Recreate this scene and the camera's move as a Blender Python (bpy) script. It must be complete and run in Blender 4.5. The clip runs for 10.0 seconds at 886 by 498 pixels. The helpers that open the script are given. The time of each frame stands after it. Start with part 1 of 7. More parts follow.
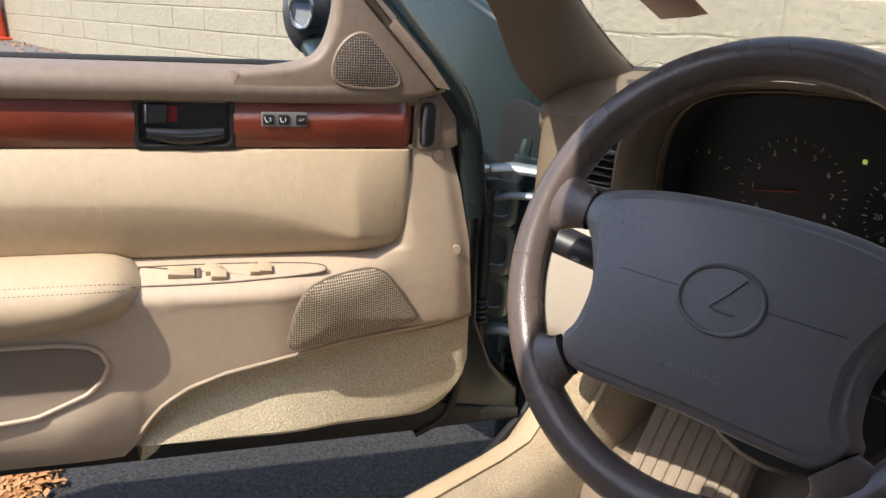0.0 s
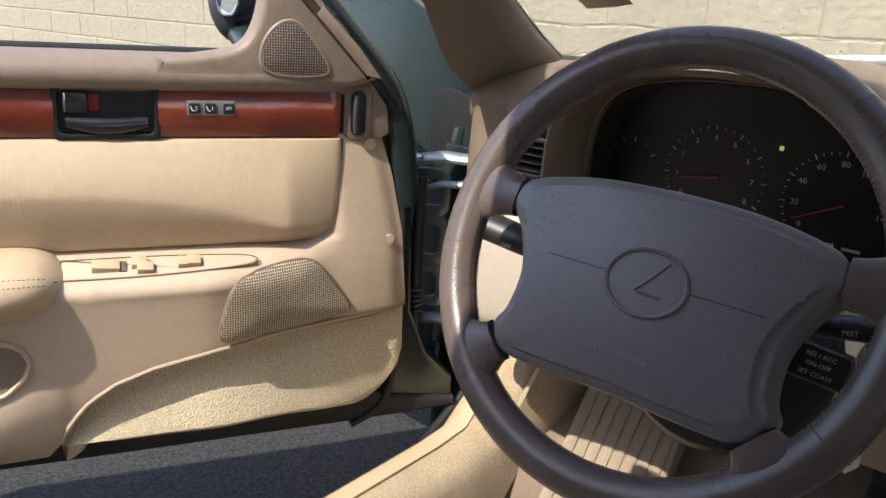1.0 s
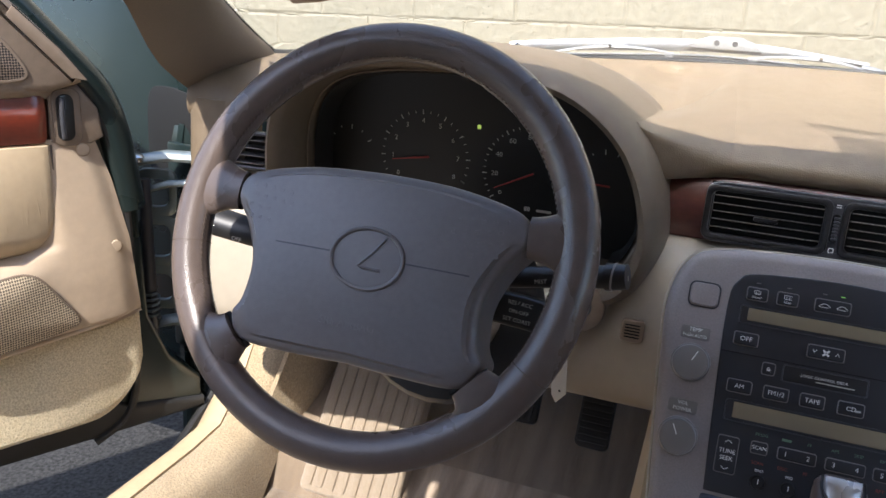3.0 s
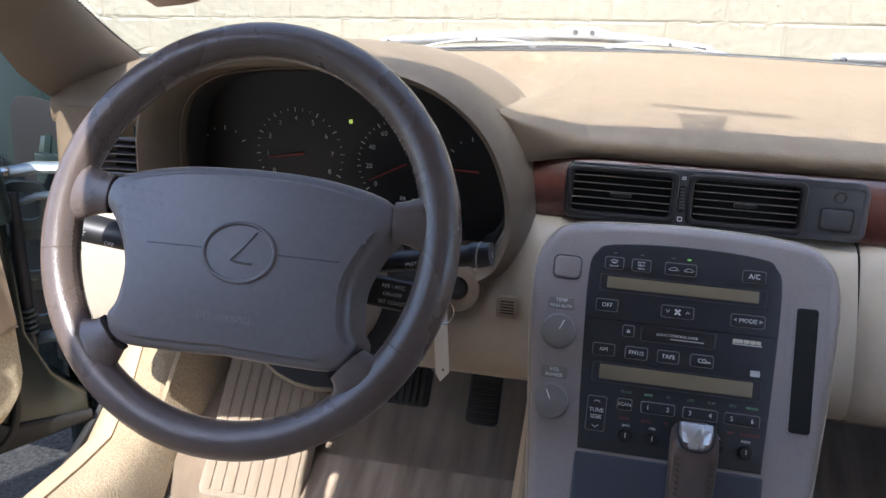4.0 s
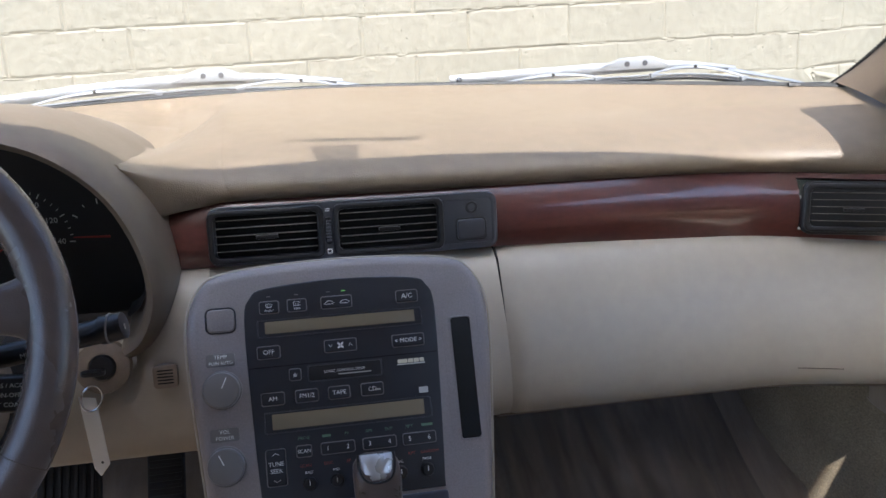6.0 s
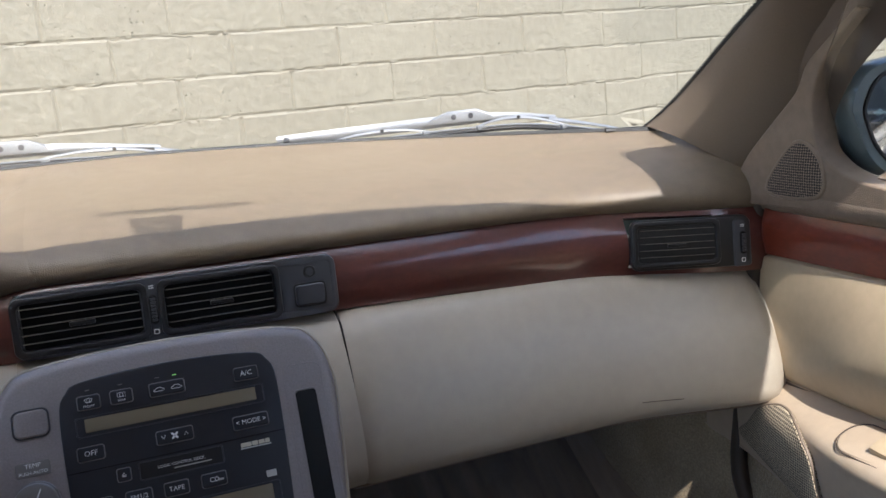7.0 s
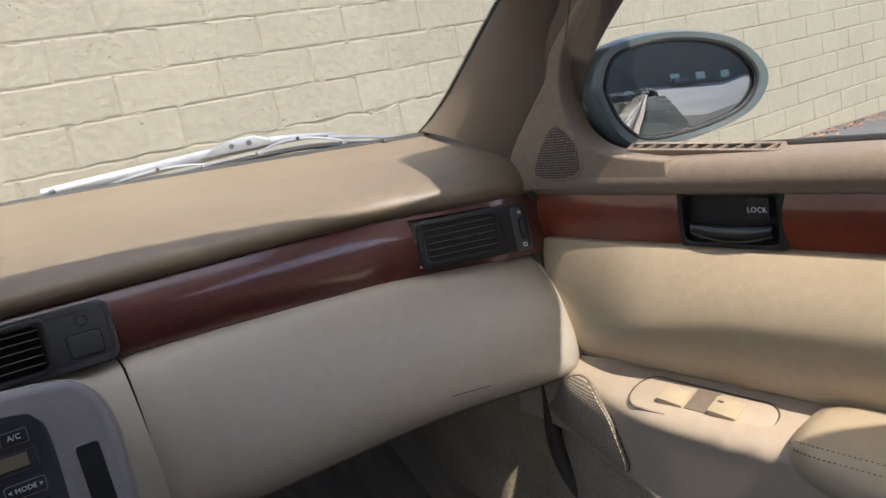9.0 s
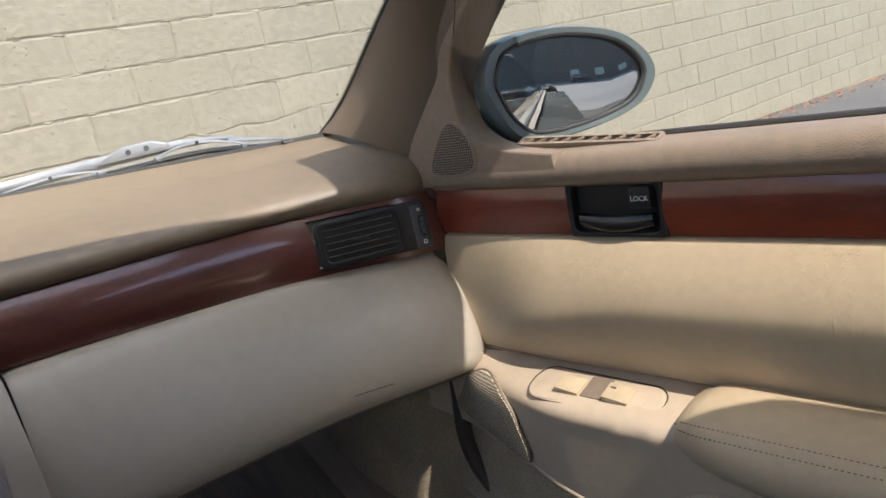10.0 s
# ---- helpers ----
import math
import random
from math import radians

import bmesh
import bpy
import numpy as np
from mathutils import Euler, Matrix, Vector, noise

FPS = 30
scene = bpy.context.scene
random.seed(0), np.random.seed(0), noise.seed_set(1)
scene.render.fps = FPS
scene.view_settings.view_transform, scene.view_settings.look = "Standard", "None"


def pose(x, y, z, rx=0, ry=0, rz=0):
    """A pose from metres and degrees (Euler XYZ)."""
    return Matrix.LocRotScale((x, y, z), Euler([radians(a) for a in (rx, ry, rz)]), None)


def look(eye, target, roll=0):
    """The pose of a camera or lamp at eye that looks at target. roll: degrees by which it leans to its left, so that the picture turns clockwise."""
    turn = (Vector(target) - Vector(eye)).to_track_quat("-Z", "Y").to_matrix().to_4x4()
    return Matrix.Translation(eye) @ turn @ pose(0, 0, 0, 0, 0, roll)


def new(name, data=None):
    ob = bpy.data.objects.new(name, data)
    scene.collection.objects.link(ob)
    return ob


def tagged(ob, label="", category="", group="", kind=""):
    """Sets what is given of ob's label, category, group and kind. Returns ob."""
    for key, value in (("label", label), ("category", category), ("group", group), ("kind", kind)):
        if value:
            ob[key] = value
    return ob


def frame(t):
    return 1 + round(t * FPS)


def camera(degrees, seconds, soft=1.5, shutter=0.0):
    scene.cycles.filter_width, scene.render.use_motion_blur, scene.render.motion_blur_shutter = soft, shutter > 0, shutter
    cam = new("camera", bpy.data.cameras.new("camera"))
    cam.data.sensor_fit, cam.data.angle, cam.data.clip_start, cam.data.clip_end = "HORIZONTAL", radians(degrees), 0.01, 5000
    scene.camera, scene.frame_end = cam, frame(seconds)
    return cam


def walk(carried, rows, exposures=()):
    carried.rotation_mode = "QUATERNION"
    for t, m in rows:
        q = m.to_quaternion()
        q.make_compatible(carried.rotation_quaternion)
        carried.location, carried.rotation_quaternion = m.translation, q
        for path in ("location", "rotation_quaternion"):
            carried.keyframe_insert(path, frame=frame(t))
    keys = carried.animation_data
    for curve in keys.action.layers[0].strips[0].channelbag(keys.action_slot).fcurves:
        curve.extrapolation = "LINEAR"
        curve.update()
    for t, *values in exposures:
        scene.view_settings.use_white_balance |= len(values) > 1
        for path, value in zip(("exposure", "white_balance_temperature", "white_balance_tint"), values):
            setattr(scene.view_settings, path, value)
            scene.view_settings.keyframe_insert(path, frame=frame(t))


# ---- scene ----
# Metres; x to the car's right, y ahead, z up. The car's centre line is x = 0 and the dashboard's front is near y = 0.
cam = camera(57.47, 10.0)
# seconds, x, y, z, yaw to the left, pitch up, lean
EXPOSURES = [(0.0, 1.50, 6600, 12), (1.5, 1.62, 6550, 12), (3.5, 2.02, 6120, 12), (5.0, 2.22, 5780, 12), (6.5, 1.64, 5950, 12), (7.5, 1.42, 6150, 12), (10.0, 1.33, 6350, 12)]
ROWS = [
    (0.0, -0.1408, -0.7891, 1.0184, 43.09, -18.01, 3.49),
    (0.5, -0.1397, -0.7879, 1.0174, 41.69, -17.99, 3.60),
    (1.0, -0.1374, -0.7877, 1.0172, 38.25, -18.40, 4.17),
    (1.5, -0.1289, -0.7931, 1.0188, 31.99, -18.57, 5.31),
    (2.0, -0.1199, -0.8005, 1.0229, 26.50, -18.13, 5.34),
    (3.5, -0.0935, -0.8272, 1.0304, 16.04, -18.04, 2.93),
    (4.0, -0.0749, -0.8400, 1.0301, 11.84, -17.80, 2.23),
    (4.5, -0.0604, -0.8504, 1.0285, 6.40, -17.69, 1.52),
    (5.0, -0.0499, -0.8486, 1.0283, 0.91, -17.55, 0.57),
    (6.5, -0.0335, -0.7887, 1.0231, -16.79, -12.93, -2.42),
    (7.0, -0.0304, -0.7806, 1.0240, -22.52, -11.43, -3.43),
    (7.5, -0.0364, -0.7721, 1.0163, -26.88, -10.67, -5.66),
    (8.0, -0.0296, -0.7740, 1.0078, -30.11, -10.50, -7.43),
    (8.5, -0.0146, -0.7885, 1.0016, -32.69, -10.37, -8.59),
    (9.0, 0.0055, -0.8044, 0.9955, -35.01, -10.52, -9.67),
    (9.5, 0.0274, -0.8200, 0.9880, -37.20, -10.90, -10.62),
    (10.0, 0.0398, -0.8348, 0.9812, -39.39, -11.07, -10.92),
]
walk(cam, [(t, pose(x, y, z, 90 + pitch, 0, yaw) @ pose(0, 0, 0, 0, 0, lean)) for t, x, y, z, yaw, pitch, lean in ROWS], EXPOSURES)

# ---- light ----
SUN_FROM = Vector((-0.12, -0.85, 1.0))
world = bpy.data.worlds.new("sky")
scene.world = world
world.use_nodes = True
sky = world.node_tree.nodes.new("ShaderNodeTexSky")
sky.sky_type, sky.sun_disc = "NISHITA", False
sky.sun_elevation = math.atan2(SUN_FROM.z, SUN_FROM.xy.length)
sky.sun_rotation = math.atan2(SUN_FROM.x, SUN_FROM.y)
backing = world.node_tree.nodes["Background"]
backing.inputs["Strength"].default_value = 0.15
world.node_tree.links.new(sky.outputs[0], backing.inputs["Color"])
sun = new("sun", bpy.data.lights.new("sun", "SUN"))
sun.data.energy, sun.data.angle, sun.data.color = 2.6, radians(0.6), (1.0, 0.94, 0.85)
sun.matrix_world = look(SUN_FROM * 10, (0, 0, 0))

# ---- materials ----
def material(name, colour, rough=0.5, metal=0.0, colour2=None, scale=40.0, grain=0.0, bump=0.0, bump_scale=400.0,
             coat=0.0, spec=0.5, stretch=(1, 1, 1), soft=0.5, rough_var=0.0, random=0.0, sheen=0.0):
    """A surface with a blotchy second colour, a fine grain and a fine relief, sized in metres."""
    m = bpy.data.materials.new(name)
    m.use_nodes = True
    t = m.node_tree
    n, link = t.nodes, t.links.new
    b = n["Principled BSDF"]
    b.inputs["Base Color"].default_value = (*colour, 1)
    b.inputs["Roughness"].default_value, b.inputs["Metallic"].default_value = rough, metal
    b.inputs["Coat Weight"].default_value, b.inputs["Specular IOR Level"].default_value = coat, spec
    b.inputs["Coat Roughness"].default_value = 0.08
    b.inputs["Sheen Weight"].default_value = sheen
    at = n.new("ShaderNodeTexCoord")
    mp = n.new("ShaderNodeMapping")
    mp.inputs["Scale"].default_value = stretch
    link(at.outputs["Object"], mp.inputs["Vector"])
    big = n.new("ShaderNodeTexNoise")
    big.inputs["Scale"].default_value, big.inputs["Detail"].default_value = scale, 5
    link(mp.outputs[0], big.inputs["Vector"])
    if colour2 or grain or random:
        ramp = n.new("ShaderNodeValToRGB")
        c2 = colour2 or colour
        ramp.color_ramp.elements[0].position, ramp.color_ramp.elements[1].position = 0.5 - soft / 2, 0.5 + soft / 2
        ramp.color_ramp.elements[0].color, ramp.color_ramp.elements[1].color = (*colour, 1), (*c2, 1)
        link(big.outputs["Fac"], ramp.inputs[0])
        last = ramp.outputs[0]
        if grain:
            fine = n.new("ShaderNodeTexNoise")
            fine.inputs["Scale"].default_value, fine.inputs["Detail"].default_value = bump_scale, 3
            link(mp.outputs[0], fine.inputs["Vector"])
            lo = n.new("ShaderNodeMapRange")
            lo.inputs["From Min"].default_value, lo.inputs["From Max"].default_value = 0.3, 0.7
            lo.inputs["To Min"].default_value, lo.inputs["To Max"].default_value = 1 - grain, 1 + grain
            link(fine.outputs["Fac"], lo.inputs[0])
            mul = n.new("ShaderNodeVectorMath")
            mul.operation = "SCALE"
            link(last, mul.inputs[0])
            link(lo.outputs[0], mul.inputs["Scale"])
            last = mul.outputs[0]
        if random:
            inf = n.new("ShaderNodeObjectInfo")
            lo2 = n.new("ShaderNodeMapRange")
            lo2.inputs["To Min"].default_value, lo2.inputs["To Max"].default_value = 1 - random, 1 + random
            link(inf.outputs["Random"], lo2.inputs[0])
            mul2 = n.new("ShaderNodeVectorMath")
            mul2.operation = "SCALE"
            link(last, mul2.inputs[0])
            link(lo2.outputs[0], mul2.inputs["Scale"])
            last = mul2.outputs[0]
        link(last, b.inputs["Base Color"])
    if rough_var:
        rv = n.new("ShaderNodeMapRange")
        rv.inputs["To Min"].default_value, rv.inputs["To Max"].default_value = rough - rough_var, rough + rough_var
        link(big.outputs["Fac"], rv.inputs[0])
        link(rv.outputs[0], b.inputs["Roughness"])
    if bump:
        tex = n.new("ShaderNodeTexNoise")
        tex.inputs["Scale"].default_value, tex.inputs["Detail"].default_value = bump_scale, 4
        link(mp.outputs[0], tex.inputs["Vector"])
        bm_ = n.new("ShaderNodeBump")
        bm_.inputs["Strength"].default_value, bm_.inputs["Distance"].default_value = bump, 0.002
        link(tex.outputs["Fac"], bm_.inputs["Height"])
        link(bm_.outputs[0], b.inputs["Normal"])
    return m


def pebbled(m, scale, strength, distance=0.0006):
    """Adds a leather or vinyl grain of small cells to a material's relief."""
    n, link = m.node_tree.nodes, m.node_tree.links.new
    at = n.new("ShaderNodeTexCoord")
    v = n.new("ShaderNodeTexVoronoi")
    v.inputs["Scale"].default_value = scale
    link(at.outputs["Object"], v.inputs["Vector"])
    bu = n.new("ShaderNodeBump")
    bu.inputs["Strength"].default_value, bu.inputs["Distance"].default_value = strength, distance
    link(v.outputs["Distance"], bu.inputs["Height"])
    b = n["Principled BSDF"]
    if b.inputs["Normal"].links:
        link(b.inputs["Normal"].links[0].from_socket, bu.inputs["Normal"])
    link(bu.outputs[0], b.inputs["Normal"])
    return m


BEIGE = pebbled(material("beige_vinyl", (0.48, 0.372, 0.24), 0.46, colour2=(0.44, 0.337, 0.214), scale=6, grain=0.04, rough_var=0.07, bump=0.03, bump_scale=90), 1000, 0.14)
def creased(m):
    """Short upright creases of old vinyl, gathered in loose groups."""
    n, link = m.node_tree.nodes, m.node_tree.links.new
    at = n.new("ShaderNodeTexCoord")
    mp = n.new("ShaderNodeMapping")
    mp.inputs["Scale"].default_value = (1.0, 1.0, 0.055)
    link(at.outputs["Object"], mp.inputs["Vector"])
    fine = n.new("ShaderNodeTexNoise")
    fine.inputs["Scale"].default_value, fine.inputs["Detail"].default_value, fine.inputs["Distortion"].default_value = 230, 1, 0.4
    link(mp.outputs[0], fine.inputs["Vector"])
    r = n.new("ShaderNodeMapRange")
    r.inputs["From Min"].default_value, r.inputs["From Max"].default_value = 0.58, 0.68
    link(fine.outputs["Fac"], r.inputs[0])
    patch = n.new("ShaderNodeTexNoise")
    patch.inputs["Scale"].default_value = 16
    link(at.outputs["Object"], patch.inputs["Vector"])
    p = n.new("ShaderNodeMapRange")
    p.inputs["From Min"].default_value, p.inputs["From Max"].default_value = 0.50, 0.62
    link(patch.outputs["Fac"], p.inputs[0])
    mul = n.new("ShaderNodeMath")
    mul.operation = "MULTIPLY"
    link(r.outputs[0], mul.inputs[0])
    link(p.outputs[0], mul.inputs[1])
    bu = n.new("ShaderNodeBump")
    bu.inputs["Strength"].default_value, bu.inputs["Distance"].default_value = 0.22, 0.0009
    link(mul.outputs[0], bu.inputs["Height"])
    b = n["Principled BSDF"]
    link(b.inputs["Normal"].links[0].from_socket, bu.inputs["Normal"])
    link(bu.outputs[0], b.inputs["Normal"])
    return m


LINING = pebbled(material("tan_lining_plastic", (0.49, 0.384, 0.275), 0.45, colour2=(0.45, 0.35, 0.248), scale=6, grain=0.04, rough_var=0.06, bump=0.04, bump_scale=90), 1000, 0.12)
INSERT = creased(pebbled(material("beige_insert_vinyl", (0.48, 0.372, 0.24), 0.43, colour2=(0.44, 0.337, 0.214), scale=6, grain=0.04, rough_var=0.06, bump=0.02, bump_scale=90), 1100, 0.1))
CREAM = pebbled(material("pale_lower_dash_vinyl", (0.40, 0.352, 0.282), 0.33, colour2=(0.37, 0.322, 0.257), scale=5, grain=0.03, rough_var=0.06, bump=0.04, bump_scale=70), 900, 0.18)
TAUPE = pebbled(material("taupe_vinyl", (0.222, 0.168, 0.122), 0.5, colour2=(0.192, 0.144, 0.103), scale=7, grain=0.09, rough_var=0.08, bump=0.06, bump_scale=90), 800, 0.4)
PAD = pebbled(material("dashboard_pad_vinyl", (0.162, 0.124, 0.083), 0.45, colour2=(0.148, 0.113, 0.075), scale=4, grain=0.08, rough_var=0.07, bump=0.05, bump_scale=60), 800, 0.4)
PILLAR = material("pillar_plastic", (0.142, 0.108, 0.077), 0.55, colour2=(0.125, 0.094, 0.066), scale=8, grain=0.06, bump=0.12, bump_scale=700)
STACK = material("taupe_grey_plastic", (0.284, 0.250, 0.244), 0.35, colour2=(0.256, 0.224, 0.218), scale=12, grain=0.09, bump=0.14, bump_scale=700, rough_var=0.05)
WHEEL = pebbled(material("wheel_leather", (0.118, 0.091, 0.080), 0.29, colour2=(0.09, 0.067, 0.057), scale=14, grain=0.06, rough_var=0.09, bump=0.06, bump_scale=120), 900, 0.2)
PADM = pebbled(material("airbag_cover", (0.150, 0.138, 0.139), 0.32, colour2=(0.126, 0.115, 0.116), scale=9, grain=0.05, rough_var=0.05, bump=0.04, bump_scale=200), 1200, 0.2)
BLACK = material("black_plastic", (0.012, 0.012, 0.013), 0.38, colour2=(0.018, 0.017, 0.017), scale=30, rough_var=0.08, bump=0.03, bump_scale=800)
GLOSSB = material("gloss_black", (0.016, 0.016, 0.017), 0.2, colour2=(0.022, 0.022, 0.022), scale=30, rough_var=0.05)
PANEL = material("radio_black", (0.017, 0.018, 0.023), 0.40, colour2=(0.022, 0.023, 0.028), scale=25, rough_var=0.06, spec=0.5)
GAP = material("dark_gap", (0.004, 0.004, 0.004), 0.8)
SLATE = material("slate_plastic", (0.042, 0.044, 0.051), 0.38, colour2=(0.052, 0.053, 0.06), scale=20, rough_var=0.06)
LCD = material("display_glass", (0.20, 0.163, 0.105), 0.2, colour2=(0.225, 0.185, 0.122), scale=10, coat=0.4)
LETTER = material("white_lettering", (0.85, 0.85, 0.82), 0.6)
LETTER_DIM = material("dim_lettering", (0.52, 0.51, 0.46), 0.6)
GREENL = material("green_lettering", (0.13, 0.24, 0.15), 0.6)
REDL = material("red_lettering", (0.30, 0.06, 0.045), 0.6)
CHROME = material("brushed_metal", (0.62, 0.62, 0.60), 0.24, 1.0, colour2=(0.5, 0.5, 0.49), scale=60, rough_var=0.08)
ALU = material("wiper_metal", (0.36, 0.365, 0.365), 0.38, 0.5, colour2=(0.26, 0.265, 0.265), scale=40, rough_var=0.1)
GREEN = material("dark_green_paint", (0.010, 0.018, 0.0172), 0.28, 0.1, colour2=(0.016, 0.026, 0.025), scale=6, coat=0.1, rough_var=0.08)
SILVERG = material("grey_green_mirror_paint", (0.125, 0.155, 0.155), 0.3, 0.3, colour2=(0.2, 0.24, 0.24), scale=8, coat=0.6, rough_var=0.06)
RUBBER = material("black_rubber", (0.012, 0.012, 0.012), 0.6, colour2=(0.02, 0.02, 0.02), scale=30, bump=0.1, bump_scale=300)
MIRROR = material("mirror_glass", (0.86, 0.88, 0.88), 0.02, 1.0)
WHITE = material("white_card", (0.72, 0.71, 0.68), 0.6, colour2=(0.66, 0.65, 0.62), scale=20)
STICKER = material("tan_sticker_back", (0.36, 0.22, 0.16), 0.7, colour2=(0.33, 0.20, 0.145), scale=30)
ORANGE = material("orange_cone", (0.8, 0.11, 0.03), 0.5, colour2=(0.7, 0.09, 0.03), scale=8)
LEAF = material("dry_leaves", (0.50, 0.24, 0.09), 0.7, colour2=(0.34, 0.15, 0.06), scale=9, grain=0.2)
HEADLINER = material("headliner_cloth", (0.42, 0.35, 0.26), 0.85, colour2=(0.38, 0.31, 0.23), scale=30, bump=0.2, bump_scale=900)
THREAD = material("thread", (0.10, 0.075, 0.058), 0.7)
THREADB = material("beige_thread", (0.34, 0.25, 0.16), 0.7)


def carpet(name, c1, c2, scale=700.0, ribs=0.0, blotch=9.0, stretch=(1, 1, 1)):
    m = material(name, c1, 0.92, colour2=c2, scale=blotch, grain=0.25, bump=0.9, bump_scale=scale, sheen=0.25, soft=0.6, stretch=stretch)
    if ribs:
        n, link = m.node_tree.nodes, m.node_tree.links.new
        at = n.new("ShaderNodeTexCoord")
        w = n.new("ShaderNodeTexWave")
        w.inputs["Scale"].default_value, w.inputs["Distortion"].default_value = ribs, 3.0
        w.inputs["Detail"].default_value, w.inputs["Detail Scale"].default_value = 3, 1.5
        link(at.outputs["Object"], w.inputs["Vector"])
        bu = n.new("ShaderNodeBump")
        bu.inputs["Strength"].default_value, bu.inputs["Distance"].default_value = 0.6, 0.004
        link(w.outputs["Fac"], bu.inputs["Height"])
        b = n["Principled BSDF"]
        link(b.inputs["Normal"].links[0].from_socket, bu.inputs["Normal"])
        link(bu.outputs[0], b.inputs["Normal"])
    return m


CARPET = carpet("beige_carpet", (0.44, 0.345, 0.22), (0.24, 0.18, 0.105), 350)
# paler copy for the driver's door, with the sunlight put into its colour
SUNLIT_CARPET = carpet("sunlit_door_carpet", (0.62, 0.53, 0.36), (0.50, 0.42, 0.27), 420)
FLOORC = carpet("footwell_carpet", (0.34, 0.255, 0.17), (0.17, 0.122, 0.08), 600, ribs=4.0, blotch=7.0, stretch=(8, 1.2, 1))
# driver's mat: pile colour lightened to stand in for more footwell light
DMAT = carpet("lightened_mat_pile", (0.56, 0.43, 0.30), (0.22, 0.158, 0.105), 500, ribs=5.0, blotch=7.0, stretch=(9, 1.2, 1))
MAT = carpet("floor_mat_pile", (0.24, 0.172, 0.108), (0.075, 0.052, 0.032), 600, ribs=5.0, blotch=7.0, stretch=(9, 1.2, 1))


def wood(name, c1, c2):
    m = material(name, c1, 0.3, colour2=c2, scale=9, grain=0.12, bump_scale=120, coat=1.0, stretch=(1.0, 1.0, 2.2), soft=0.45)
    b = m.node_tree.nodes["Principled BSDF"]
    b.inputs["Coat Roughness"].default_value = 0.1
    return m


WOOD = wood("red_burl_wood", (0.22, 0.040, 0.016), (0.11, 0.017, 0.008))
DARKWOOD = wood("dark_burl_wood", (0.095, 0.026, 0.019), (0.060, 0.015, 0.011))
KNOB = material("knob_grey", (0.22, 0.205, 0.195), 0.34, 0.15, colour2=(0.19, 0.175, 0.168), scale=30, rough_var=0.05)


def mesh_cloth(name, dark, light, scale, holes=0.30):
    """Speaker cloth: a regular weave of small dark holes."""
    m = material(name, light, 0.7)
    n, link = m.node_tree.nodes, m.node_tree.links.new
    at = n.new("ShaderNodeTexCoord")
    v = n.new("ShaderNodeTexVoronoi")
    v.inputs["Scale"].default_value, v.inputs["Randomness"].default_value = scale, 0.12
    link(at.outputs["UV"], v.inputs["Vector"])
    r = n.new("ShaderNodeValToRGB")
    r.color_ramp.elements[0].position, r.color_ramp.elements[1].position = holes, holes + 0.15
    r.color_ramp.elements[0].color, r.color_ramp.elements[1].color = (*dark, 1), (*light, 1)
    link(v.outputs["Distance"], r.inputs[0])
    b = n["Principled BSDF"]
    link(r.outputs[0], b.inputs["Base Color"])
    bu = n.new("ShaderNodeBump")
    bu.inputs["Strength"].default_value, bu.inputs["Distance"].default_value = 0.6, 0.001
    link(v.outputs["Distance"], bu.inputs["Height"])
    link(bu.outputs[0], b.inputs["Normal"])
    return m


GRILLE = mesh_cloth("beige_speaker_mesh", (0.10, 0.077, 0.052), (0.50, 0.41, 0.285), 330, 0.33)
TWEETER = mesh_cloth("taupe_tweeter_mesh", (0.025, 0.02, 0.017), (0.27, 0.205, 0.155), 330, 0.38)


def glass(name, tint):
    m = bpy.data.materials.new(name)
    m.use_nodes = True
    b = m.node_tree.nodes["Principled BSDF"]
    b.inputs["Base Color"].default_value = (*tint, 1)
    b.inputs["Roughness"].default_value, b.inputs["Transmission Weight"].default_value, b.inputs["IOR"].default_value = 0.0, 1.0, 1.45
    return m


GLASS = glass("clear_glass", (0.97, 0.985, 0.97))


def asphalt():
    m = material("asphalt", (0.017, 0.0166, 0.0165), 0.85, colour2=(0.027, 0.0265, 0.0262), scale=1.3, grain=0.95, bump=1.0, bump_scale=140, soft=0.7)
    return m


ASPHALT = asphalt()


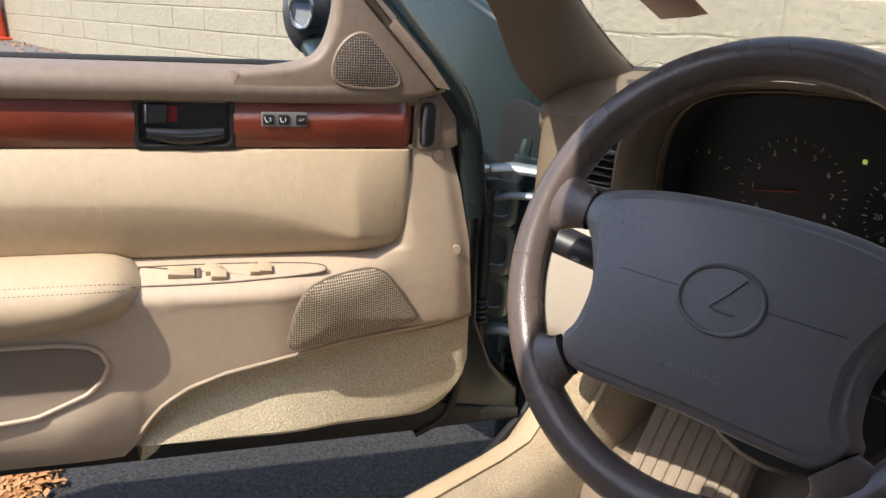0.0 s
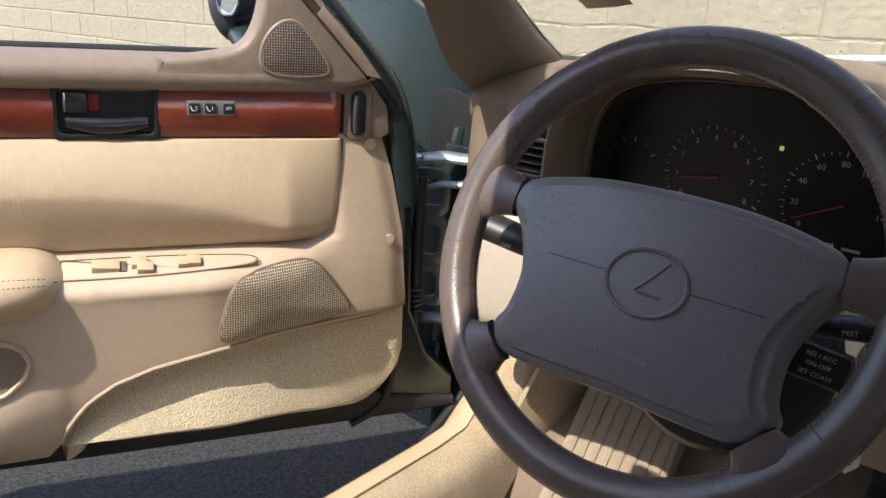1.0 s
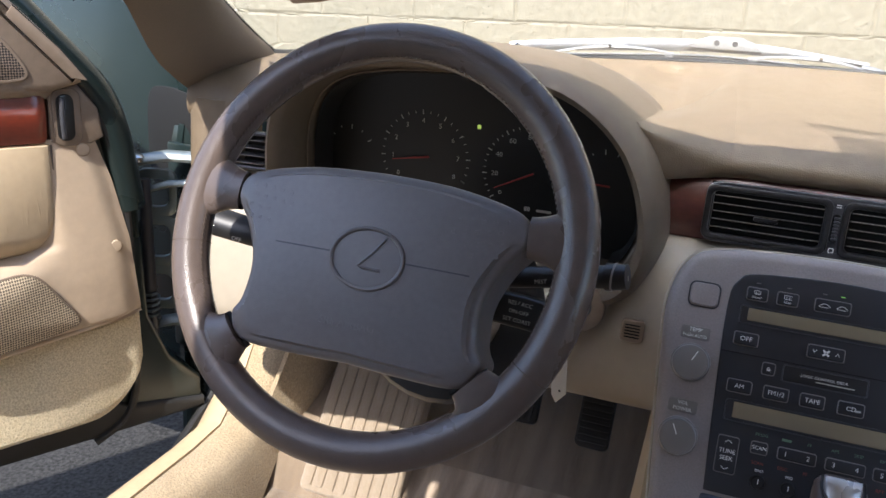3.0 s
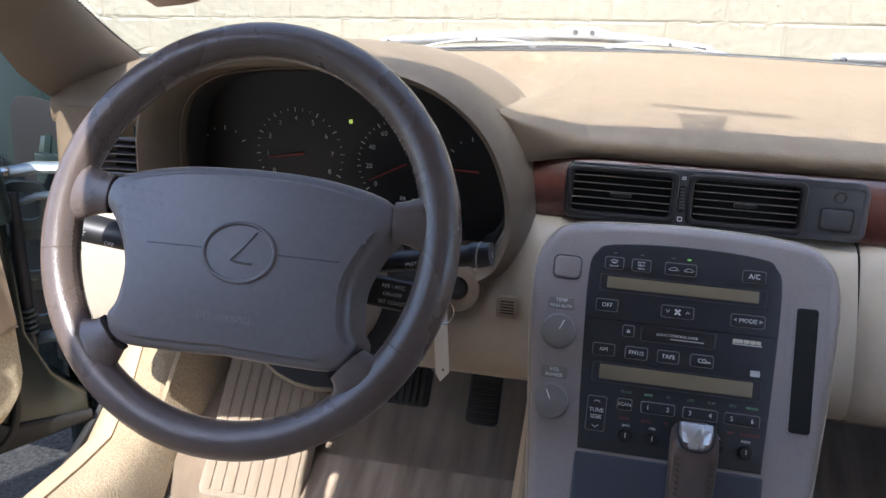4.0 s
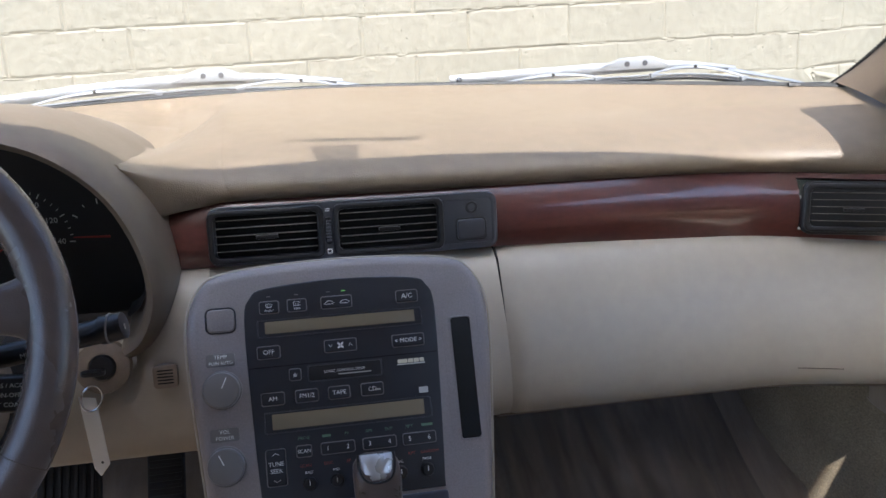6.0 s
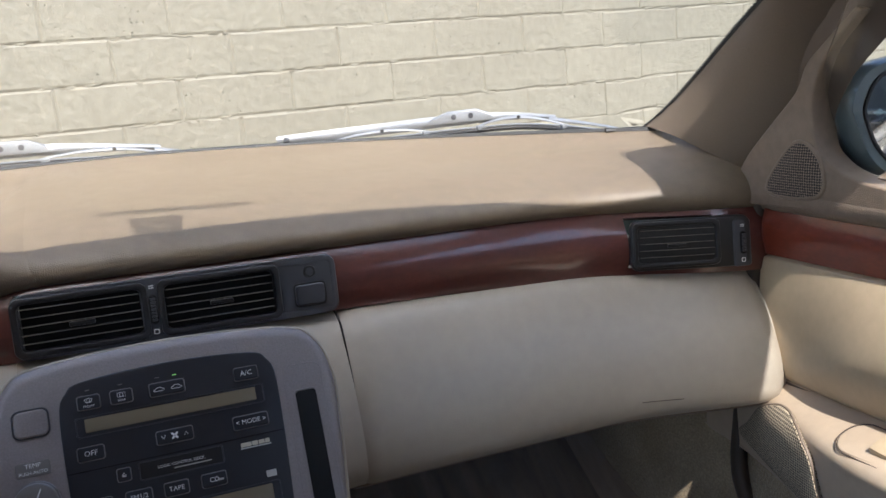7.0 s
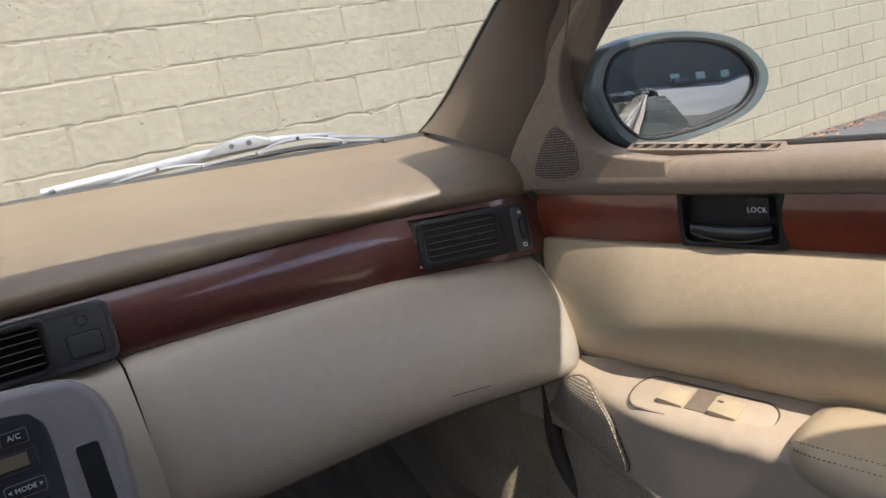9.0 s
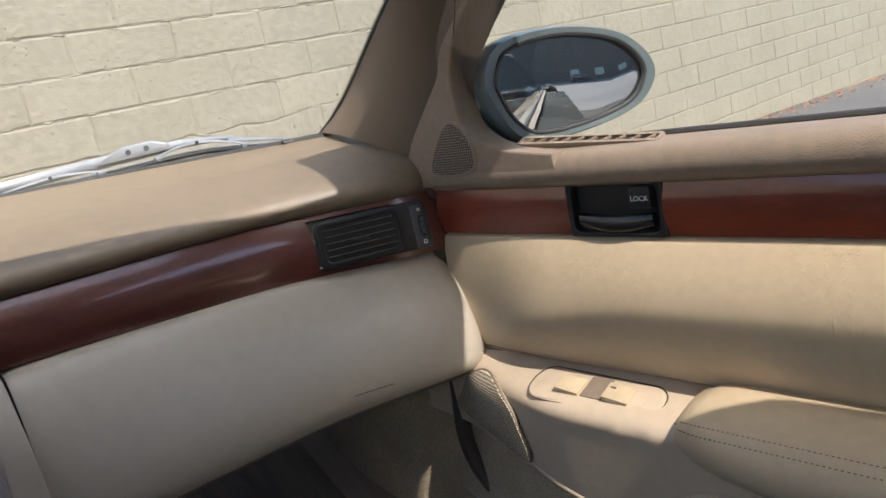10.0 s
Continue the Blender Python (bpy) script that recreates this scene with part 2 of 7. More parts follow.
def painted_block():
    m = material("painted_block", (0.335, 0.305, 0.226), 0.6, colour2=(0.305, 0.275, 0.202), scale=2.2, grain=0.08, bump=0.55, bump_scale=38, random=0.03, rough_var=0.08)
    n, link = m.node_tree.nodes, m.node_tree.links.new
    at = n.new("ShaderNodeTexCoord")
    inf = n.new("ShaderNodeNewGeometry")
    v = n.new("ShaderNodeTexVoronoi")
    v.inputs["Scale"].default_value = 42
    link(inf.outputs["Position"], v.inputs["Vector"])
    r = n.new("ShaderNodeValToRGB")
    r.color_ramp.elements[0].position, r.color_ramp.elements[1].position = 0.0, 0.16
    r.color_ramp.elements[0].color, r.color_ramp.elements[1].color = (0, 0, 0, 1), (1, 1, 1, 1)
    link(v.outputs["Distance"], r.inputs[0])
    keep = n.new("ShaderNodeTexNoise")
    keep.inputs["Scale"].default_value = 5.0
    link(inf.outputs["Position"], keep.inputs["Vector"])
    k2 = n.new("ShaderNodeMapRange")
    k2.inputs["From Min"].default_value, k2.inputs["From Max"].default_value = 0.42, 0.60
    link(keep.outputs["Fac"], k2.inputs[0])
    mx = n.new("ShaderNodeMix")
    mx.inputs["A"].default_value = 1.0
    link(k2.outputs[0], mx.inputs["Factor"])
    link(r.outputs[0], mx.inputs["B"])
    bu = n.new("ShaderNodeBump")
    bu.inputs["Strength"].default_value, bu.inputs["Distance"].default_value = 1.0, 0.007
    link(mx.outputs[0], bu.inputs["Height"])
    b = n["Principled BSDF"]
    for node in n:
        if node.bl_idname == "ShaderNodeTexNoise" and node != keep:
            for l in list(node.inputs["Vector"].links):
                m.node_tree.links.remove(l)
            link(inf.outputs["Position"], node.inputs["Vector"])
    old = b.inputs["Normal"].links[0].from_socket
    old.node.inputs["Distance"].default_value = 0.010
    link(old, bu.inputs["Normal"])
    link(bu.outputs[0], b.inputs["Normal"])
    return m


BLOCK = painted_block()
MORTAR = material("painted_mortar", (0.33, 0.297, 0.22), 0.75, colour2=(0.295, 0.265, 0.196), scale=6, grain=0.08, bump=0.5, bump_scale=60)

# ---- building tools ----
def part(name, bm, mat, parent=None, label="", smooth=True):
    """Links a bmesh as one mesh object, under a thing or a part."""
    me = bpy.data.meshes.new(name)
    bm.normal_update()
    bm.to_mesh(me)
    bm.free()
    me.materials.append(mat)
    ob = new(name, me)
    if smooth:
        for p in me.polygons:
            p.use_smooth = True
        me.set_sharp_from_angle(angle=radians(38))
    if parent:
        ob.parent = parent
        ob.matrix_parent_inverse = Matrix.Translation(-BASE.get(parent.name, Vector()))
    if label:
        ob["label"] = label
    return ob


BASE = {}


def thing(name, label, category, at=(0, 0, 0), group="", kind=""):
    ob = new(name)
    ob.location = at
    ob.empty_display_size = 0.05
    BASE[ob.name] = Vector(at)
    return tagged(ob, label, category, group, kind)


def setting(name, bm, mat, label="", category="", smooth=True):
    return tagged(part(name, bm, mat, None, "", smooth), label, category, "", "structure")


def face(bm, vs):
    try:
        return bm.faces.new(vs)
    except ValueError:
        return None


def sheet(fn, nu, nv, thick=0.0, bm=None):
    """A curved sheet fn(u, v) for u, v in 0..1, with thickness behind it."""
    bm = bm or bmesh.new()
    uvl = bm.loops.layers.uv.verify()
    P = [[Vector(fn(i / nu, j / nv)) for j in range(nv + 1)] for i in range(nu + 1)]
    A = [[bm.verts.new(p) for p in row] for row in P]
    for i in range(nu):
        for j in range(nv):
            face(bm, (A[i][j], A[i + 1][j], A[i + 1][j + 1], A[i][j + 1]))
    if thick:
        def nrm(i, j):
            a = P[min(i + 1, nu)][j] - P[max(i - 1, 0)][j]
            b = P[i][min(j + 1, nv)] - P[i][max(j - 1, 0)]
            c = a.cross(b)
            return c.normalized() if c.length > 1e-12 else Vector((0, 0, 1))
        B = [[bm.verts.new(P[i][j] - nrm(i, j) * thick) for j in range(nv + 1)] for i in range(nu + 1)]
        for i in range(nu):
            for j in range(nv):
                face(bm, (B[i][j + 1], B[i + 1][j + 1], B[i + 1][j], B[i][j]))
        for i in range(nu):
            face(bm, (A[i][0], B[i][0], B[i + 1][0], A[i + 1][0]))
            face(bm, (A[i + 1][nv], B[i + 1][nv], B[i][nv], A[i][nv]))
        for j in range(nv):
            face(bm, (A[0][j + 1], B[0][j + 1], B[0][j], A[0][j]))
            face(bm, (A[nu][j], B[nu][j], B[nu][j + 1], A[nu][j + 1]))
    return bm


def rounded(w, h, r, n=5):
    """Outline of a rounded rectangle about the origin."""
    r = min(r, w / 2 - 1e-5, h / 2 - 1e-5)
    out = []
    for cx, cy, a0 in ((w / 2 - r, h / 2 - r, 0), (-w / 2 + r, h / 2 - r, 90), (-w / 2 + r, -h / 2 + r, 180), (w / 2 - r, -h / 2 + r, 270)):
        for k in range(n + 1):
            a = radians(a0 + 90 * k / n)
            out.append((cx + r * math.cos(a), cy + r * math.sin(a)))
    return out


def curve_through(pts, n=6, closed=True):
    """Points on a smooth curve through a few corners."""
    out = []
    m = len(pts)
    V = [Vector(p) for p in pts]
    for i in range(m if closed else m - 1):
        p0, p1, p2, p3 = (V[(i + k) % m] if closed else V[min(max(i + k, 0), m - 1)] for k in (-1, 0, 1, 2))
        for k in range(n):
            t = k / n
            out.append(0.5 * (2 * p1 + (p2 - p0) * t + (2 * p0 - 5 * p1 + 4 * p2 - p3) * t * t + (3 * p1 - p0 - 3 * p2 + p3) * t ** 3))
    if not closed:
        out.append(V[-1])
    return out


def slab(outline, depth, edge=0.0, place=None, bm=None, steps=3, dome=0.0, hollow=False):
    """A plate with the given outline in its local xy plane, its face at local z = 0 and its body behind, with a rounded edge.
    dome: how far the face's middle stands proud."""
    bm = bm or bmesh.new()
    uvl = bm.loops.layers.uv.verify()
    V = [Vector((p[0], p[1])) for p in outline]
    area = sum(a.x * b.y - a.y * b.x for a, b in zip(V, V[1:] + V[:1]))
    if area < 0:
        V.reverse()
    m = len(V)
    nrm = []
    for i in range(m):
        d = (V[(i + 1) % m] - V[i - 1])
        nrm.append(Vector((d.y, -d.x)).normalized() if d.length > 1e-12 else Vector((0, 0)))
    mid = sum(V, Vector((0, 0))) / m
    place = place or Matrix()

    def ring(inset, z, k=None):
        vs = []
        for p, q in zip(V, nrm):
            w = p - q * inset if k is None else mid + (p - mid) * k
            vs.append(bm.verts.new(place @ Vector((w.x, w.y, z))))
        return vs
    rings = [ring(0, -depth)]
    if edge:
        for s in range(steps + 1):
            a = radians(90 * s / steps)
            rings.append(ring(edge * (1 - math.cos(a)), -edge * (1 - math.sin(a))))
    else:
        rings.append(ring(0, 0))
    if dome:
        for k in (0.97, 0.9, 0.8, 0.68, 0.55, 0.42, 0.28, 0.14):
            rings.append([bm.verts.new(place @ Vector((*(mid + (p - q * edge - mid) * k), dome(*(mid + (p - q * edge - mid) * k)) if callable(dome) else dome * (1 - k * k)))) for p, q in zip(V, nrm)])
    for a, b in zip(rings, rings[1:]):
        for i in range(m):
            face(bm, (a[i], a[(i + 1) % m], b[(i + 1) % m], b[i]))
    top = face(bm, rings[-1])
    bot = face(bm, list(reversed(rings[0])))
    inv = place.inverted()
    for f in (list(bm.faces)):
        for l in f.loops:
            if l[uvl].uv.length == 0:
                q = inv @ l.vert.co
                l[uvl].uv = (q.x, q.y)
    return bm


def frame_slab(outer, inner, depth, edge=0.0, place=None, bm=None):
    """A plate with a hole: both outlines have the same number of points."""
    bm = bm or bmesh.new()
    place = place or Matrix()
    m = len(outer)

    def ring(pts, z, shift=0.0):
        V = [Vector((p[0], p[1])) for p in pts]
        mid = sum(V, Vector((0, 0))) / m
        return [bm.verts.new(place @ Vector((*(v + (mid - v).normalized() * shift), z))) for v in V]
    e = edge
    R = [ring(outer, -depth), ring(outer, -e)]
    if e:
        R += [ring(outer, -e * 0.3, e * 0.3), ring(outer, 0, e), ring(inner, 0, -e), ring(inner, -e * 0.3, -e * 0.3), ring(inner, -e)]
    else:
        R += [ring(inner, 0)]
    R += [ring(inner, -depth)]
    for a, b in zip(R, R[1:] + R[:1]):
        for i in range(m):
            face(bm, (a[i], a[(i + 1) % m], b[(i + 1) % m], b[i]))
    bmesh.ops.recalc_face_normals(bm, faces=bm.faces)
    return bm


def tube(pts, r, n=10, closed=False, bm=None, caps=True, flat=1.0, up=None):
    """A round bar along points; r may be a function of the place along it."""
    bm = bm or bmesh.new()
    P = [Vector(p) for p in pts]
    m = len(P)
    rings = []
    last = Vector(up) if up else None
    for i, p in enumerate(P):
        a, b = (P[i - 1], P[(i + 1) % m]) if closed else (P[max(i - 1, 0)], P[min(i + 1, m - 1)])
        d = (b - a).normalized()
        if last is None:
            last = d.orthogonal()
        s = (last - d * last.dot(d)).normalized()
        last = s
        q = d.cross(s)
        rad = r(i / max(m - 1, 1)) if callable(r) else r
        rings.append([bm.verts.new(p + (s * math.cos(2 * math.pi * k / n) + q * flat * math.sin(2 * math.pi * k / n)) * rad) for k in range(n)])
    for i in range(m if closed else m - 1):
        A, B = rings[i], rings[(i + 1) % m]
        for k in range(n):
            face(bm, (A[k], A[(k + 1) % n], B[(k + 1) % n], B[k]))
    if caps and not closed:
        face(bm, list(reversed(rings[0])))
        face(bm, rings[-1])
    return bm


def lathe(profile, place, n=24, bm=None):
    """A turned piece from (radius, height) pairs about local z."""
    bm = bm or bmesh.new()
    rings = []
    for r, h in profile:
        if r < 1e-6:
            rings.append([bm.verts.new(place @ Vector((0, 0, h)))])
        else:
            rings.append([bm.verts.new(place @ Vector((r * math.cos(2 * math.pi * k / n), r * math.sin(2 * math.pi * k / n), h))) for k in range(n)])
    for A, B in zip(rings, rings[1:]):
        for k in range(n):
            a, b = A[k % len(A)], A[(k + 1) % len(A)]
            c, d = B[(k + 1) % len(B)], B[k % len(B)]
            vs = []
            for v in (a, b, c, d):
                if v not in vs:
                    vs.append(v)
            if len(vs) > 2:
                face(bm, vs)
    return bm


def block(size, place=None, bevel=0.0, bm=None):
    """A box with rounded edges about its middle."""
    bm2 = bmesh.new()
    bmesh.ops.create_cube(bm2, size=1, matrix=Matrix.Diagonal((*size, 1)))
    if bevel:
        bmesh.ops.bevel(bm2, geom=list(bm2.edges), offset=bevel, segments=2, affect="EDGES", profile=0.6)
    bmesh.ops.transform(bm2, matrix=place or Matrix(), verts=bm2.verts)
    if bm is None:
        return bm2
    me = bpy.data.meshes.new("tmp")
    bm2.to_mesh(me)
    bm2.free()
    bm.from_mesh(me)
    bpy.data.meshes.remove(me)
    return bm


def lettering(name, text, size, place, mat, parent, align="CENTER", depth=0.0001):
    """Printed or raised words as a mesh, facing local +z."""
    cu = bpy.data.curves.new(name, "FONT")
    cu.body, cu.size, cu.align_x, cu.align_y, cu.extrude = text, size, align, "CENTER", depth
    cu.resolution_u = 2
    tmp = bpy.data.objects.new(name, cu)
    scene.collection.objects.link(tmp)
    dg = bpy.context.evaluated_depsgraph_get()
    me = bpy.data.meshes.new_from_object(tmp.evaluated_get(dg))
    bpy.data.objects.remove(tmp)
    bpy.data.curves.remove(cu)
    bm = bmesh.new()
    bm.from_mesh(me)
    bpy.data.meshes.remove(me)
    bmesh.ops.transform(bm, matrix=place, verts=bm.verts)
    return part(name, bm, mat, parent, smooth=False)


def axes(origin, xdir, ydir):
    """A place with its local x and y along the given ways; local z is the face's way out."""
    x = Vector(xdir).normalized()
    z = x.cross(Vector(ydir)).normalized()
    y = z.cross(x)
    m = Matrix((x, y, z)).transposed().to_4x4()
    m.translation = origin
    return m


def step(a, b, x):
    t = min(max((x - a) / (b - a), 0), 1)
    return t * t * (3 - 2 * t)


def along(table, x):
    """Smooth value from a short table of (place, value)."""
    if x <= table[0][0]:
        return table[0][1]
    for (a, p), (b, q) in zip(table, table[1:]):
        if x <= b:
            return p + (q - p) * (x - a) / (b - a)
    return table[-1][1]


def profile_at(pts, v):
    """A point on a smooth open profile, v in 0..1."""
    key = tuple(pts)
    if key not in PROFILES:
        PROFILES[key] = curve_through(pts, 8, closed=False)
    c = PROFILES[key]
    f = v * (len(c) - 1)
    i = min(int(f), len(c) - 2)
    return c[i].lerp(c[i + 1], f - i)


PROFILES = {}

# ---- ground, wall and surroundings ----
def ground_z(x, y):
    """The yard rises gently towards the wall."""
    t = min(max((y - 0.2) / 1.9, 0), 1)
    return 0.12 + 0.165 * t * t * (3 - 2 * t)


XS = [-450, -25, -6, -2, 0, 2, 6, 25, 450]
YS = [-450, -40, -3, 0.0] + [0.2 + 0.19 * k for k in range(11)] + [8, 450]
bm = bmesh.new()
grid = [[bm.verts.new((x, y, ground_z(x, y))) for y in YS] for x in XS]
for i in range(len(XS) - 1):
    for j in range(len(YS) - 1):
        bm.faces.new((grid[i][j], grid[i + 1][j], grid[i + 1][j + 1], grid[i][j + 1]))
setting("ground", bm, ASPHALT, "dark grey worn asphalt of the parking area", "asphalt")

# the wall's courses climb a little against the car's own level
WALL_TURN, WALL_CLIMB, WALL_AT = 0.0247, 0.0312, Vector((0, 2.2831, 0))
WALL_X = Vector((math.cos(WALL_TURN) * math.cos(WALL_CLIMB), math.sin(WALL_TURN) * math.cos(WALL_CLIMB), math.sin(WALL_CLIMB)))
WALL_OUT = Vector((math.sin(WALL_TURN), -math.cos(WALL_TURN), 0))
WALL_Z = WALL_X.cross(-WALL_OUT)
BL, BH, BT = 0.4064, 0.1501, 0.19
JOINT = 0.0050


def wall_place(u, w, out=0.0):
    """A place on the wall's face: u along its courses, w across them."""
    return WALL_AT + WALL_X * u + WALL_Z * w + WALL_OUT * out


block_wall = thing("wall_north", "cream painted concrete block wall in front of the car", "wall", wall_place(0, 0), kind="structure")
bm = slab([(-30, -1.6), (30, -1.6), (30, 3.0), (-30, 3.0)], BT, 0, axes(wall_place(0, 0, 0.0002), WALL_X, WALL_Z))
part("mortar_core", bm, MORTAR, block_wall)


def block_mesh(w, h, seed):
    rnd = random.Random(seed)
    b = bmesh.new()
    e = 0.006
    x, z = w / 2 - JOINT / 2, h / 2 - JOINT / 2
    back = [b.verts.new((sx * x, 0.03, sz * z)) for sx, sz in ((-1, -1), (1, -1), (1, 1), (-1, 1))]
    rim = [b.verts.new((sx * x, -0.0012 - rnd.random() * 0.0006, sz * z)) for sx, sz in ((-1, -1), (1, -1), (1, 1), (-1, 1))]
    front = [b.verts.new((sx * (x - e), -0.0030 - rnd.random() * 0.0016, sz * (z - e))) for sx, sz in ((-1, -1), (1, -1), (1, 1), (-1, 1))]
    for A, B in ((back, rim), (rim, front)):
        for i in range(4):
            b.faces.new((A[i], A[(i + 1) % 4], B[(i + 1) % 4], B[i]))
    b.faces.new(front)
    me = bpy.data.meshes.new("block")
    b.to_mesh(me)
    b.free()
    me.materials.append(BLOCK)
    return me


BLOCKS = [block_mesh(BL, BH, k) for k in range(6)]


def lay_blocks():
    rnd = random.Random(4)
    far = bmesh.new()
    turn = Matrix((WALL_X, -WALL_OUT, WALL_Z)).transposed().to_4x4()
    for row in range(-11, 9):
        w = 1.0989 - (row + 0.5) * BH
        shift = 0.0 if row % 2 else 0.5
        for k in range(-64, 64):
            u = 0.0897 + (k + shift + 0.5) * BL + rnd.uniform(-0.003, 0.003)
            at = wall_place(u, w + rnd.uniform(-0.001, 0.001), rnd.uniform(-0.0012, 0.0012))
            place = Matrix.Translation(at) @ turn @ Matrix.Rotation(rnd.uniform(-0.004, 0.004), 4, "Y")
            me = BLOCKS[rnd.randrange(6)]
            if -2.4 < u < 5.6 and -6 < row < 4:
                ob = new("block", me)
                ob.parent = block_wall
                ob.matrix_parent_inverse = Matrix.Translation(-BASE[block_wall.name])
                ob.matrix_basis = place
            else:
                n0 = len(far.verts)
                far.from_mesh(me)
                far.verts.ensure_lookup_table()
                for v in far.verts[n0:]:
                    v.co = place @ v.co
    lumps = bmesh.new()
    for row in range(-6, 6):
        for k in range(150):
            u = rnd.uniform(-3.0, 6.0)
            w, h, d = rnd.uniform(0.006, 0.036), rnd.uniform(0.002, 0.0055), rnd.uniform(0.0015, 0.0040)
            c = wall_place(u, 1.0989 - row * BH + rnd.uniform(-0.006, 0.003), 0.0018)
            m = Matrix.Translation(c) @ turn @ Matrix.Rotation(rnd.uniform(-0.08, 0.08), 4, "Y")
            ring = [lumps.verts.new(m @ Vector((w * math.cos(a) * rnd.uniform(0.7, 1.1), 0, h * math.sin(a) * rnd.uniform(0.7, 1.2)))) for a in [j * math.tau / 9 for j in range(9)]]
            mid = [lumps.verts.new(v.co.lerp(c, 0.4) + WALL_OUT * d) for v in ring]
            for j in range(9):
                lumps.faces.new((ring[j], ring[(j + 1) % 9], mid[(j + 1) % 9], mid[j]))
            lumps.faces.new(mid)
    bmesh.ops.recalc_face_normals(lumps, faces=lumps.faces)
    ob = part("paint_lumps", lumps, BLOCK, block_wall)
    ob["kind"] = "stuff"
    ob = part("blocks_further_along", far, BLOCK, block_wall, smooth=False)
    ob["kind"] = "stuff"


# ---- the car's shell ----
def cowl_y(x):
    return 0.47 - 0.75 * x * x


def cowl_z(x):
    return 0.955 - 0.014 * max(-x, 0) / 0.65 - 0.004 * (x / 0.66) ** 2


# windscreen opening edges: from the foot of each pillar to the roof header
FOOT = {1: Vector((0.672, 0.148, 0.949)), -1: Vector((-0.690, 0.122, 0.931))}
HEAD = {1: Vector((0.585, -0.37, 1.225)), -1: Vector((-0.585, -0.37, 1.225))}


def screen_point(u, v):
    """Windscreen: u from left to right, v from the cowl to the header."""
    x0 = -0.690 + 1.362 * u
    keep = -0.03 * (1 - u) * max(math.sin(math.pi * v), 0.0) ** 0.6 + 0.032 * u * (1 - math.exp(-max(v, 0) / 0.10))
    low = Vector((x0, cowl_y(x0) + 0.012, cowl_z(x0) - 0.012))
    x1 = -0.58 + 1.16 * u
    high = Vector((x1, -0.37 + 0.10 * (1 - (x1 / 0.58) ** 2), 1.225 + 0.012 * (1 - (x1 / 0.58) ** 2)))
    return low.lerp(high, v) + Vector((keep, 0.012 * math.sin(math.pi * v), 0.022 * math.sin(math.pi * v)))


bm = sheet(screen_point, 24, 12, 0.004)
screen = setting("window_1", bm, GLASS, "clear raked windscreen of the car", "windscreen")
screen.visible_shadow = False
# black ceramic band and seal round the screen
bm = tube([screen_point(u / 30, 0.012) + Vector((0, -0.005, 0.003)) for u in range(31)], 0.0065, 8)
setting("trim_1", bm, RUBBER, "black seal along the foot of the windscreen", "seal")


def pillar_point(side, u, v):
    """Inner pillar trim: u from the glass edge round to the door, v from its foot up."""
    a = FOOT[side].lerp(HEAD[side], v) + Vector((0.0, 0.012 if side > 0 else -0.017, 0.022 if side > 0 else 0.0)) * math.sin(math.pi * v)
    outward = 0.032 * (1 - math.exp(-max(v, 0) / 0.10)) if side > 0 else -0.03 * max(math.sin(math.pi * v), 0.0) ** 0.6
    a.x += outward
    if side < 0:
        wide = 0.140 - 0.050 * step(0, 0.3, v)
        dirn = Vector((-0.045, -0.13, -0.026)).lerp(Vector((-0.05, -0.075, -0.005)), step(0, 0.3, v))
    else:
        wide = 0.170 - 0.058 * step(0, 0.45, v)
        dirn = Vector((0.020, -0.160, -0.048)).lerp(Vector((0.060, -0.09, -0.008)), step(0, 0.45, v))
    back = dirn.normalized() * wide
    p = a + back * u
    if side > 0:
        p.x -= 0.6 * outward * u
    bulge = math.sin(math.pi * u) ** 0.8 * (0.024 if side > 0 else 0.040)
    p += Vector((-side * 0.55, -0.35, 0.35)).normalized() * bulge
    return p


for side, nm in ((-1, "pillar_left"), (1, "pillar_right")):
    f = (lambda u, v, s=side: pillar_point(s, u, v)) if side < 0 else (lambda u, v, s=side: pillar_point(s, 1 - u, v))
    g = f if side > 0 else (lambda u, v: f(u, -0.10 + 1.10 * v))
    bm = sheet(g, 14, 20, 0.006)
    setting(nm, bm, PILLAR, "brown plastic trim over the windscreen pillar", "pillar trim")

# black edge bands of the glass, with a fringe of dots
for side in (-1, 1):
    edge = [pillar_point(side, 0.0, v / 24) + Vector((-side * 0.002, 0.006, 0)) for v in range(25)]
    edge = [edge[0] + Vector((-side * 0.05, 0.02, -0.001)), edge[0] + Vector((-side * 0.012, 0.008, 0))] + edge
    bm = tube(edge, 0.0045, 8)
    for k in range(230):
        f = k / 229 * (len(edge) - 1)
        i = min(int(f), len(edge) - 2)
        p = edge[i].lerp(edge[i + 1], f - i) + Vector((-side * 0.0062, 0.001, 0.001 if k % 2 else 0.0))
        block((0.0026, 0.0008, 0.0014), Matrix.Translation(p), 0.0, bm)
    setting("trim", bm, RUBBER, "black dotted edge band beside the windscreen", "seal")
# unseen dark sheets added over the glass to shade the dashboard's ends
for wall_side, edge, start in ((0.0, 0.075, 0.36), (1.0, 0.932, 0.475)):
    bm = sheet(lambda u, v: screen_point(wall_side + (edge - wall_side) * u * step(0.0, 0.10, v), start + (1 - start) * v) + Vector((0, 0, 0.007)), 6, 16, 0.002)
    setting("trim", bm, RUBBER, "unseen black sheet added over the windscreen's upper corner to shade the dashboard", "seal")
# tube hidden behind the trim, added so the pillar blocks more sun
bm = tube([pillar_point(1, 0.6, v / 16) + Vector((0.68, 0.50, 0)) * 0.085 for v in range(18)], 0.042, 14)
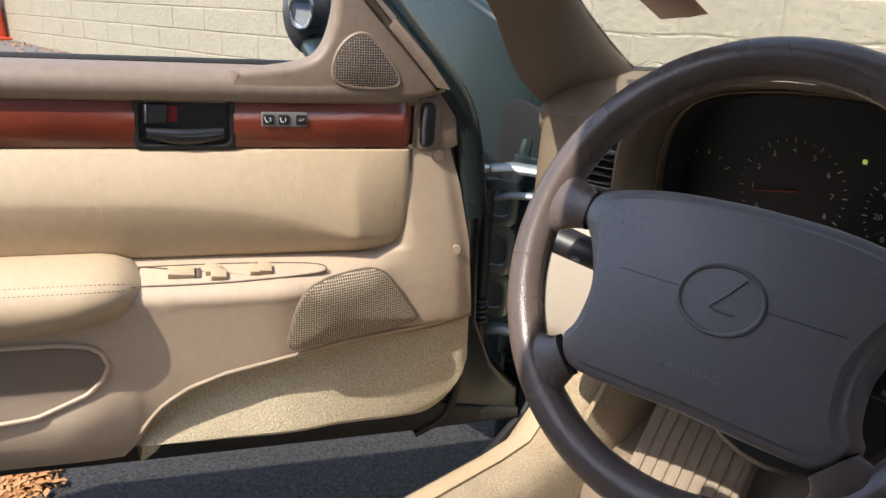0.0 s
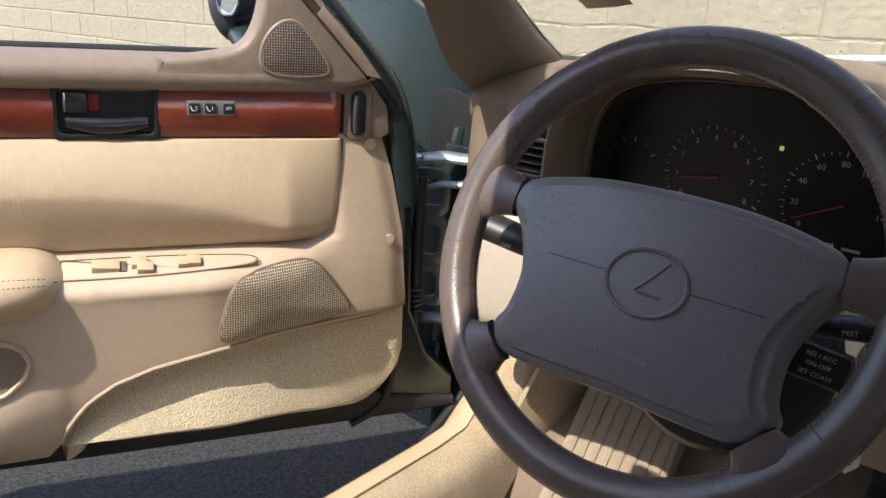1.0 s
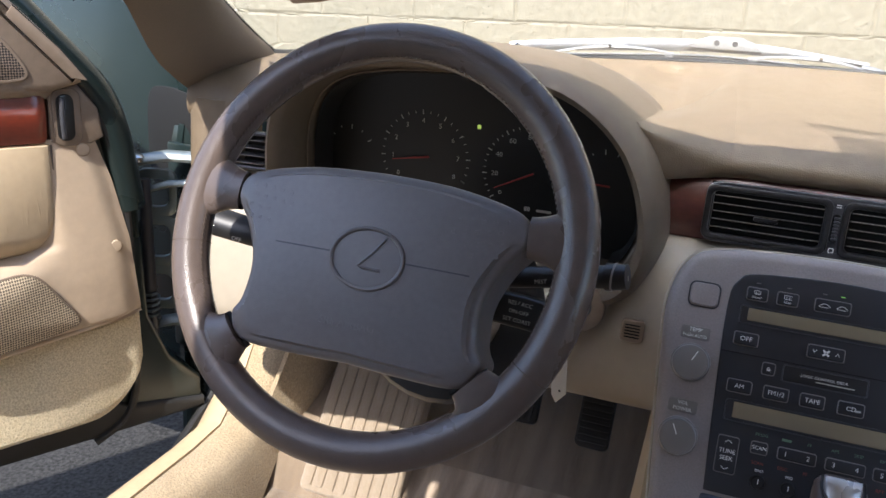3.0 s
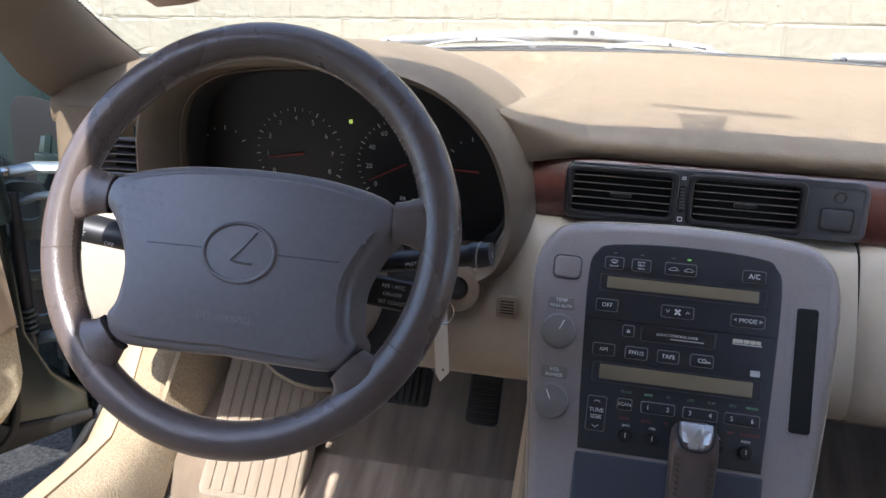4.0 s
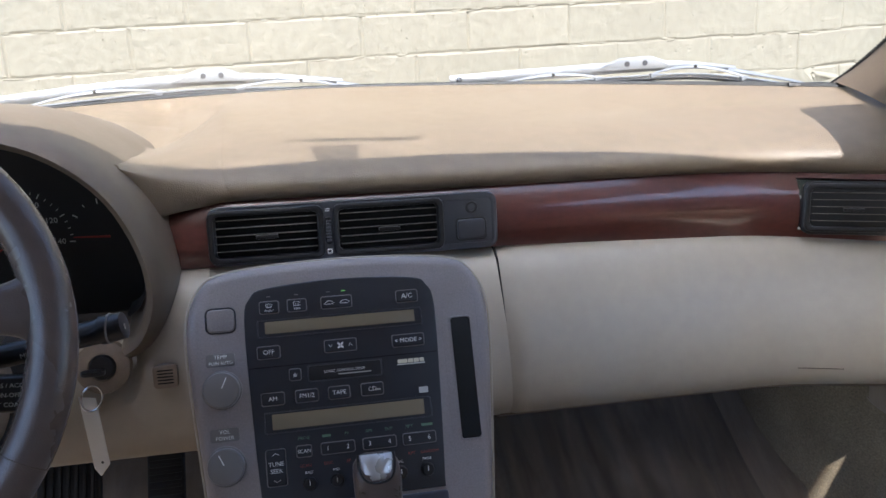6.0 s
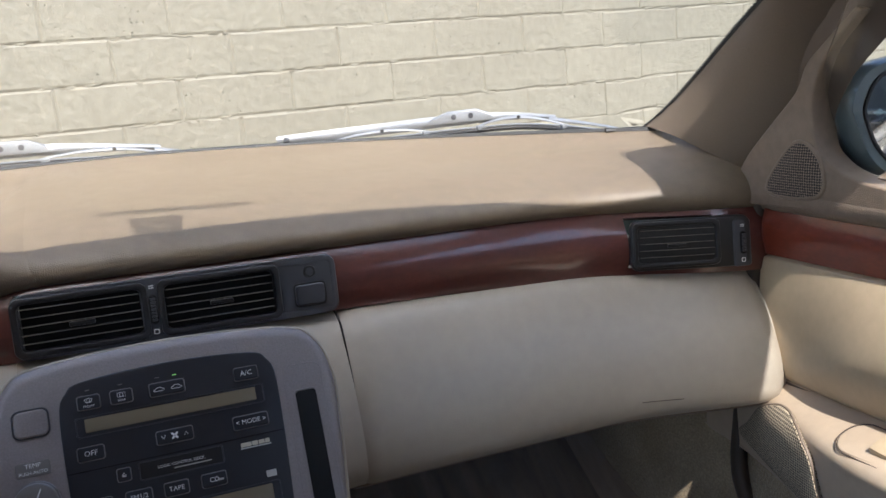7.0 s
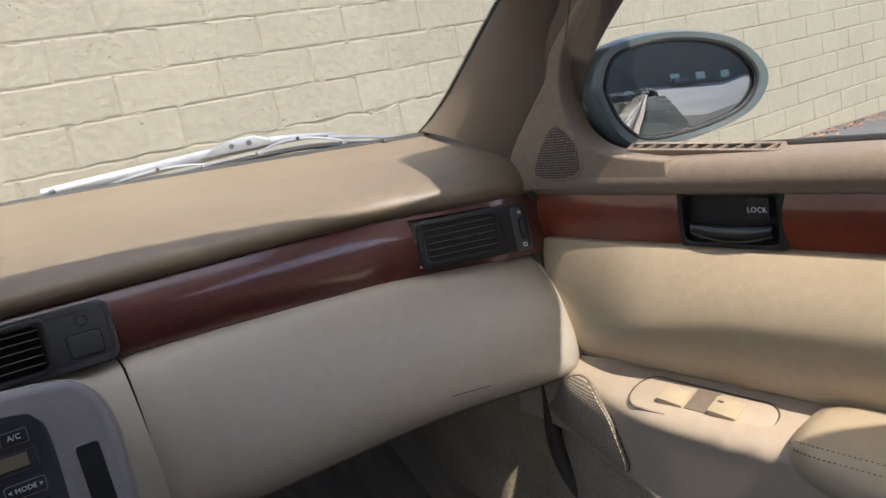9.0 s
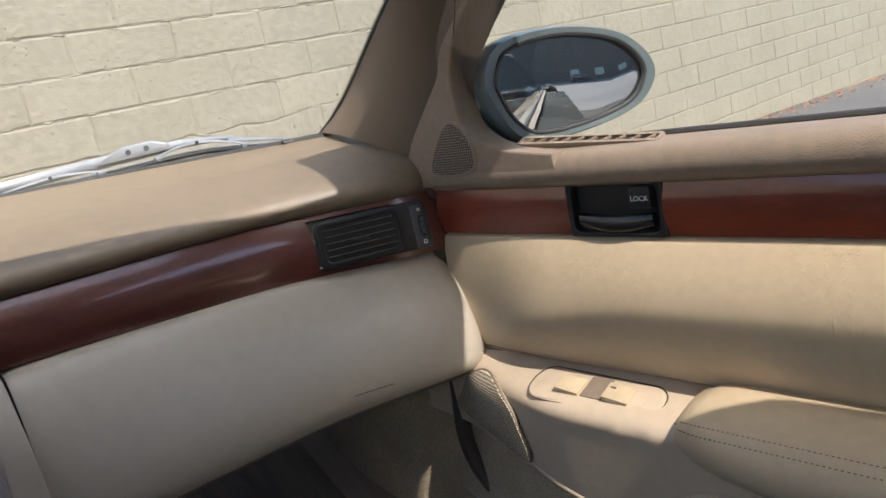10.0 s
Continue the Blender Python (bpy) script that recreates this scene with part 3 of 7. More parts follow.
setting("pillar_outer_right", bm, GREEN, "hidden dark green outer side of the windscreen pillar, added to block the sun", "pillar")
bm = tube([pillar_point(1, 1.0, v / 20) + Vector((0.003, -0.003, 0)) for v in range(21)], 0.0065, 10)
setting("trim", bm, RUBBER, "dark seal in the groove behind the pillar trim", "seal")
# painted outer side of the driver's pillar, hidden and added to block the sun
bm = tube([pillar_point(-1, 0.55, v / 16) + Vector((-0.6, 0.74, 0)) * 0.045 for v in range(17)], 0.034, 14)
setting("pillar_outer_left", bm, GREEN, "hidden dark green outer side of the windscreen pillar, added to block the sun", "pillar")

# brown seal between the pillar and the frameless side glass
def seal_point(u, v):
    z = 0.885 + 0.375 * v
    a = Vector((along(((0.88, 0.692), (1.07, 0.690), (1.26, 0.625)), z), along(((0.88, 0.004), (0.902, -0.011), (0.947, -0.043), (0.987, -0.087), (1.033, -0.131), (1.069, -0.174), (1.26, -0.41)), z), z))
    b = Vector((along(((0.88, 0.712), (1.07, 0.705), (1.26, 0.64)), z), along(((0.88, -0.06), (0.948, -0.117), (1.005, -0.142), (1.032, -0.168), (1.062, -0.202), (1.26, -0.44)), z), z))
    a += Vector((0.002, 0.095, 0))
    return a.lerp(b, u) + Vector((0.010 - 0.012 * math.sin(math.pi * u), 0, 0))


bm = sheet(lambda u, v: seal_point(1 - u, v), 10, 24, 0.006)
setting("trim", bm, material("brown_seal", (0.15, 0.113, 0.085), 0.6, colour2=(0.125, 0.094, 0.07), scale=20, bump=0.1, bump_scale=300), "dark brown rubber seal behind the pillar", "seal")

# roof: header, rails and a closed back, none of it with gaps
def roof_point(u, v):
    half = 0.546
    x = -half + 2 * half * u + 0.013
    # side edges, out of view, bent in and out to shape the sun patches
    x += (0.045 * step(0.22, 0.0, v) + 0.050 * step(0.24, 0.19, v)) * (2 * u - 1) if u > 0.5 else 0.045 * step(0.12, 0.0, v) * (2 * u - 1)
    x -= (0.045 * step(0.27, 0.36, v) * step(0.66, 0.57, v) - 0.03 * step(0.58, 0.66, v)) * u
    arch = 1 - (2 * u - 1) ** 2
    y = -0.37 + 0.10 * arch * (1 - v) - 1.0 * v
    return Vector((x, y, 1.225 + 0.05 * arch * min(v * 4, 1) + 0.012 * arch + 0.03 * math.sin(math.pi * min(v * 1.3, 1))))


bm = sheet(lambda u, v: roof_point(1 - u, v), 20, 14, -0.03)
setting("ceiling", bm, HEADLINER, "pale cloth headliner of the car's roof", "headliner")
bm = sheet(lambda u, v: roof_point(u, v) + Vector((0, 0, 0.04)), 20, 14, 0.002)
setting("roof_skin", bm, GREEN, "dark green painted roof", "roof")
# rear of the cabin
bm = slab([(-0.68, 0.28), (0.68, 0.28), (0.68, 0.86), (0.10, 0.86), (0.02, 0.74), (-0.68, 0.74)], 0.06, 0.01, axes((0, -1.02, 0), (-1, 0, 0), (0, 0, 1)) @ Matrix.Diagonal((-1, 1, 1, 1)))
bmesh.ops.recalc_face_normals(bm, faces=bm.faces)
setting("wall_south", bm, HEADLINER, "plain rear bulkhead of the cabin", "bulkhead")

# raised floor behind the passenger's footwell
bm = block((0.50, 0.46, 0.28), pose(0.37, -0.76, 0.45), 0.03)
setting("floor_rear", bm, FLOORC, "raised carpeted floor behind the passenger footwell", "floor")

# floor: flat pan, tunnel and sloping toe board
def floor_point(u, v):
    x = -0.70 + 1.40 * u
    y = -2.05 + 2.55 * v
    z = 0.30
    z += 0.20 * step(0.02, 0.5, y)
    z += 0.17 * step(0.16, 0.10, abs(x))
    if y > 0.1:
        z += 0.06 * step(0.5, 0.68, abs(x))
    return Vector((x, y, z))


bm = sheet(floor_point, 64, 60, 0.02)
setting("floor", bm, FLOORC, "worn beige carpet over the car's floor", "carpet")
# firewall behind the dashboard
bm = block((1.5, 0.03, 0.60), pose(0, 0.50, 0.57), 0.005)
setting("wall_firewall", bm, BLACK, "black bulkhead behind the dashboard", "bulkhead")

# door sills, kick panels, front wings and bonnet
for side in (-1, 1):
    def sill(u, v, s=side):
        y = 0.30 - 1.9 * u
        p = profile_at(((0.66, 0.30), (0.675, 0.375), (0.70, 0.40), (0.745, 0.40), (0.775, 0.375), (0.785, 0.33), (0.80, 0.20)), v)
        bend = 0.10 * step(0.02, 0.30, y)
        return Vector((s * (p.x + bend * 0.3), y, p.y + bend * 2.2 * (1 - v * 0.4)))
    bm = sheet(sill if side > 0 else (lambda u, v: sill(1 - u, v)), 30, 18, 0.004)
    setting("trim", bm, CARPET, "worn beige carpet up the inner side of the sill", "sill")
    def cover(u, v, s=side):
        p = sill(u, 0.44 + 0.27 * v)
        return Vector((p.x, p.y, p.z + 0.004 + 0.004 * math.sin(math.pi * v)))
    bm = sheet(cover if side > 0 else (lambda u, v: cover(1 - u, v)), 30, 10, 0.006)
    setting("trim", bm, BEIGE, "beige moulded door sill cover", "sill")
    bm = tube([sill(k / 20, 0.74) + Vector((side * 0.006, 0, 0.006)) for k in range(21)], 0.007, 8)
    setting("trim", bm, RUBBER, "black rubber seal along the door opening", "seal")
    def kick(u, v, s=side):
        x = 0.700 - 0.058 * math.sin(math.pi * min(u * 1.6, 1) / 2) * (0.75 + 0.25 * math.sin(math.pi * v))
        return Vector((s * x, -0.01 + 0.43 * u, 0.30 + (0.05 + 0.26 * (step(0.0, 0.60, u) if s < 0 else 1.0)) * v))
    bm = sheet(kick if side < 0 else (lambda u, v: kick(1 - u, v)), 20, 10, 0.01)
    setting("trim", bm, CARPET, "carpeted kick panel beside the footwell", "kick panel")
bm = block((0.02, 0.50, 0.50), pose(0.735, 0.25, 0.52), 0.006)
setting("body_side", bm, BLACK, "black inner side of the body behind the kick panel", "body panel")
bm = tube(curve_through(((0.700, -0.030, 0.86), (0.694, -0.028, 0.74), (0.688, -0.022, 0.60), (0.682, -0.028, 0.50), (0.690, -0.075, 0.432), (0.700, -0.16, 0.408), (0.705, -0.60, 0.404)), 8, closed=False), 0.011, 10)
setting("trim", bm, material("brown_weatherstrip", (0.07, 0.05, 0.036), 0.6, colour2=(0.055, 0.04, 0.03), scale=30, bump=0.1, bump_scale=300), "brown rubber weatherstrip round the passenger door opening", "seal")
bm = block((0.05, 1.15, 0.60), pose(-0.86, 0.72, 0.52), 0.03)
setting("body_wing_left", bm, GREEN, "dark green front wing of the car", "wing")
bm = block((0.05, 1.15, 0.60), pose(0.86, 0.72, 0.52), 0.03)
setting("body_wing_right", bm, GREEN, "dark green front wing of the car", "wing")
bm = sheet(lambda u, v: (-0.82 + 1.64 * u, 0.52 + 1.25 * v, 0.905 - 0.14 * v * v - 0.06 * (2 * u - 1) ** 2 * (1 + v)), 20, 12, 0.004)
setting("body_bonnet", bm, GREEN, "dark green bonnet", "bonnet")
bm = sheet(lambda u, v: (-0.80 + 1.6 * u, 0.40 + 0.14 * v, 0.885 - 0.05 * (2 * u - 1) ** 2), 20, 2, 0.004)
setting("body_cowl", bm, BLACK, "black cowl panel under the wipers", "cowl")

# ---- dashboard ----
def strip_y(x):
    return 0.035 - 0.068 * step(0.46, 0.70, x) - 0.03 * step(0.50, 0.70, -x)


dash = thing("dashboard", "two-tone tan vinyl dashboard with a reddish wood band", "dashboard", (0, 0.1, 0.6), kind="structure")
TOPZ = lambda x: along(((0.4, 0.8645), (0.7, 0.858)), x)
LOWZ = lambda x: along(((0.2, 0.799), (0.7, 0.782)), x)
LIP = ((0.004, 0.862), (-0.006, 0.868), (-0.009, 0.878), (-0.003, 0.888), (0.012, 0.897), (0.04, 0.9065), (0.08, 0.915), (0.15, 0.925))


def pad_point(u, v):
    x = -0.735 + 1.44 * u
    yc, zc = cowl_y(x) - 0.004, cowl_z(x) - 0.004
    ys = strip_y(x)
    inside = step(-0.612, -0.585, x) * step(-0.165, -0.195, x)
    ys += 0.13 * inside
    if v < 0.6:
        p = profile_at(LIP, v / 0.6)
        k = min(1.0, (yc - ys - 0.02) / 0.22)
        y, z = ys + p.x * max(k, 0.25), p.y + (TOPZ(x) - 0.8645 + 0.03 * inside) * (1 - v / 0.6) + (zc - 0.925) * step(0.3, 1.0, v / 0.6) * (1 - k)
    else:
        k = min(1.0, (yc - ys - 0.02) / 0.22)
        y0, z0 = ys + 0.15 * max(k, 0.25), 0.925 + (zc - 0.925) * (1 - k)
        t = (v - 0.6) / 0.4
        y, z = y0 + (yc - y0) * t, z0 + (zc - z0) * (t * 1.25 - 0.25 * t * t)
    back = step(-0.108, -0.140, x) * step(-0.25, -0.20, x)
    back *= step(1.0, 0.80, v)
    return Vector((x, y + 0.030 * back, z - 0.010 * back))


bm = sheet(pad_point, 110, 40, 0.012)
part("pad", bm, PAD, dash, "tan padded dashboard top, sunlit in front")


def band_piece(bm, x0, x1, v0=0.0, v1=1.0, nu=16):
    """One stretch of the band, between two shares of its height."""
    def f(u, v):
        x = x0 + (x1 - x0) * u
        w = v0 + (v1 - v0) * v
        z = LOWZ(x) + (TOPZ(x) - LOWZ(x)) * w
        return Vector((x, strip_y(x) - 0.010 * math.sin(math.pi * w) - 0.012 * (1 - w), z))
    return sheet(f, nu, 8, 0.008, bm)


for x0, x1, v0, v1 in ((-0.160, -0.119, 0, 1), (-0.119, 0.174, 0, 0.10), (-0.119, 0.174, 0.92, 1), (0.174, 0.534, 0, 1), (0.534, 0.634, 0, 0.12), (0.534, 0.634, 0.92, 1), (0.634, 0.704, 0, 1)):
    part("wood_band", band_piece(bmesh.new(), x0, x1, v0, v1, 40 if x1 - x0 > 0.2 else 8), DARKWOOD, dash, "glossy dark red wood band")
BELLY = ((0.034, 0.798), (0.012, 0.79), (-0.008, 0.765), (-0.028, 0.735), (-0.045, 0.70), (-0.055, 0.668), (-0.053, 0.642), (-0.03, 0.625), (0.03, 0.615))


def belly(x, v, flat=0.0):
    p = profile_at(BELLY, v)
    return Vector((x, (strip_y(x) - 0.035) * 0.6 + p.x * (1 - flat), p.y - 0.012 * step(0.2, 0.7, x) * (1 - v)))


bm = sheet(lambda u, v: belly(-0.128 + 0.3035 * u, 1 - v), 12, 24, 0.01)
part("lower_panel", bm, CREAM, dash)


def knee(u, v):
    x = -0.69 + 0.565 * u
    p = profile_at(((0.028, 0.80), (0.004, 0.785), (-0.015, 0.755), (-0.028, 0.71), (-0.034, 0.66), (-0.03, 0.625), (0.0, 0.61), (0.05, 0.605)), 1 - v)
    under = step(-0.600, -0.575, x) * step(-0.175, -0.205, x)
    return Vector((x, p.x - 0.012 * step(-0.55, -0.68, x), min(p.y, p.y + (0.742 - 0.80) * under * step(0.65, 0.80, p.y) * 1.0)))


bm = sheet(knee, 30, 24, 0.01)
part("knee_panel", bm, CREAM, dash, "pale beige knee panel under the steering wheel")
def end_point(u, v):
    """The dashboard's rounded end beside the open door."""
    p = profile_at(((-0.738, 0.030), (-0.732, 0.004), (-0.718, -0.008), (-0.690, -0.010), (-0.672, -0.004), (-0.655, 0.004)), u)
    top = 0.905 - 0.022 * step(0.0, 0.35, u)
    return Vector((p.x, p.y + 0.010 * step(0.7, 1.0, v) * step(0.1, 0.4, u), 0.62 + (top - 0.62) * v))


part("end_cap", sheet(end_point, 20, 16, 0.006), PAD, dash, "beige end cap beside the open door")


def glove(u, v):
    e = 0.010
    x = 0.179 + 0.503 * u
    q = belly(x, 0.80 * (1 - v))
    edge = min(u * 0.503, (1 - u) * 0.503 * 0.8, 0.012) / 0.012
    q.y += 0.008 * (1 - math.sqrt(max(0, 1 - (1 - edge) ** 2))) - 0.004
    q.x += 0.006 * math.sin(math.pi * (1 - v)) * (u - 0.5) * 2 * (1 if u > 0.5 else 0)
    q.x += -0.010 * (1 - v) * (1 - v) * (1 - u)
    return q


glovebox = thing("glovebox", "pale beige padded glovebox lid under the wood band", "glovebox", (0.43, 0, 0.62))
bm = sheet(glove, 50, 26, 0.01)
part("lid", bm, CREAM, glovebox, "pale padded lid")
part("lid_gap", tube([glove(0.0, v / 20) + Vector((-0.003, 0.004, 0)) for v in range(21)], 0.0025, 6), GAP, glovebox)
part("latch_slit", tube([glove((x - 0.179) / 0.503, 0.17 - 0.25 * (x - 0.505)) + Vector((0, -0.0006, 0)) for x in (0.503, 0.515, 0.53, 0.545, 0.552)], 0.0005, 6), THREAD, glovebox)
part("lid_edge", tube([glove(1.0, v / 20) + Vector((0.002, 0.004, 0)) for v in range(21)], 0.004, 8), CREAM, glovebox)
bm = sheet(lambda u, v: belly(0.165 + 0.50 * u, 0.80 + 0.2 * (1 - v)) + Vector((0, 0.003, -0.004)), 30, 10, 0.01)
part("under_panel", bm, TAUPE, dash, "brown panel below the glovebox")

# instrument binnacle
# the pad's vinyl in a darker copy, with the hood's shade in its colour
HOOD = pebbled(material("shaded_hood_vinyl", (0.145, 0.111, 0.077), 0.47, colour2=(0.130, 0.100, 0.069), scale=7, grain=0.05, rough_var=0.08, bump=0.06, bump_scale=90), 800, 0.25)
ARCH = ((-0.578, 0.745), (-0.582, 0.81), (-0.576, 0.872), (-0.556, 0.911), (-0.522, 0.933), (-0.476, 0.944), (-0.42, 0.949), (-0.36, 0.9485), (-0.293, 0.942),
        (-0.244, 0.923), (-0.205, 0.887), (-0.183, 0.836), (-0.179, 0.79), (-0.192, 0.755), (-0.208, 0.742))
arch = curve_through(ARCH, 4, closed=False)


def arch_ring(grow, y, sink=0.0):
    c = Vector((-0.40, 0.83))
    out = []
    for i, p in enumerate(arch):
        a, b = arch[max(i - 1, 0)], arch[min(i + 1, len(arch) - 1)]
        d = (b - a).normalized()
        q = p + Vector((-d.y, d.x)) * grow
        out.append(Vector((q.x, y, q.y - sink)))
    return out


def lofted(rings, bm=None):
    bm = bm or bmesh.new()
    V = [[bm.verts.new(p) for p in r] for r in rings]
    for A, B in zip(V, V[1:]):
        for i in range(len(A) - 1):
            face(bm, (A[i], A[i + 1], B[i + 1], B[i]))
    return bm


def lean(y, z):
    return y + (0.85 - z) * 0.10


def leaned(ring):
    return [Vector((p.x, lean(p.y, p.z), p.z)) for p in ring]


bm = lofted([leaned(arch_ring(-0.012, 0.075)), leaned(arch_ring(-0.004, 0.02)), leaned(arch_ring(-0.001, -0.038)), leaned(arch_ring(0.0015, -0.049)), leaned(arch_ring(0.007, -0.054)), leaned(arch_ring(0.013, -0.048)),
             leaned(arch_ring(0.019, -0.030)), leaned(arch_ring(0.024, 0.000)), leaned(arch_ring(0.028, 0.05, 0.004)), leaned(arch_ring(0.032, 0.14, 0.012)), leaned(arch_ring(0.036, 0.24, 0.03))])
bmesh.ops.recalc_face_normals(bm, faces=bm.faces)
part("instrument_hood", bm, HOOD, dash, "taupe hood round the instruments")


# highlight along the hood's inner edge, drawn as a thin paler tube
part("hood_piping", tube(leaned(arch_ring(-0.0065, 0.012))[3:34], 0.0009, 6), TAUPE, dash)


def shoulder(u, v):
    """The hollow curve by which the pad climbs into the hood's flank."""
    ring = along(((0.0, 0.0245), (0.3, 0.0225), (0.5, 0.025), (0.7, 0.029), (0.85, 0.033), (1.0, 0.036)), v)
    y = along(((0.0, 0.012), (0.3, -0.008), (0.5, 0.02), (0.7, 0.08), (0.85, 0.16), (1.0, 0.24)), v)
    sink = along(((0.4, 0.0), (0.6, 0.004), (0.85, 0.014), (1.0, 0.03)), v)
    row = leaned(arch_ring(ring - 0.0008, y, sink))
    turn = step(0.0, 0.34, v)
    k = 42.9 - 4.4 * turn
    i = int(k)
    b = row[i].lerp(row[i + 1], k - i)
    tb = Vector((-0.035, -0.010, -0.004)).lerp((row[i - 1] - row[i + 1]).normalized() * 0.07, turn)
    a = pad_point((-0.098 + 0.735) / 1.44, 0.95 * v ** 1.1)
    a.z -= 0.0006
    ta = Vector((-0.08, 0, 0))
    h = u * u * (3 - 2 * u)
    return a * (1 - h) + b * h + ta * (u - 2 * u * u + u ** 3) + tb * (u ** 3 - u * u)


part("hood_shoulder", sheet(lambda u, v: shoulder(1 - u, v), 28, 36, 0.003), PAD, dash)

cluster = thing("instrument_cluster", "dark instrument cluster behind a black lens, lit warning lamp", "gauges", (-0.4, 0.06, 0.75))
face_at = lambda x, z, out=0.0: Vector((x, 0.068 + (0.85 - z) * 0.10 - out, z))
bm = bmesh.new()
m = axes(face_at(-0.40, 0.85), (1, 0, 0), (0, -0.10, 1))
slab([(p.x + 0.40, p.y - 0.85) for p in arch], 0.01, 0, m, bm)
part("dial_face", bm, material("dial_black", (0.010, 0.010, 0.0094), 0.38, colour2=(0.012, 0.012, 0.0115), scale=8, spec=0.45, rough_var=0.04), cluster)
bm = lofted([leaned(arch_ring(-0.0125, 0.066)), leaned(arch_ring(-0.0115, 0.030)), leaned(arch_ring(-0.0085, 0.026))])
part("inner_shroud", bm, GAP, cluster)


def dial_place(x, z):
    return axes(face_at(x, z, 0.002), (1, 0, 0), (0, -0.10, 1))


def dial(cx, cz, r, a0, a1, marks, numbers, minor):
    """A gauge: ticks on an arc with its numbers."""
    for k in range(marks):
        a = radians(a0 + (a1 - a0) * k / (marks - 1))
        big = k % minor == 0
        bmt = bmesh.new()
        ln = 0.0055 if big else 0.003
        p = dial_place(cx + math.cos(a) * r, cz + math.sin(a) * r) @ pose(0, 0, 0, 0, 0, math.degrees(a))
        slab(rounded(ln, 0.0011 if big else 0.0007, 0.0002, 1), 0.0005, 0, p, bmt)
        part("tick", bmt, LETTER_DIM, cluster)
    for k, word in enumerate(numbers):
        a = radians(a0 + (a1 - a0) * k / (len(numbers) - 1))
        lettering("numeral", word, 0.0085, dial_place(cx + math.cos(a) * (r - 0.0125), cz + math.sin(a) * (r - 0.0105)), LETTER_DIM, cluster)


dial(-0.4465, 0.8345, 0.054, 213.5, -27, 25, ("0", "1", "2", "3", "4", "5", "6", "7", "8"), 3)
dial(-0.318, 0.8300, 0.054, 216, -4, 29, ("0", "20", "40", "60", "80", "100", "120", "140"), 4)
dial(-0.545, 0.830, 0.030, 140, 30, 5, (), 2)
dial(-0.232, 0.838, 0.030, 150, 40, 5, (), 2)
REDN = material("needle_red", (0.30, 0.025, 0.02), 0.5)
for cx, cz, a, ln in ((-0.4465, 0.8345, 190, 0.042), (-0.318, 0.830, 207, 0.046), (-0.232, 0.830, 178, 0.03)):
    p = dial_place(cx, cz) @ pose(0, 0, 0.002, 0, 0, a)
    bm = slab([(-0.006, -0.0012), (ln, -0.0005), (ln, 0.0005), (-0.006, 0.0012)], 0.0008, 0, p)
    part("needle", bm, REDN, cluster)
GLOW = material("lit_warning", (0.5, 0.6, 0.1), 0.5)
GLOW.node_tree.nodes["Principled BSDF"].inputs["Emission Color"].default_value = (0.55, 0.75, 0.15, 1)
GLOW.node_tree.nodes["Principled BSDF"].inputs["Emission Strength"].default_value = 0.16
bm = slab(rounded(0.0044, 0.0048, 0.001, 2), 0.0005, 0, dial_place(-0.3805, 0.8785))
part("warning_lamp", bm, GLOW, cluster, "lit yellow-green warning lamp")
lettering("odometer", "88", 0.0075, dial_place(-0.318, 0.789), LETTER, cluster)
bm = slab(rounded(0.018, 0.003, 0.0008, 1), 0.0004, 0, dial_place(-0.298, 0.7885))
part("odometer_digits", bm, LETTER_DIM, cluster)


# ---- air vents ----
# reflected light along the slats, painted as a paler front edge
SLATGLINT = material("painted_slat_glint", (0.18, 0.155, 0.125), 0.35, colour2=(0.15, 0.13, 0.105), scale=60)


def vent(cx, cz, w, h, slats, body, cols=0):
    """Outlet: dark well, frame, slats and a small thumb tab, on the wood band."""
    y = strip_y(cx)
    slope = (strip_y(cx + 0.04) - strip_y(cx - 0.04)) / 0.08
    m = axes((cx, y - 0.0235, cz), (1, slope, 0), (0, 0.14, 1))
    bm = frame_slab(rounded(w + 0.012, h + 0.012, 0.008), rounded(w, h, 0.006), 0.012, 0.002, m)
    fr = part("vent_frame", bm, BLACK, body)
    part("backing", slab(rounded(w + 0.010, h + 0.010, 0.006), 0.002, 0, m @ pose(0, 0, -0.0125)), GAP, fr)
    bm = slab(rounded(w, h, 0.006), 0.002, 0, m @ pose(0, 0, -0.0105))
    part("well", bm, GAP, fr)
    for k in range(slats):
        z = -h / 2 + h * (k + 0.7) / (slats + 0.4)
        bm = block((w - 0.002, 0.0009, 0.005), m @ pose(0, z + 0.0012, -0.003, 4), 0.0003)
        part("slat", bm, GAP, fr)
        part("slat_edge", block((w - 0.004, 0.0006, 0.0008), m @ pose(0, z + 0.0012, 0.0001), 0.0002), SLATGLINT, fr)
    bm = block((0.022, 0.004, 0.008), m @ pose(0, -0.002, -0.0025), 0.0012)
    part("tab", bm, BLACK, fr)
    for k in range(cols):
        bm = block((0.0012, h - 0.002, 0.004), m @ pose(-w / 2 + w * (k + 1) / (cols + 1), 0, -0.0085), 0.0003)
        part("vane", bm, BLACK, fr)
    return m


vents = thing("centre_vents", "black double air vent panel with a button in the wood band", "air vent", (0.03, 0.02, 0.79))
mv = axes((0.0275, strip_y(0) - 0.0195, 0.8315), (1, 0, 0), (0, 0.14, 1))
bm = bmesh.new()
frame_slab(rounded(0.302, 0.060, 0.011, 6), rounded(0.286, 0.046, 0.004, 6), 0.010, 0.003, mv @ pose(0.0005, 0, 0.0015), bm)
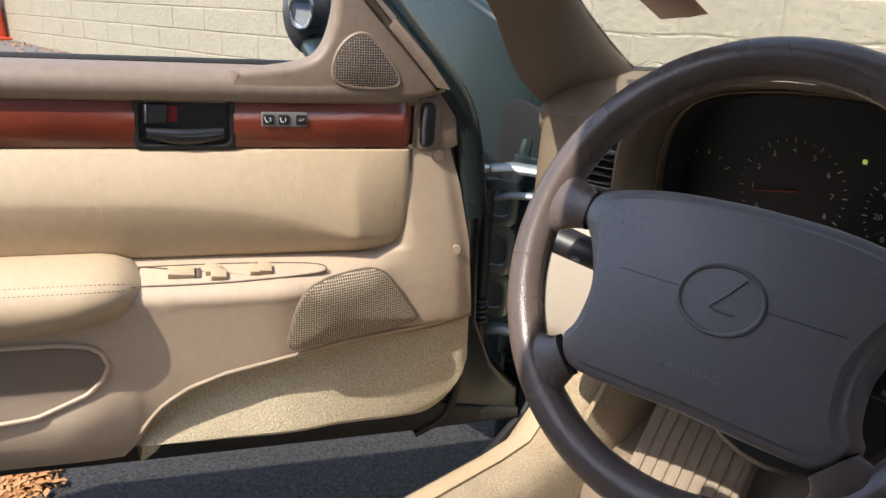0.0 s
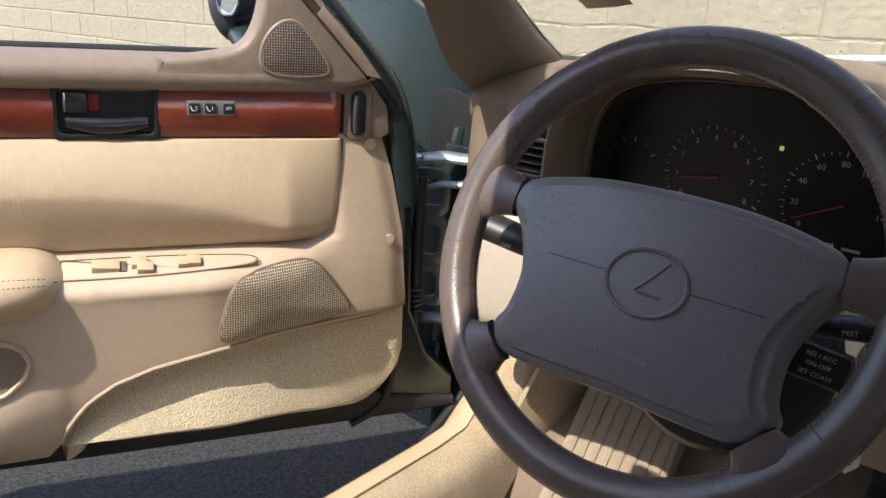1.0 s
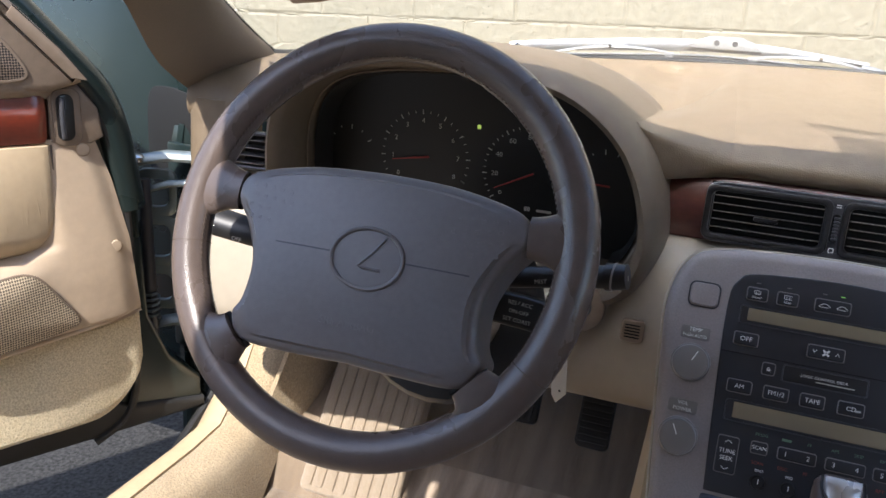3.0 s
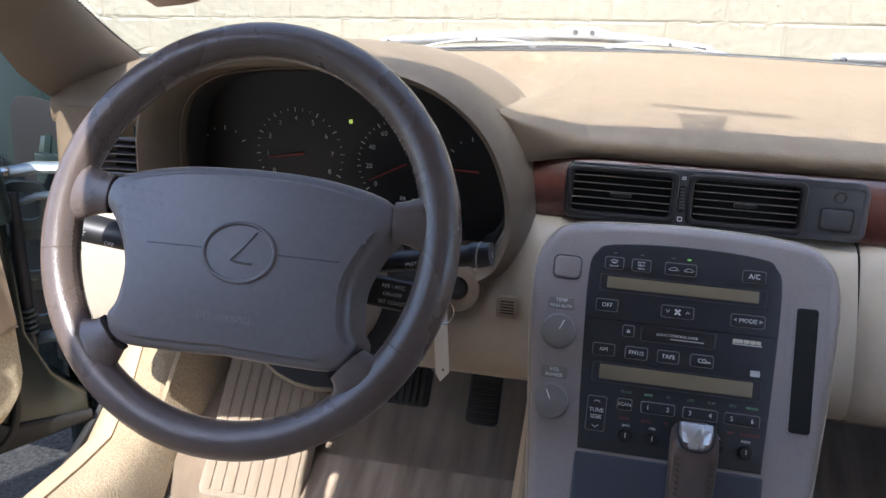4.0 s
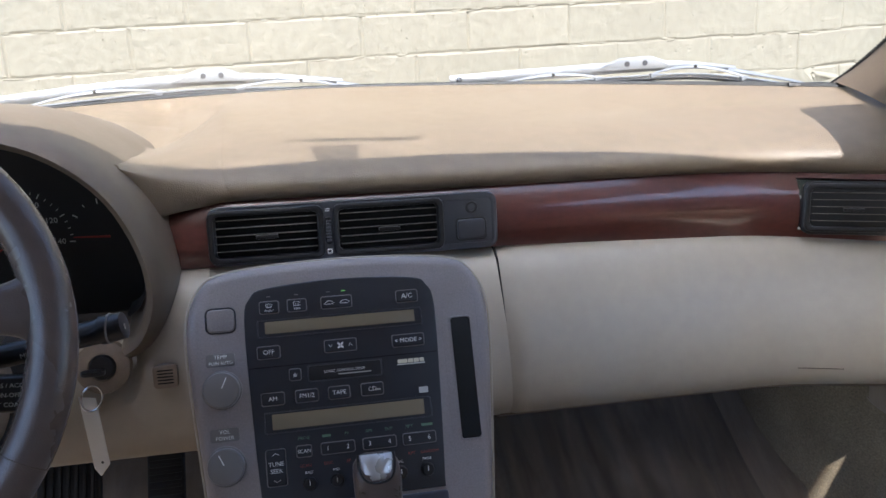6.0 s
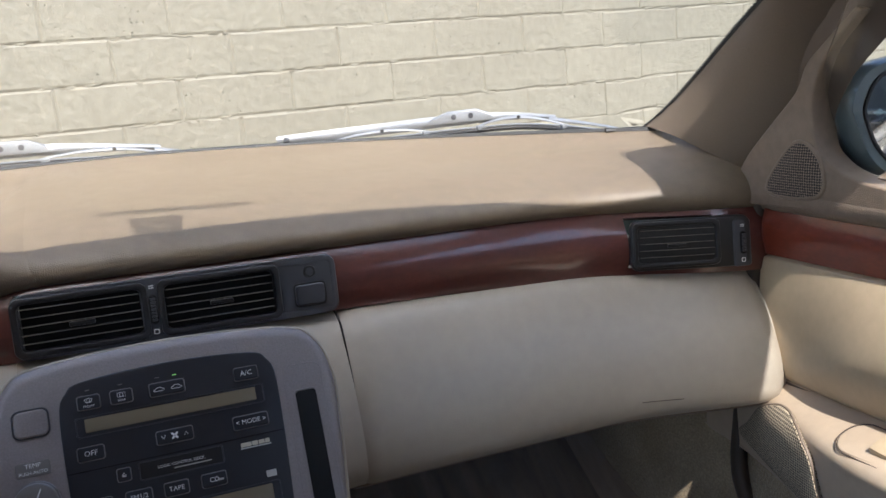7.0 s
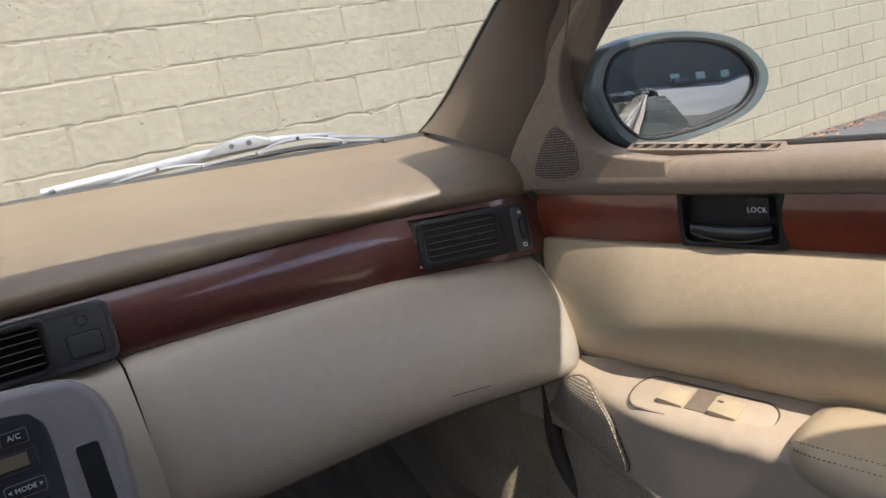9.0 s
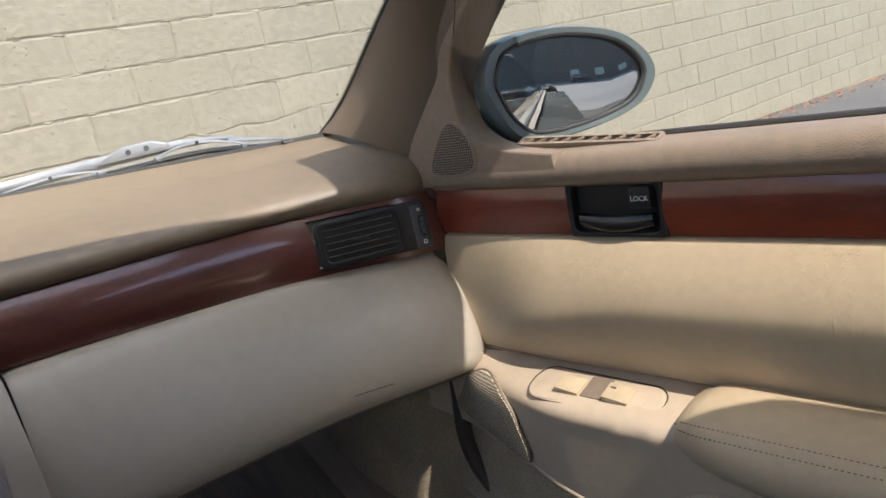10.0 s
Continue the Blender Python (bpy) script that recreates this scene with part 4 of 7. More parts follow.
for cx, cy, w, h in ((-0.0292, 0, 0.022, 0.050), (0.1185, 0, 0.056, 0.050)):
    block((w, h, 0.007), mv @ pose(cx, cy, -0.0027), 0.0010, bm)
part("plate", bm, SLATE, vents)
for cx in (-0.0645, 0.0615):
    vent(cx, 0.832, 0.105, 0.0425, 5, vents)


def thumbwheel(m, body, scale=1.0):
    bm = slab(rounded(0.007 * scale, 0.028 * scale, 0.003), 0.003, 0.001, m @ pose(0, 0, 0.0025))
    part("wheel_slot", bm, GAP, body)
    for k in range(7):
        bm = block((0.005 * scale, 0.0022, 0.005), m @ pose(0, (k - 3) * 0.0033 * scale, 0.0025), 0.0005)
        part("ridge", bm, SLATE, body)
    bm = frame_slab(rounded(0.005, 0.005, 0.0006, 1), rounded(0.0034, 0.0034, 0.0005, 1), 0.0004, 0, m @ pose(0, -0.0215 * scale, 0.0006))
    part("shut_mark", bm, LETTER, body)
    bm = block((0.0045, 0.0009, 0.0004), m @ pose(0, 0.0205 * scale, 0.0004))
    part("open_mark", bm, LETTER, body)
    bm = block((0.0045, 0.0009, 0.0004), m @ pose(0, 0.0225 * scale, 0.0004))
    part("open_mark", bm, LETTER, body)


thumbwheel(mv @ pose(-0.0292, 0.0, 0.0009), vents)
bm = slab(rounded(0.030, 0.021, 0.004), 0.004, 0.0015, mv @ pose(0.122, -0.0085, 0.0035), dome=0.0006)
part("button", bm, SLATE, vents)
bm = frame_slab(rounded(0.034, 0.025, 0.005), rounded(0.0305, 0.0215, 0.004), 0.002, 0.0005, mv @ pose(0.122, -0.0085, 0.0012))
part("button_rim", bm, BLACK, vents)
bm = lathe(((0.0, -0.003), (0.0035, -0.003), (0.004, 0.001), (0.0062, 0.0012), (0.0066, 0.0), (0.0068, -0.002)), mv @ pose(0.1235, 0.0145, 0.0005), 20)
part("socket", bm, BLACK, vents)

side_vent = thing("side_vent", "black air vent at the passenger end of the dashboard", "air vent", (0.6, 0, 0.8))
mm = vent(0.583, 0.8245, 0.092, 0.043, 5, side_vent)
part("surround", slab(rounded(0.142, 0.061, 0.010, 6), 0.009, 0.0025, mm @ pose(0.017, -0.0005, -0.0030)), BLACK, side_vent)
ms = axes((0.6565, strip_y(0.6565) - 0.0245, 0.821), (1, (strip_y(0.67) - strip_y(0.64)) / 0.03, 0), (0, 0.14, 1))
bm = slab(rounded(0.022, 0.056, 0.004), 0.008, 0.002, ms @ pose(0, 0, 0))
part("plate", bm, SLATE, side_vent)
thumbwheel(ms, side_vent, 0.95)
driver_vent = thing("side_vent", "black air vent beside the instruments", "air vent", (-0.645, 0, 0.8))
mdv = axes((-0.645, -0.006, 0.829), (1, 0.1, 0), (0, 0.14, 1))
bm = frame_slab(rounded(0.062, 0.046, 0.008), rounded(0.052, 0.036, 0.006), 0.016, 0.003, mdv)
fr = part("vent_frame", bm, SLATE, driver_vent)
bm = slab(rounded(0.052, 0.036, 0.006), 0.002, 0, mdv @ pose(0, 0, -0.014))
part("well", bm, GAP, fr)
for k in range(4):
    bm = block((0.051, 0.0012, 0.010), mdv @ pose(0, -0.0135 + 0.009 * k, -0.005, 18), 0.0004)
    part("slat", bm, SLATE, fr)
    part("slat_edge", block((0.049, 0.0010, 0.0010), mdv @ pose(0, -0.0150 + 0.009 * k, 0.0002), 0.0003), SLATGLINT, fr)

# ---- centre stack ----
stack = thing("centre_console", "taupe console panel with climate controls and tape radio", "console", (0, -0.1, 0.4))


def stack_place(x, z, out=0.0):
    """A place on the sloping console face."""
    n = Vector((0, -1, 0.45)).normalized()
    return axes(Vector((x, -0.115 + 0.45 * (z - 0.72), z)) + n * out, (1, 0, 0), (0, 0.45, 1))


CZ = 0.70
SC = math.sqrt(1 + 0.45 ** 2)
Z2 = lambda z: (z - CZ) * SC
side_pts = ((-0.119, 0.50), (-0.123, 0.577), (-0.131, 0.66), (-0.1385, 0.74), (-0.1385, 0.778), (-0.127, 0.805), (-0.099, 0.8185), (0.0, 0.8235))
outline = [Vector((x, Z2(z))) for x, z in side_pts]
outline = outline + [Vector((-p.x, p.y)) for p in reversed(outline[:-1])]
smooth_out = curve_through(outline[:], 5, closed=False)
m = stack_place(0, CZ, 0.006)
bm = slab([(p.x, p.y) for p in smooth_out], 0.09, 0.010, m, steps=4)
part("bezel", bm, STACK, stack, "taupe grey moulded surround")
# highlight on the surround's edge, drawn as a thin cream tube
part("bezel_piping", tube([m @ Vector((p.x * 1.006, p.y, -0.010)) for p in smooth_out], 0.0016, 8), CREAM, stack, "pale highlight line round the surround")
inner_pts = ((-0.0815, 0.625), (-0.0855, 0.70), (-0.0875, 0.775), (-0.0815, 0.7945), (-0.066, 0.802), (0.0, 0.8055))
inner = [Vector((x, Z2(z))) for x, z in inner_pts]
inner = inner + [Vector((-p.x, p.y)) for p in reversed(inner[:-1])]
bm = slab([(p.x, p.y) for p in curve_through(inner, 4, closed=False)], 0.004, 0.0015, stack_place(0, CZ, 0.0075))
part("control_panel", bm, PANEL, stack, "black radio and climate panel")
FACE = 0.0075


def button(x, z, w, h, text="", size=0.0055, parent=None, lit=None, mat=None):
    p = stack_place(x, z, FACE)
    bm = frame_slab(rounded(w + 0.0016, h + 0.0016, 0.0022, 3), rounded(w, h, 0.0016, 3), 0.001, 0.0003, p @ pose(0, 0, 0.0006))
    b = part("button", slab(rounded(w, h, 0.0016, 3), 0.002, 0.0007, p @ pose(0, 0, 0.0018)), PANEL, parent or stack)
    part("rim", bm, KNOB, b)
    if text:
        lettering("legend", text, size, p @ pose(0, 0, 0.00195), LETTER, b)
    return b, p @ pose(0, 0, 0.00195)


def icon(m, lines, parent, mat=None, r=0.00028):
    bm = bmesh.new()
    for pts in lines:
        tube([m @ Vector((*q, 0.0001)) for q in pts], r, 4, bm=bm)
    part("symbol", bm, mat or LETTER, parent)


b, p = button(-0.0645, 0.7855, 0.0165, 0.0105)
icon(p @ pose(0, 0.0012, 0), [[(-0.003, 0.0012), (0, 0.002), (0.003, 0.0012), (0.002, -0.0012), (-0.002, -0.0012), (-0.003, 0.0012)], [(-0.001, -0.002), (-0.001, 0.001)], [(0.001, -0.002), (0.001, 0.001)]], b)
lettering("legend", "FRONT", 0.0026, p @ pose(0, -0.0032, 0), LETTER, b)
b, p = button(-0.0395, 0.7855, 0.0165, 0.0105)
icon(p @ pose(0, 0.0012, 0), [[(-0.003, 0.0018), (0.003, 0.0018), (0.003, -0.0015), (-0.003, -0.0015), (-0.003, 0.0018)], [(-0.0012, -0.002), (-0.0012, 0.001)], [(0.0012, -0.002), (0.0012, 0.001)]], b)
lettering("legend", "REAR", 0.0026, p @ pose(0, -0.0032, 0), LETTER, b)
b, p = button(-0.0035, 0.7855, 0.0275, 0.0105)
CARLINE = [(-0.0045, -0.001), (-0.003, 0.0003), (-0.001, 0.0014), (0.0015, 0.0012), (0.0045, -0.0008), (0.003, -0.0016), (-0.0035, -0.0016), (-0.0045, -0.001)]
icon(p @ pose(-0.0065, 0, 0), [CARLINE], b)
icon(p @ pose(0.0075, 0, 0), [CARLINE], b)
button(0.062, 0.7855, 0.0195, 0.0105, "A/C", 0.0062)
button(-0.0675, 0.7485, 0.0195, 0.0105, "OFF", 0.0058)
b, p = button(-0.003, 0.749, 0.0285, 0.0105)
icon(p, [[(-0.0105, 0.0015), (-0.009, -0.0012), (-0.0075, 0.0015)], [(0.0075, -0.0012), (0.009, 0.0015), (0.0105, -0.0012)]], b)
for k in range(4):
    bm = slab(rounded(0.0032, 0.0018, 0.0008, 2), 0.0002, 0, p @ pose(0, 0, 0.0001, 0, 0, 45 + 90 * k) @ pose(0.002, 0, 0))
    part("fan_blade", bm, LETTER, b)
button(0.0595, 0.748, 0.029, 0.0105, "< MODE >", 0.0056)
for x0, x1, z0, z1 in ((-0.0765, 0.0745, 0.7605, 0.7755), (-0.0755, 0.0755, 0.6825, 0.7)):
    w, h, cx, cz = x1 - x0, (z1 - z0) * SC, (x0 + x1) / 2, (z0 + z1) / 2
    bm = frame_slab(rounded(w, h, 0.002, 3), rounded(w - 0.0022, h - 0.0022, 0.0016, 3), 0.001, 0.0003, stack_place(cx, cz, FACE + 0.0007))
    part("display_rim", bm, SLATE, stack)
    bm = slab(rounded(w - 0.014, h - 0.0055, 0.0008, 2), 0.001, 0.0002, stack_place(cx, cz + 0.0006, FACE + 0.0006))
    part("display", bm, LCD, stack, "amber-grey blank display")
bm = block((0.171, 0.0007, 0.0006), stack_place(0, 0.7365, FACE), 0.0)
part("joint", bm, GAP, stack)
b, p = button(-0.0455, 0.7285, 0.0098, 0.0098)
icon(p, [[(-0.0015, -0.0004), (0, 0.0014), (0.0015, -0.0004), (-0.0015, -0.0004)], [(-0.0015, -0.0014), (0.0015, -0.0014)]], b, r=0.0004)
bm = frame_slab(rounded(0.068, 0.0155, 0.002, 3), rounded(0.0655, 0.013, 0.0015, 3), 0.001, 0.0003, stack_place(-0.0005, 0.728, FACE + 0.0005))
part("tape_door_rim", bm, SLATE, stack)
bm = slab(rounded(0.0655, 0.013, 0.0015, 3), 0.001, 0.0003, stack_place(-0.0005, 0.728, FACE + 0.0003))
td = part("tape_door", bm, BLACK, stack)
lettering("legend", "LOGIC CONTROL DECK", 0.0034, stack_place(-0.001, 0.7285, FACE + 0.0005), LETTER, td)
bm = block((0.03, 0.0009, 0.0003), stack_place(0.008, 0.7255, FACE + 0.0004))
part("small_print", bm, LETTER_DIM, td)
bm = bmesh.new()
for k, (wd, xx) in enumerate(((0.004, -0.0105), (0.005, -0.006), (0.005, -0.0005), (0.005, 0.005), (0.004, 0.010))):
    slab(rounded(wd, 0.0035, 0.0006, 2), 0.0003, 0, stack_place(0.0605 + xx, 0.7308, FACE + 0.0003), bm)
part("maker_badge", bm, material("pale_badge", (0.6, 0.56, 0.42), 0.45), stack, "pale maker's badge")
bm = block((0.026, 0.0011, 0.0003), stack_place(0.0605, 0.7282, FACE + 0.0003))
part("small_print", bm, LETTER_DIM, stack)
bm = slab(rounded(0.0085, 0.0055, 0.0006, 2), 0.0003, 0, stack_place(0.0695, 0.7055, FACE + 0.0003))
part("disc_mark", bm, LETTER_DIM, stack)
for x, w, t in ((-0.0665, 0.0195, "AM"), (-0.0365, 0.0195, "FM1/2"), (-0.0075, 0.0185, "TAPE"), (0.0225, 0.0195, "CD")):
    button(x, 0.7105, w, 0.0105, t, 0.0054)
bm = block((0.005, 0.0016, 0.0003), stack_place(0.0275, 0.7098, FACE + 0.0020))
part("small_print", bm, LETTER_DIM, stack)
for x, w, top, low in ((-0.042, 0.011, "PROG", "SCAN"), (-0.022, 0.009, "", "DISC"), (-0.004, 0.006, "FF", "FF"), (0.016, 0.008, "APS", ""), (0.034, 0.009, "SKIP", ""), (0.053, 0.008, "RPT", "RPT"), (0.0695, 0.012, "", "RANDOM")):
    for word, z, mt in ((top, 0.6768, GREENL), (low, 0.6548, REDL)):
        if word:
            lettering("legend", word, 0.0038, stack_place(x, z, FACE + 0.0003), mt, stack)
        else:
            part("legend", block((w * 0.85, 0.0022, 0.0003), stack_place(x, z, FACE + 0.0003)), mt, stack)
b, p = button(-0.0675, 0.656, 0.0165, 0.031)
lettering("legend", "TUNE", 0.0052, p @ pose(0, 0.003, 0), LETTER, b)
lettering("legend", "SEEK", 0.0052, p @ pose(0, -0.003, 0), LETTER, b)
icon(p, [[(-0.003, 0.0105), (0, 0.0125), (0.003, 0.0105)], [(-0.003, -0.0105), (0, -0.0125), (0.003, -0.0105)]], b)
button(-0.0425, 0.6665, 0.0125, 0.0095, "SCAN", 0.0046)
for x, (l, r) in ((-0.0125, "12"), (0.025, "34"), (0.0615, "56")):
    b, p = button(x, 0.6665, 0.0295, 0.0095)
    lettering("legend", l, 0.0058, p @ pose(-0.009, 0, 0), LETTER, b)
    lettering("legend", r, 0.0058, p @ pose(0.0088, 0, 0), LETTER, b)
for x, t in ((-0.0395, "BASS"), (-0.0155, "MID"), (0.042, "BAL"), (0.0665, "FADE")):
    lettering("legend", t, 0.0034, stack_place(x, 0.6492, FACE + 0.0002), LETTER, stack)
    k = part("small_knob", lathe(((0.0062, -0.001), (0.0058, 0.003), (0.0048, 0.0045), (0.0, 0.0048)), stack_place(x, 0.6405, FACE), 20), BLACK, stack)
    part("pointer", block((0.0007, 0.0042, 0.0004), stack_place(x, 0.6405, FACE + 0.0048) @ pose(0, 0.001, 0)), LETTER, k)

INDIC = material("lit_indicator", (0.2, 0.5, 0.1), 0.5)
INDIC.node_tree.nodes["Principled BSDF"].inputs["Emission Color"].default_value = (0.3, 0.8, 0.2, 1)
INDIC.node_tree.nodes["Principled BSDF"].inputs["Emission Strength"].default_value = 0.25
part("indicator", block((0.0035, 0.0009, 0.0004), stack_place(0.0035, 0.7945, FACE + 0.0003)), INDIC, stack, "small lit green indicator")
for x in (-0.0645, -0.0395, -0.0105):
    part("indicator", block((0.0035, 0.0007, 0.0003), stack_place(x, 0.7945, FACE + 0.0003)), KNOB, stack)

# knobs and keys on the surround
for z, l1, l2 in ((0.7215, "TEMP", "PUSH AUTO"), (0.6615, "VOL", "POWER")):
    p = stack_place(-0.110, z, 0.006)
    k = part("knob", lathe(((0.0175, -0.002), (0.0172, 0.002), (0.0160, 0.003), (0.0158, 0.011), (0.0150, 0.0128), (0.0132, 0.0135), (0.0, 0.0132)), p, 40), KNOB, stack, "grey rotary knob")
    part("pointer", block((0.0009, 0.0095, 0.0004), p @ pose(0, 0, 0.0136, 0, 0, -25 if z > 0.7 else 25) @ pose(0, 0.007, 0)), LETTER, k)
    q = stack_place(-0.110, z + 0.0245, 0.006)
    part("legend_recess", slab(rounded(0.025, 0.0115, 0.002, 3), 0.001, 0.0004, q @ pose(0, 0, 0.0006)), KNOB, stack)
    lettering("legend", l1, 0.0048, q @ pose(0, 0.0026, 0.0008), LETTER, stack)
    lettering("legend", l2, 0.0038 if len(l2) > 6 else 0.0046, q @ pose(0, -0.0028, 0.0008), LETTER, stack)
part("blank_key", slab(rounded(0.0245, 0.0205, 0.005, 4), 0.004, 0.0015, stack_place(-0.108, 0.778, 0.0085), dome=0.0005), STACK, stack)
part("key_rim", frame_slab(rounded(0.0275, 0.0235, 0.006, 4), rounded(0.0248, 0.0208, 0.005, 4), 0.002, 0.0004, stack_place(-0.108, 0.778, 0.0072)), SLATE, stack)
part("card_slot", slab(rounded(0.0185, 0.112, 0.003, 3), 0.002, 0.0003, stack_place(0.1105, 0.7125, 0.0068)), GAP, stack, "black tall card slot")
part("slot_rim", frame_slab(rounded(0.0215, 0.115, 0.004, 3), rounded(0.0185, 0.112, 0.003, 3), 0.003, 0.0008, stack_place(0.1105, 0.7125, 0.0074)), STACK, stack)
part("slot_groove", tube([stack_place(0.1105, 0.7185, 0.0062) @ Vector((p[0], p[1], 0)) for p in rounded(0.034, 0.146, 0.008, 4)], 0.0003, 5, closed=True), STACK, stack)
# ashtray lid and lower drawer under the radio
part("ashtray_lid", slab(rounded(0.167, 0.046, 0.003, 3), 0.01, 0.002, stack_place(0, 0.6015, 0.0082), dome=0.001), material("blue_black_plastic", (0.05, 0.055, 0.075), 0.32, rough_var=0.05), stack, "dark glossy ashtray lid")
part("drawer", slab(rounded(0.167, 0.045, 0.003, 3), 0.01, 0.002, stack_place(0, 0.556, 0.0078)), KNOB, stack)
part("pull", slab(rounded(0.035, 0.009, 0.003, 3), 0.006, 0.002, stack_place(-0.058, 0.579, 0.012)), BLACK, stack)
# console sides down to the tunnel
for side in (-1, 1):
    def flank(u, v, s=side):
        y = -0.75 + 0.85 * u
        top = along(((-0.75, 0.50), (-0.25, 0.50), (-0.16, 0.56), (-0.07, 0.70), (0.1, 0.72)), y)
        return Vector((s * (0.130 + 0.030 * (1 - v) + 0.004 * u), y, 0.30 + (top - 0.30) * v))
    bm = sheet(flank if side > 0 else (lambda u, v: flank(1 - u, v)), 24, 8, 0.004)
    part("side_panel", bm, BEIGE, stack)
bm = block((0.222, 0.66, 0.02), pose(0, -0.50, 0.497), 0.006)
part("console_top", bm, STACK, stack)

# small round-cornered sensor grille beside the console
sensor = thing("cabin_sensor", "small square slotted sensor cover on the knee panel", "sensor", (-0.17, -0.03, 0.70))
pv = axes((-0.171, -0.036, 0.708), (1, 0, 0), (0, 0.12, 1))
part("cover", slab(rounded(0.0235, 0.0235, 0.004, 3), 0.006, 0.0012, pv), TAUPE, sensor)
for k in range(5):
    part("slot", block((0.015, 0.0013, 0.0006), pv @ pose(0, -0.0064 + 0.0032 * k, 0.0001)), GAP, sensor)

# ---- steering wheel and column ----
TAU = radians(25)
WN, WY = Vector((0, -math.cos(TAU), math.sin(TAU))), Vector((0, math.sin(TAU), math.cos(TAU)))
HUB = Vector((-0.358, -0.285, 0.83)) + Vector((0.005, 0, 0)) + WY * 0.0125
WM = axes(HUB, (1, 0, 0), WY)
wheel = thing("steering_wheel", "brown leather four-spoke steering wheel with airbag cover", "steering wheel", HUB)
RC, RT = 0.1585, 0.0152


def rim_pt(a, r=RC, z=0.0):
    return WM @ Vector((math.cos(a) * r, math.sin(a) * r, z))


bm = tube([rim_pt(2 * math.pi * k / 96) for k in range(96)], RT, 18, closed=True, up=WN)
rim = part("rim", bm, WHEEL, wheel, "brown leather rim with sewn inner seam")
bm = bmesh.new()
for k in range(150):
    a = radians(-30 + 240 * (k + 0.5) / 150)
    p = rim_pt(a, RC - RT * 0.93, 0.006)
    d = (rim_pt(a + 0.02) - rim_pt(a - 0.02)).normalized()
    tube([p - d * 0.0014 + WN * 0.0012, p, p + d * 0.0014 - WN * 0.0012], 0.0006, 4, bm=bm)
part("stitching", bm, THREAD, rim)
for a in (190, -28):
    c = rim_pt(radians(a))
    rad = (c - HUB).normalized()
    ring = [c + (rad * math.cos(2 * math.pi * k / 20) + WN * math.sin(2 * math.pi * k / 20)) * (RT + 0.0001) for k in range(20)]
    part("leather_joint", tube(ring, 0.0005, 4, closed=True), THREAD, rim)


def spoke(p0, p1, p2, w0, w1, bend=2.5):
    """A leather-covered spoke that widens into the rim."""
    pts = [Vector(q) for q in curve_through((p0, p1, p2), 8, closed=False)]
    bm = bmesh.new()
    rings = []
    for i, q in enumerate(pts):
        t = i / (len(pts) - 1)
        d = (pts[min(i + 1, len(pts) - 1)] - pts[max(i - 1, 0)]).normalized()
        across = d.cross(Vector((0, 0, 1))).normalized()
        w, h = w0 + (w1 - w0) * t ** bend, 0.0092 + 0.002 * t
        rings.append([bm.verts.new(WM @ (q + across * w * math.copysign(abs(math.cos(a)) ** 0.7, math.cos(a)) + Vector((0, 0, h * math.sin(a) * (1 - 0.45 * t * abs(math.cos(a)) ** 2)))))
                      for a in (2 * math.pi * k / 24 for k in range(24))])
    for A, B in zip(rings, rings[1:]):
        for k in range(24):
            face(bm, (A[k], A[(k + 1) % 24], B[(k + 1) % 24], B[k]))
    face(bm, rings[0])
    face(bm, rings[-1])
    bmesh.ops.recalc_face_normals(bm, faces=bm.faces)
    return part("spoke", bm, WHEEL, wheel)


X0 = 0.004
for s in (-1, 1):
    spoke((X0 + s * 0.1185, 0.0205, 0.0045), (X0 + s * 0.136, 0.0215, 0.0030), (s * 0.156, 0.022, 0.0), 0.0155, 0.034, 2.0)
    spoke((X0 + s * 0.0970, -0.0890, 0.0060), (X0 + s * 0.106, -0.0975, 0.0045), (s * 0.1165, -0.1085, 0.001), 0.0165, 0.037, 1.7)
HALF = ((0.0, 0.051), (0.055, 0.0485), (0.100, 0.040), (0.1165, 0.031), (0.1195, 0.014), (0.106, -0.005), (0.095, -0.033), (0.0965, -0.062), (0.1025, -0.0765), (0.0895, -0.0945), (0.05, -0.0965), (0.0, -0.095))
half = curve_through(HALF, 4, closed=False)
outline = [(X0 + p.x, p.y) for p in half] + [(X0 - p.x, p.y) for p in reversed(half[1:-1])]
bm = slab(outline, 0.045, 0.0065, WM @ pose(0, 0, 0.014), steps=4, dome=lambda x, y: 0.010 * max(0.0, 1 - ((x - X0) / 0.125) ** 2) * max(0.0, 1 - ((y + 0.022) / 0.085) ** 2))
pad = part("airbag_cover", bm, PADM, wheel, "smooth brown airbag cover")


def on_pad(x, y, out=0.0):
    return WM @ Vector((x, y, 0.014 + 0.010 * max(0.0, 1 - ((x - X0) / 0.125) ** 2) * max(0.0, 1 - ((y + 0.022) / 0.085) ** 2) + out))


# dark joints between the cover and the four spokes
for s in (-1, 1):
    for a, b in (((0.1190, 0.036), (0.1200, 0.006)), ((0.0835, -0.0990), (0.1075, -0.0770))):
        bm = tube([WM @ Vector((X0 + s * (a[0] + (b[0] - a[0]) * t / 6), a[1] + (b[1] - a[1]) * t / 6, 0.0085 - 0.0010 * abs(t - 3))) for t in range(7)], 0.0019, 8)
        part("cover_joint", bm, GAP, wheel)
ox, oy = 0.010, -0.0165
bm = tube([on_pad(ox + math.cos(2 * math.pi * k / 48) * 0.0285, oy + math.sin(2 * math.pi * k / 48) * 0.0225, 0.0004) for k in range(48)], 0.0017, 8, closed=True)
part("oval_emblem", bm, PADM, wheel, "embossed oval emblem")
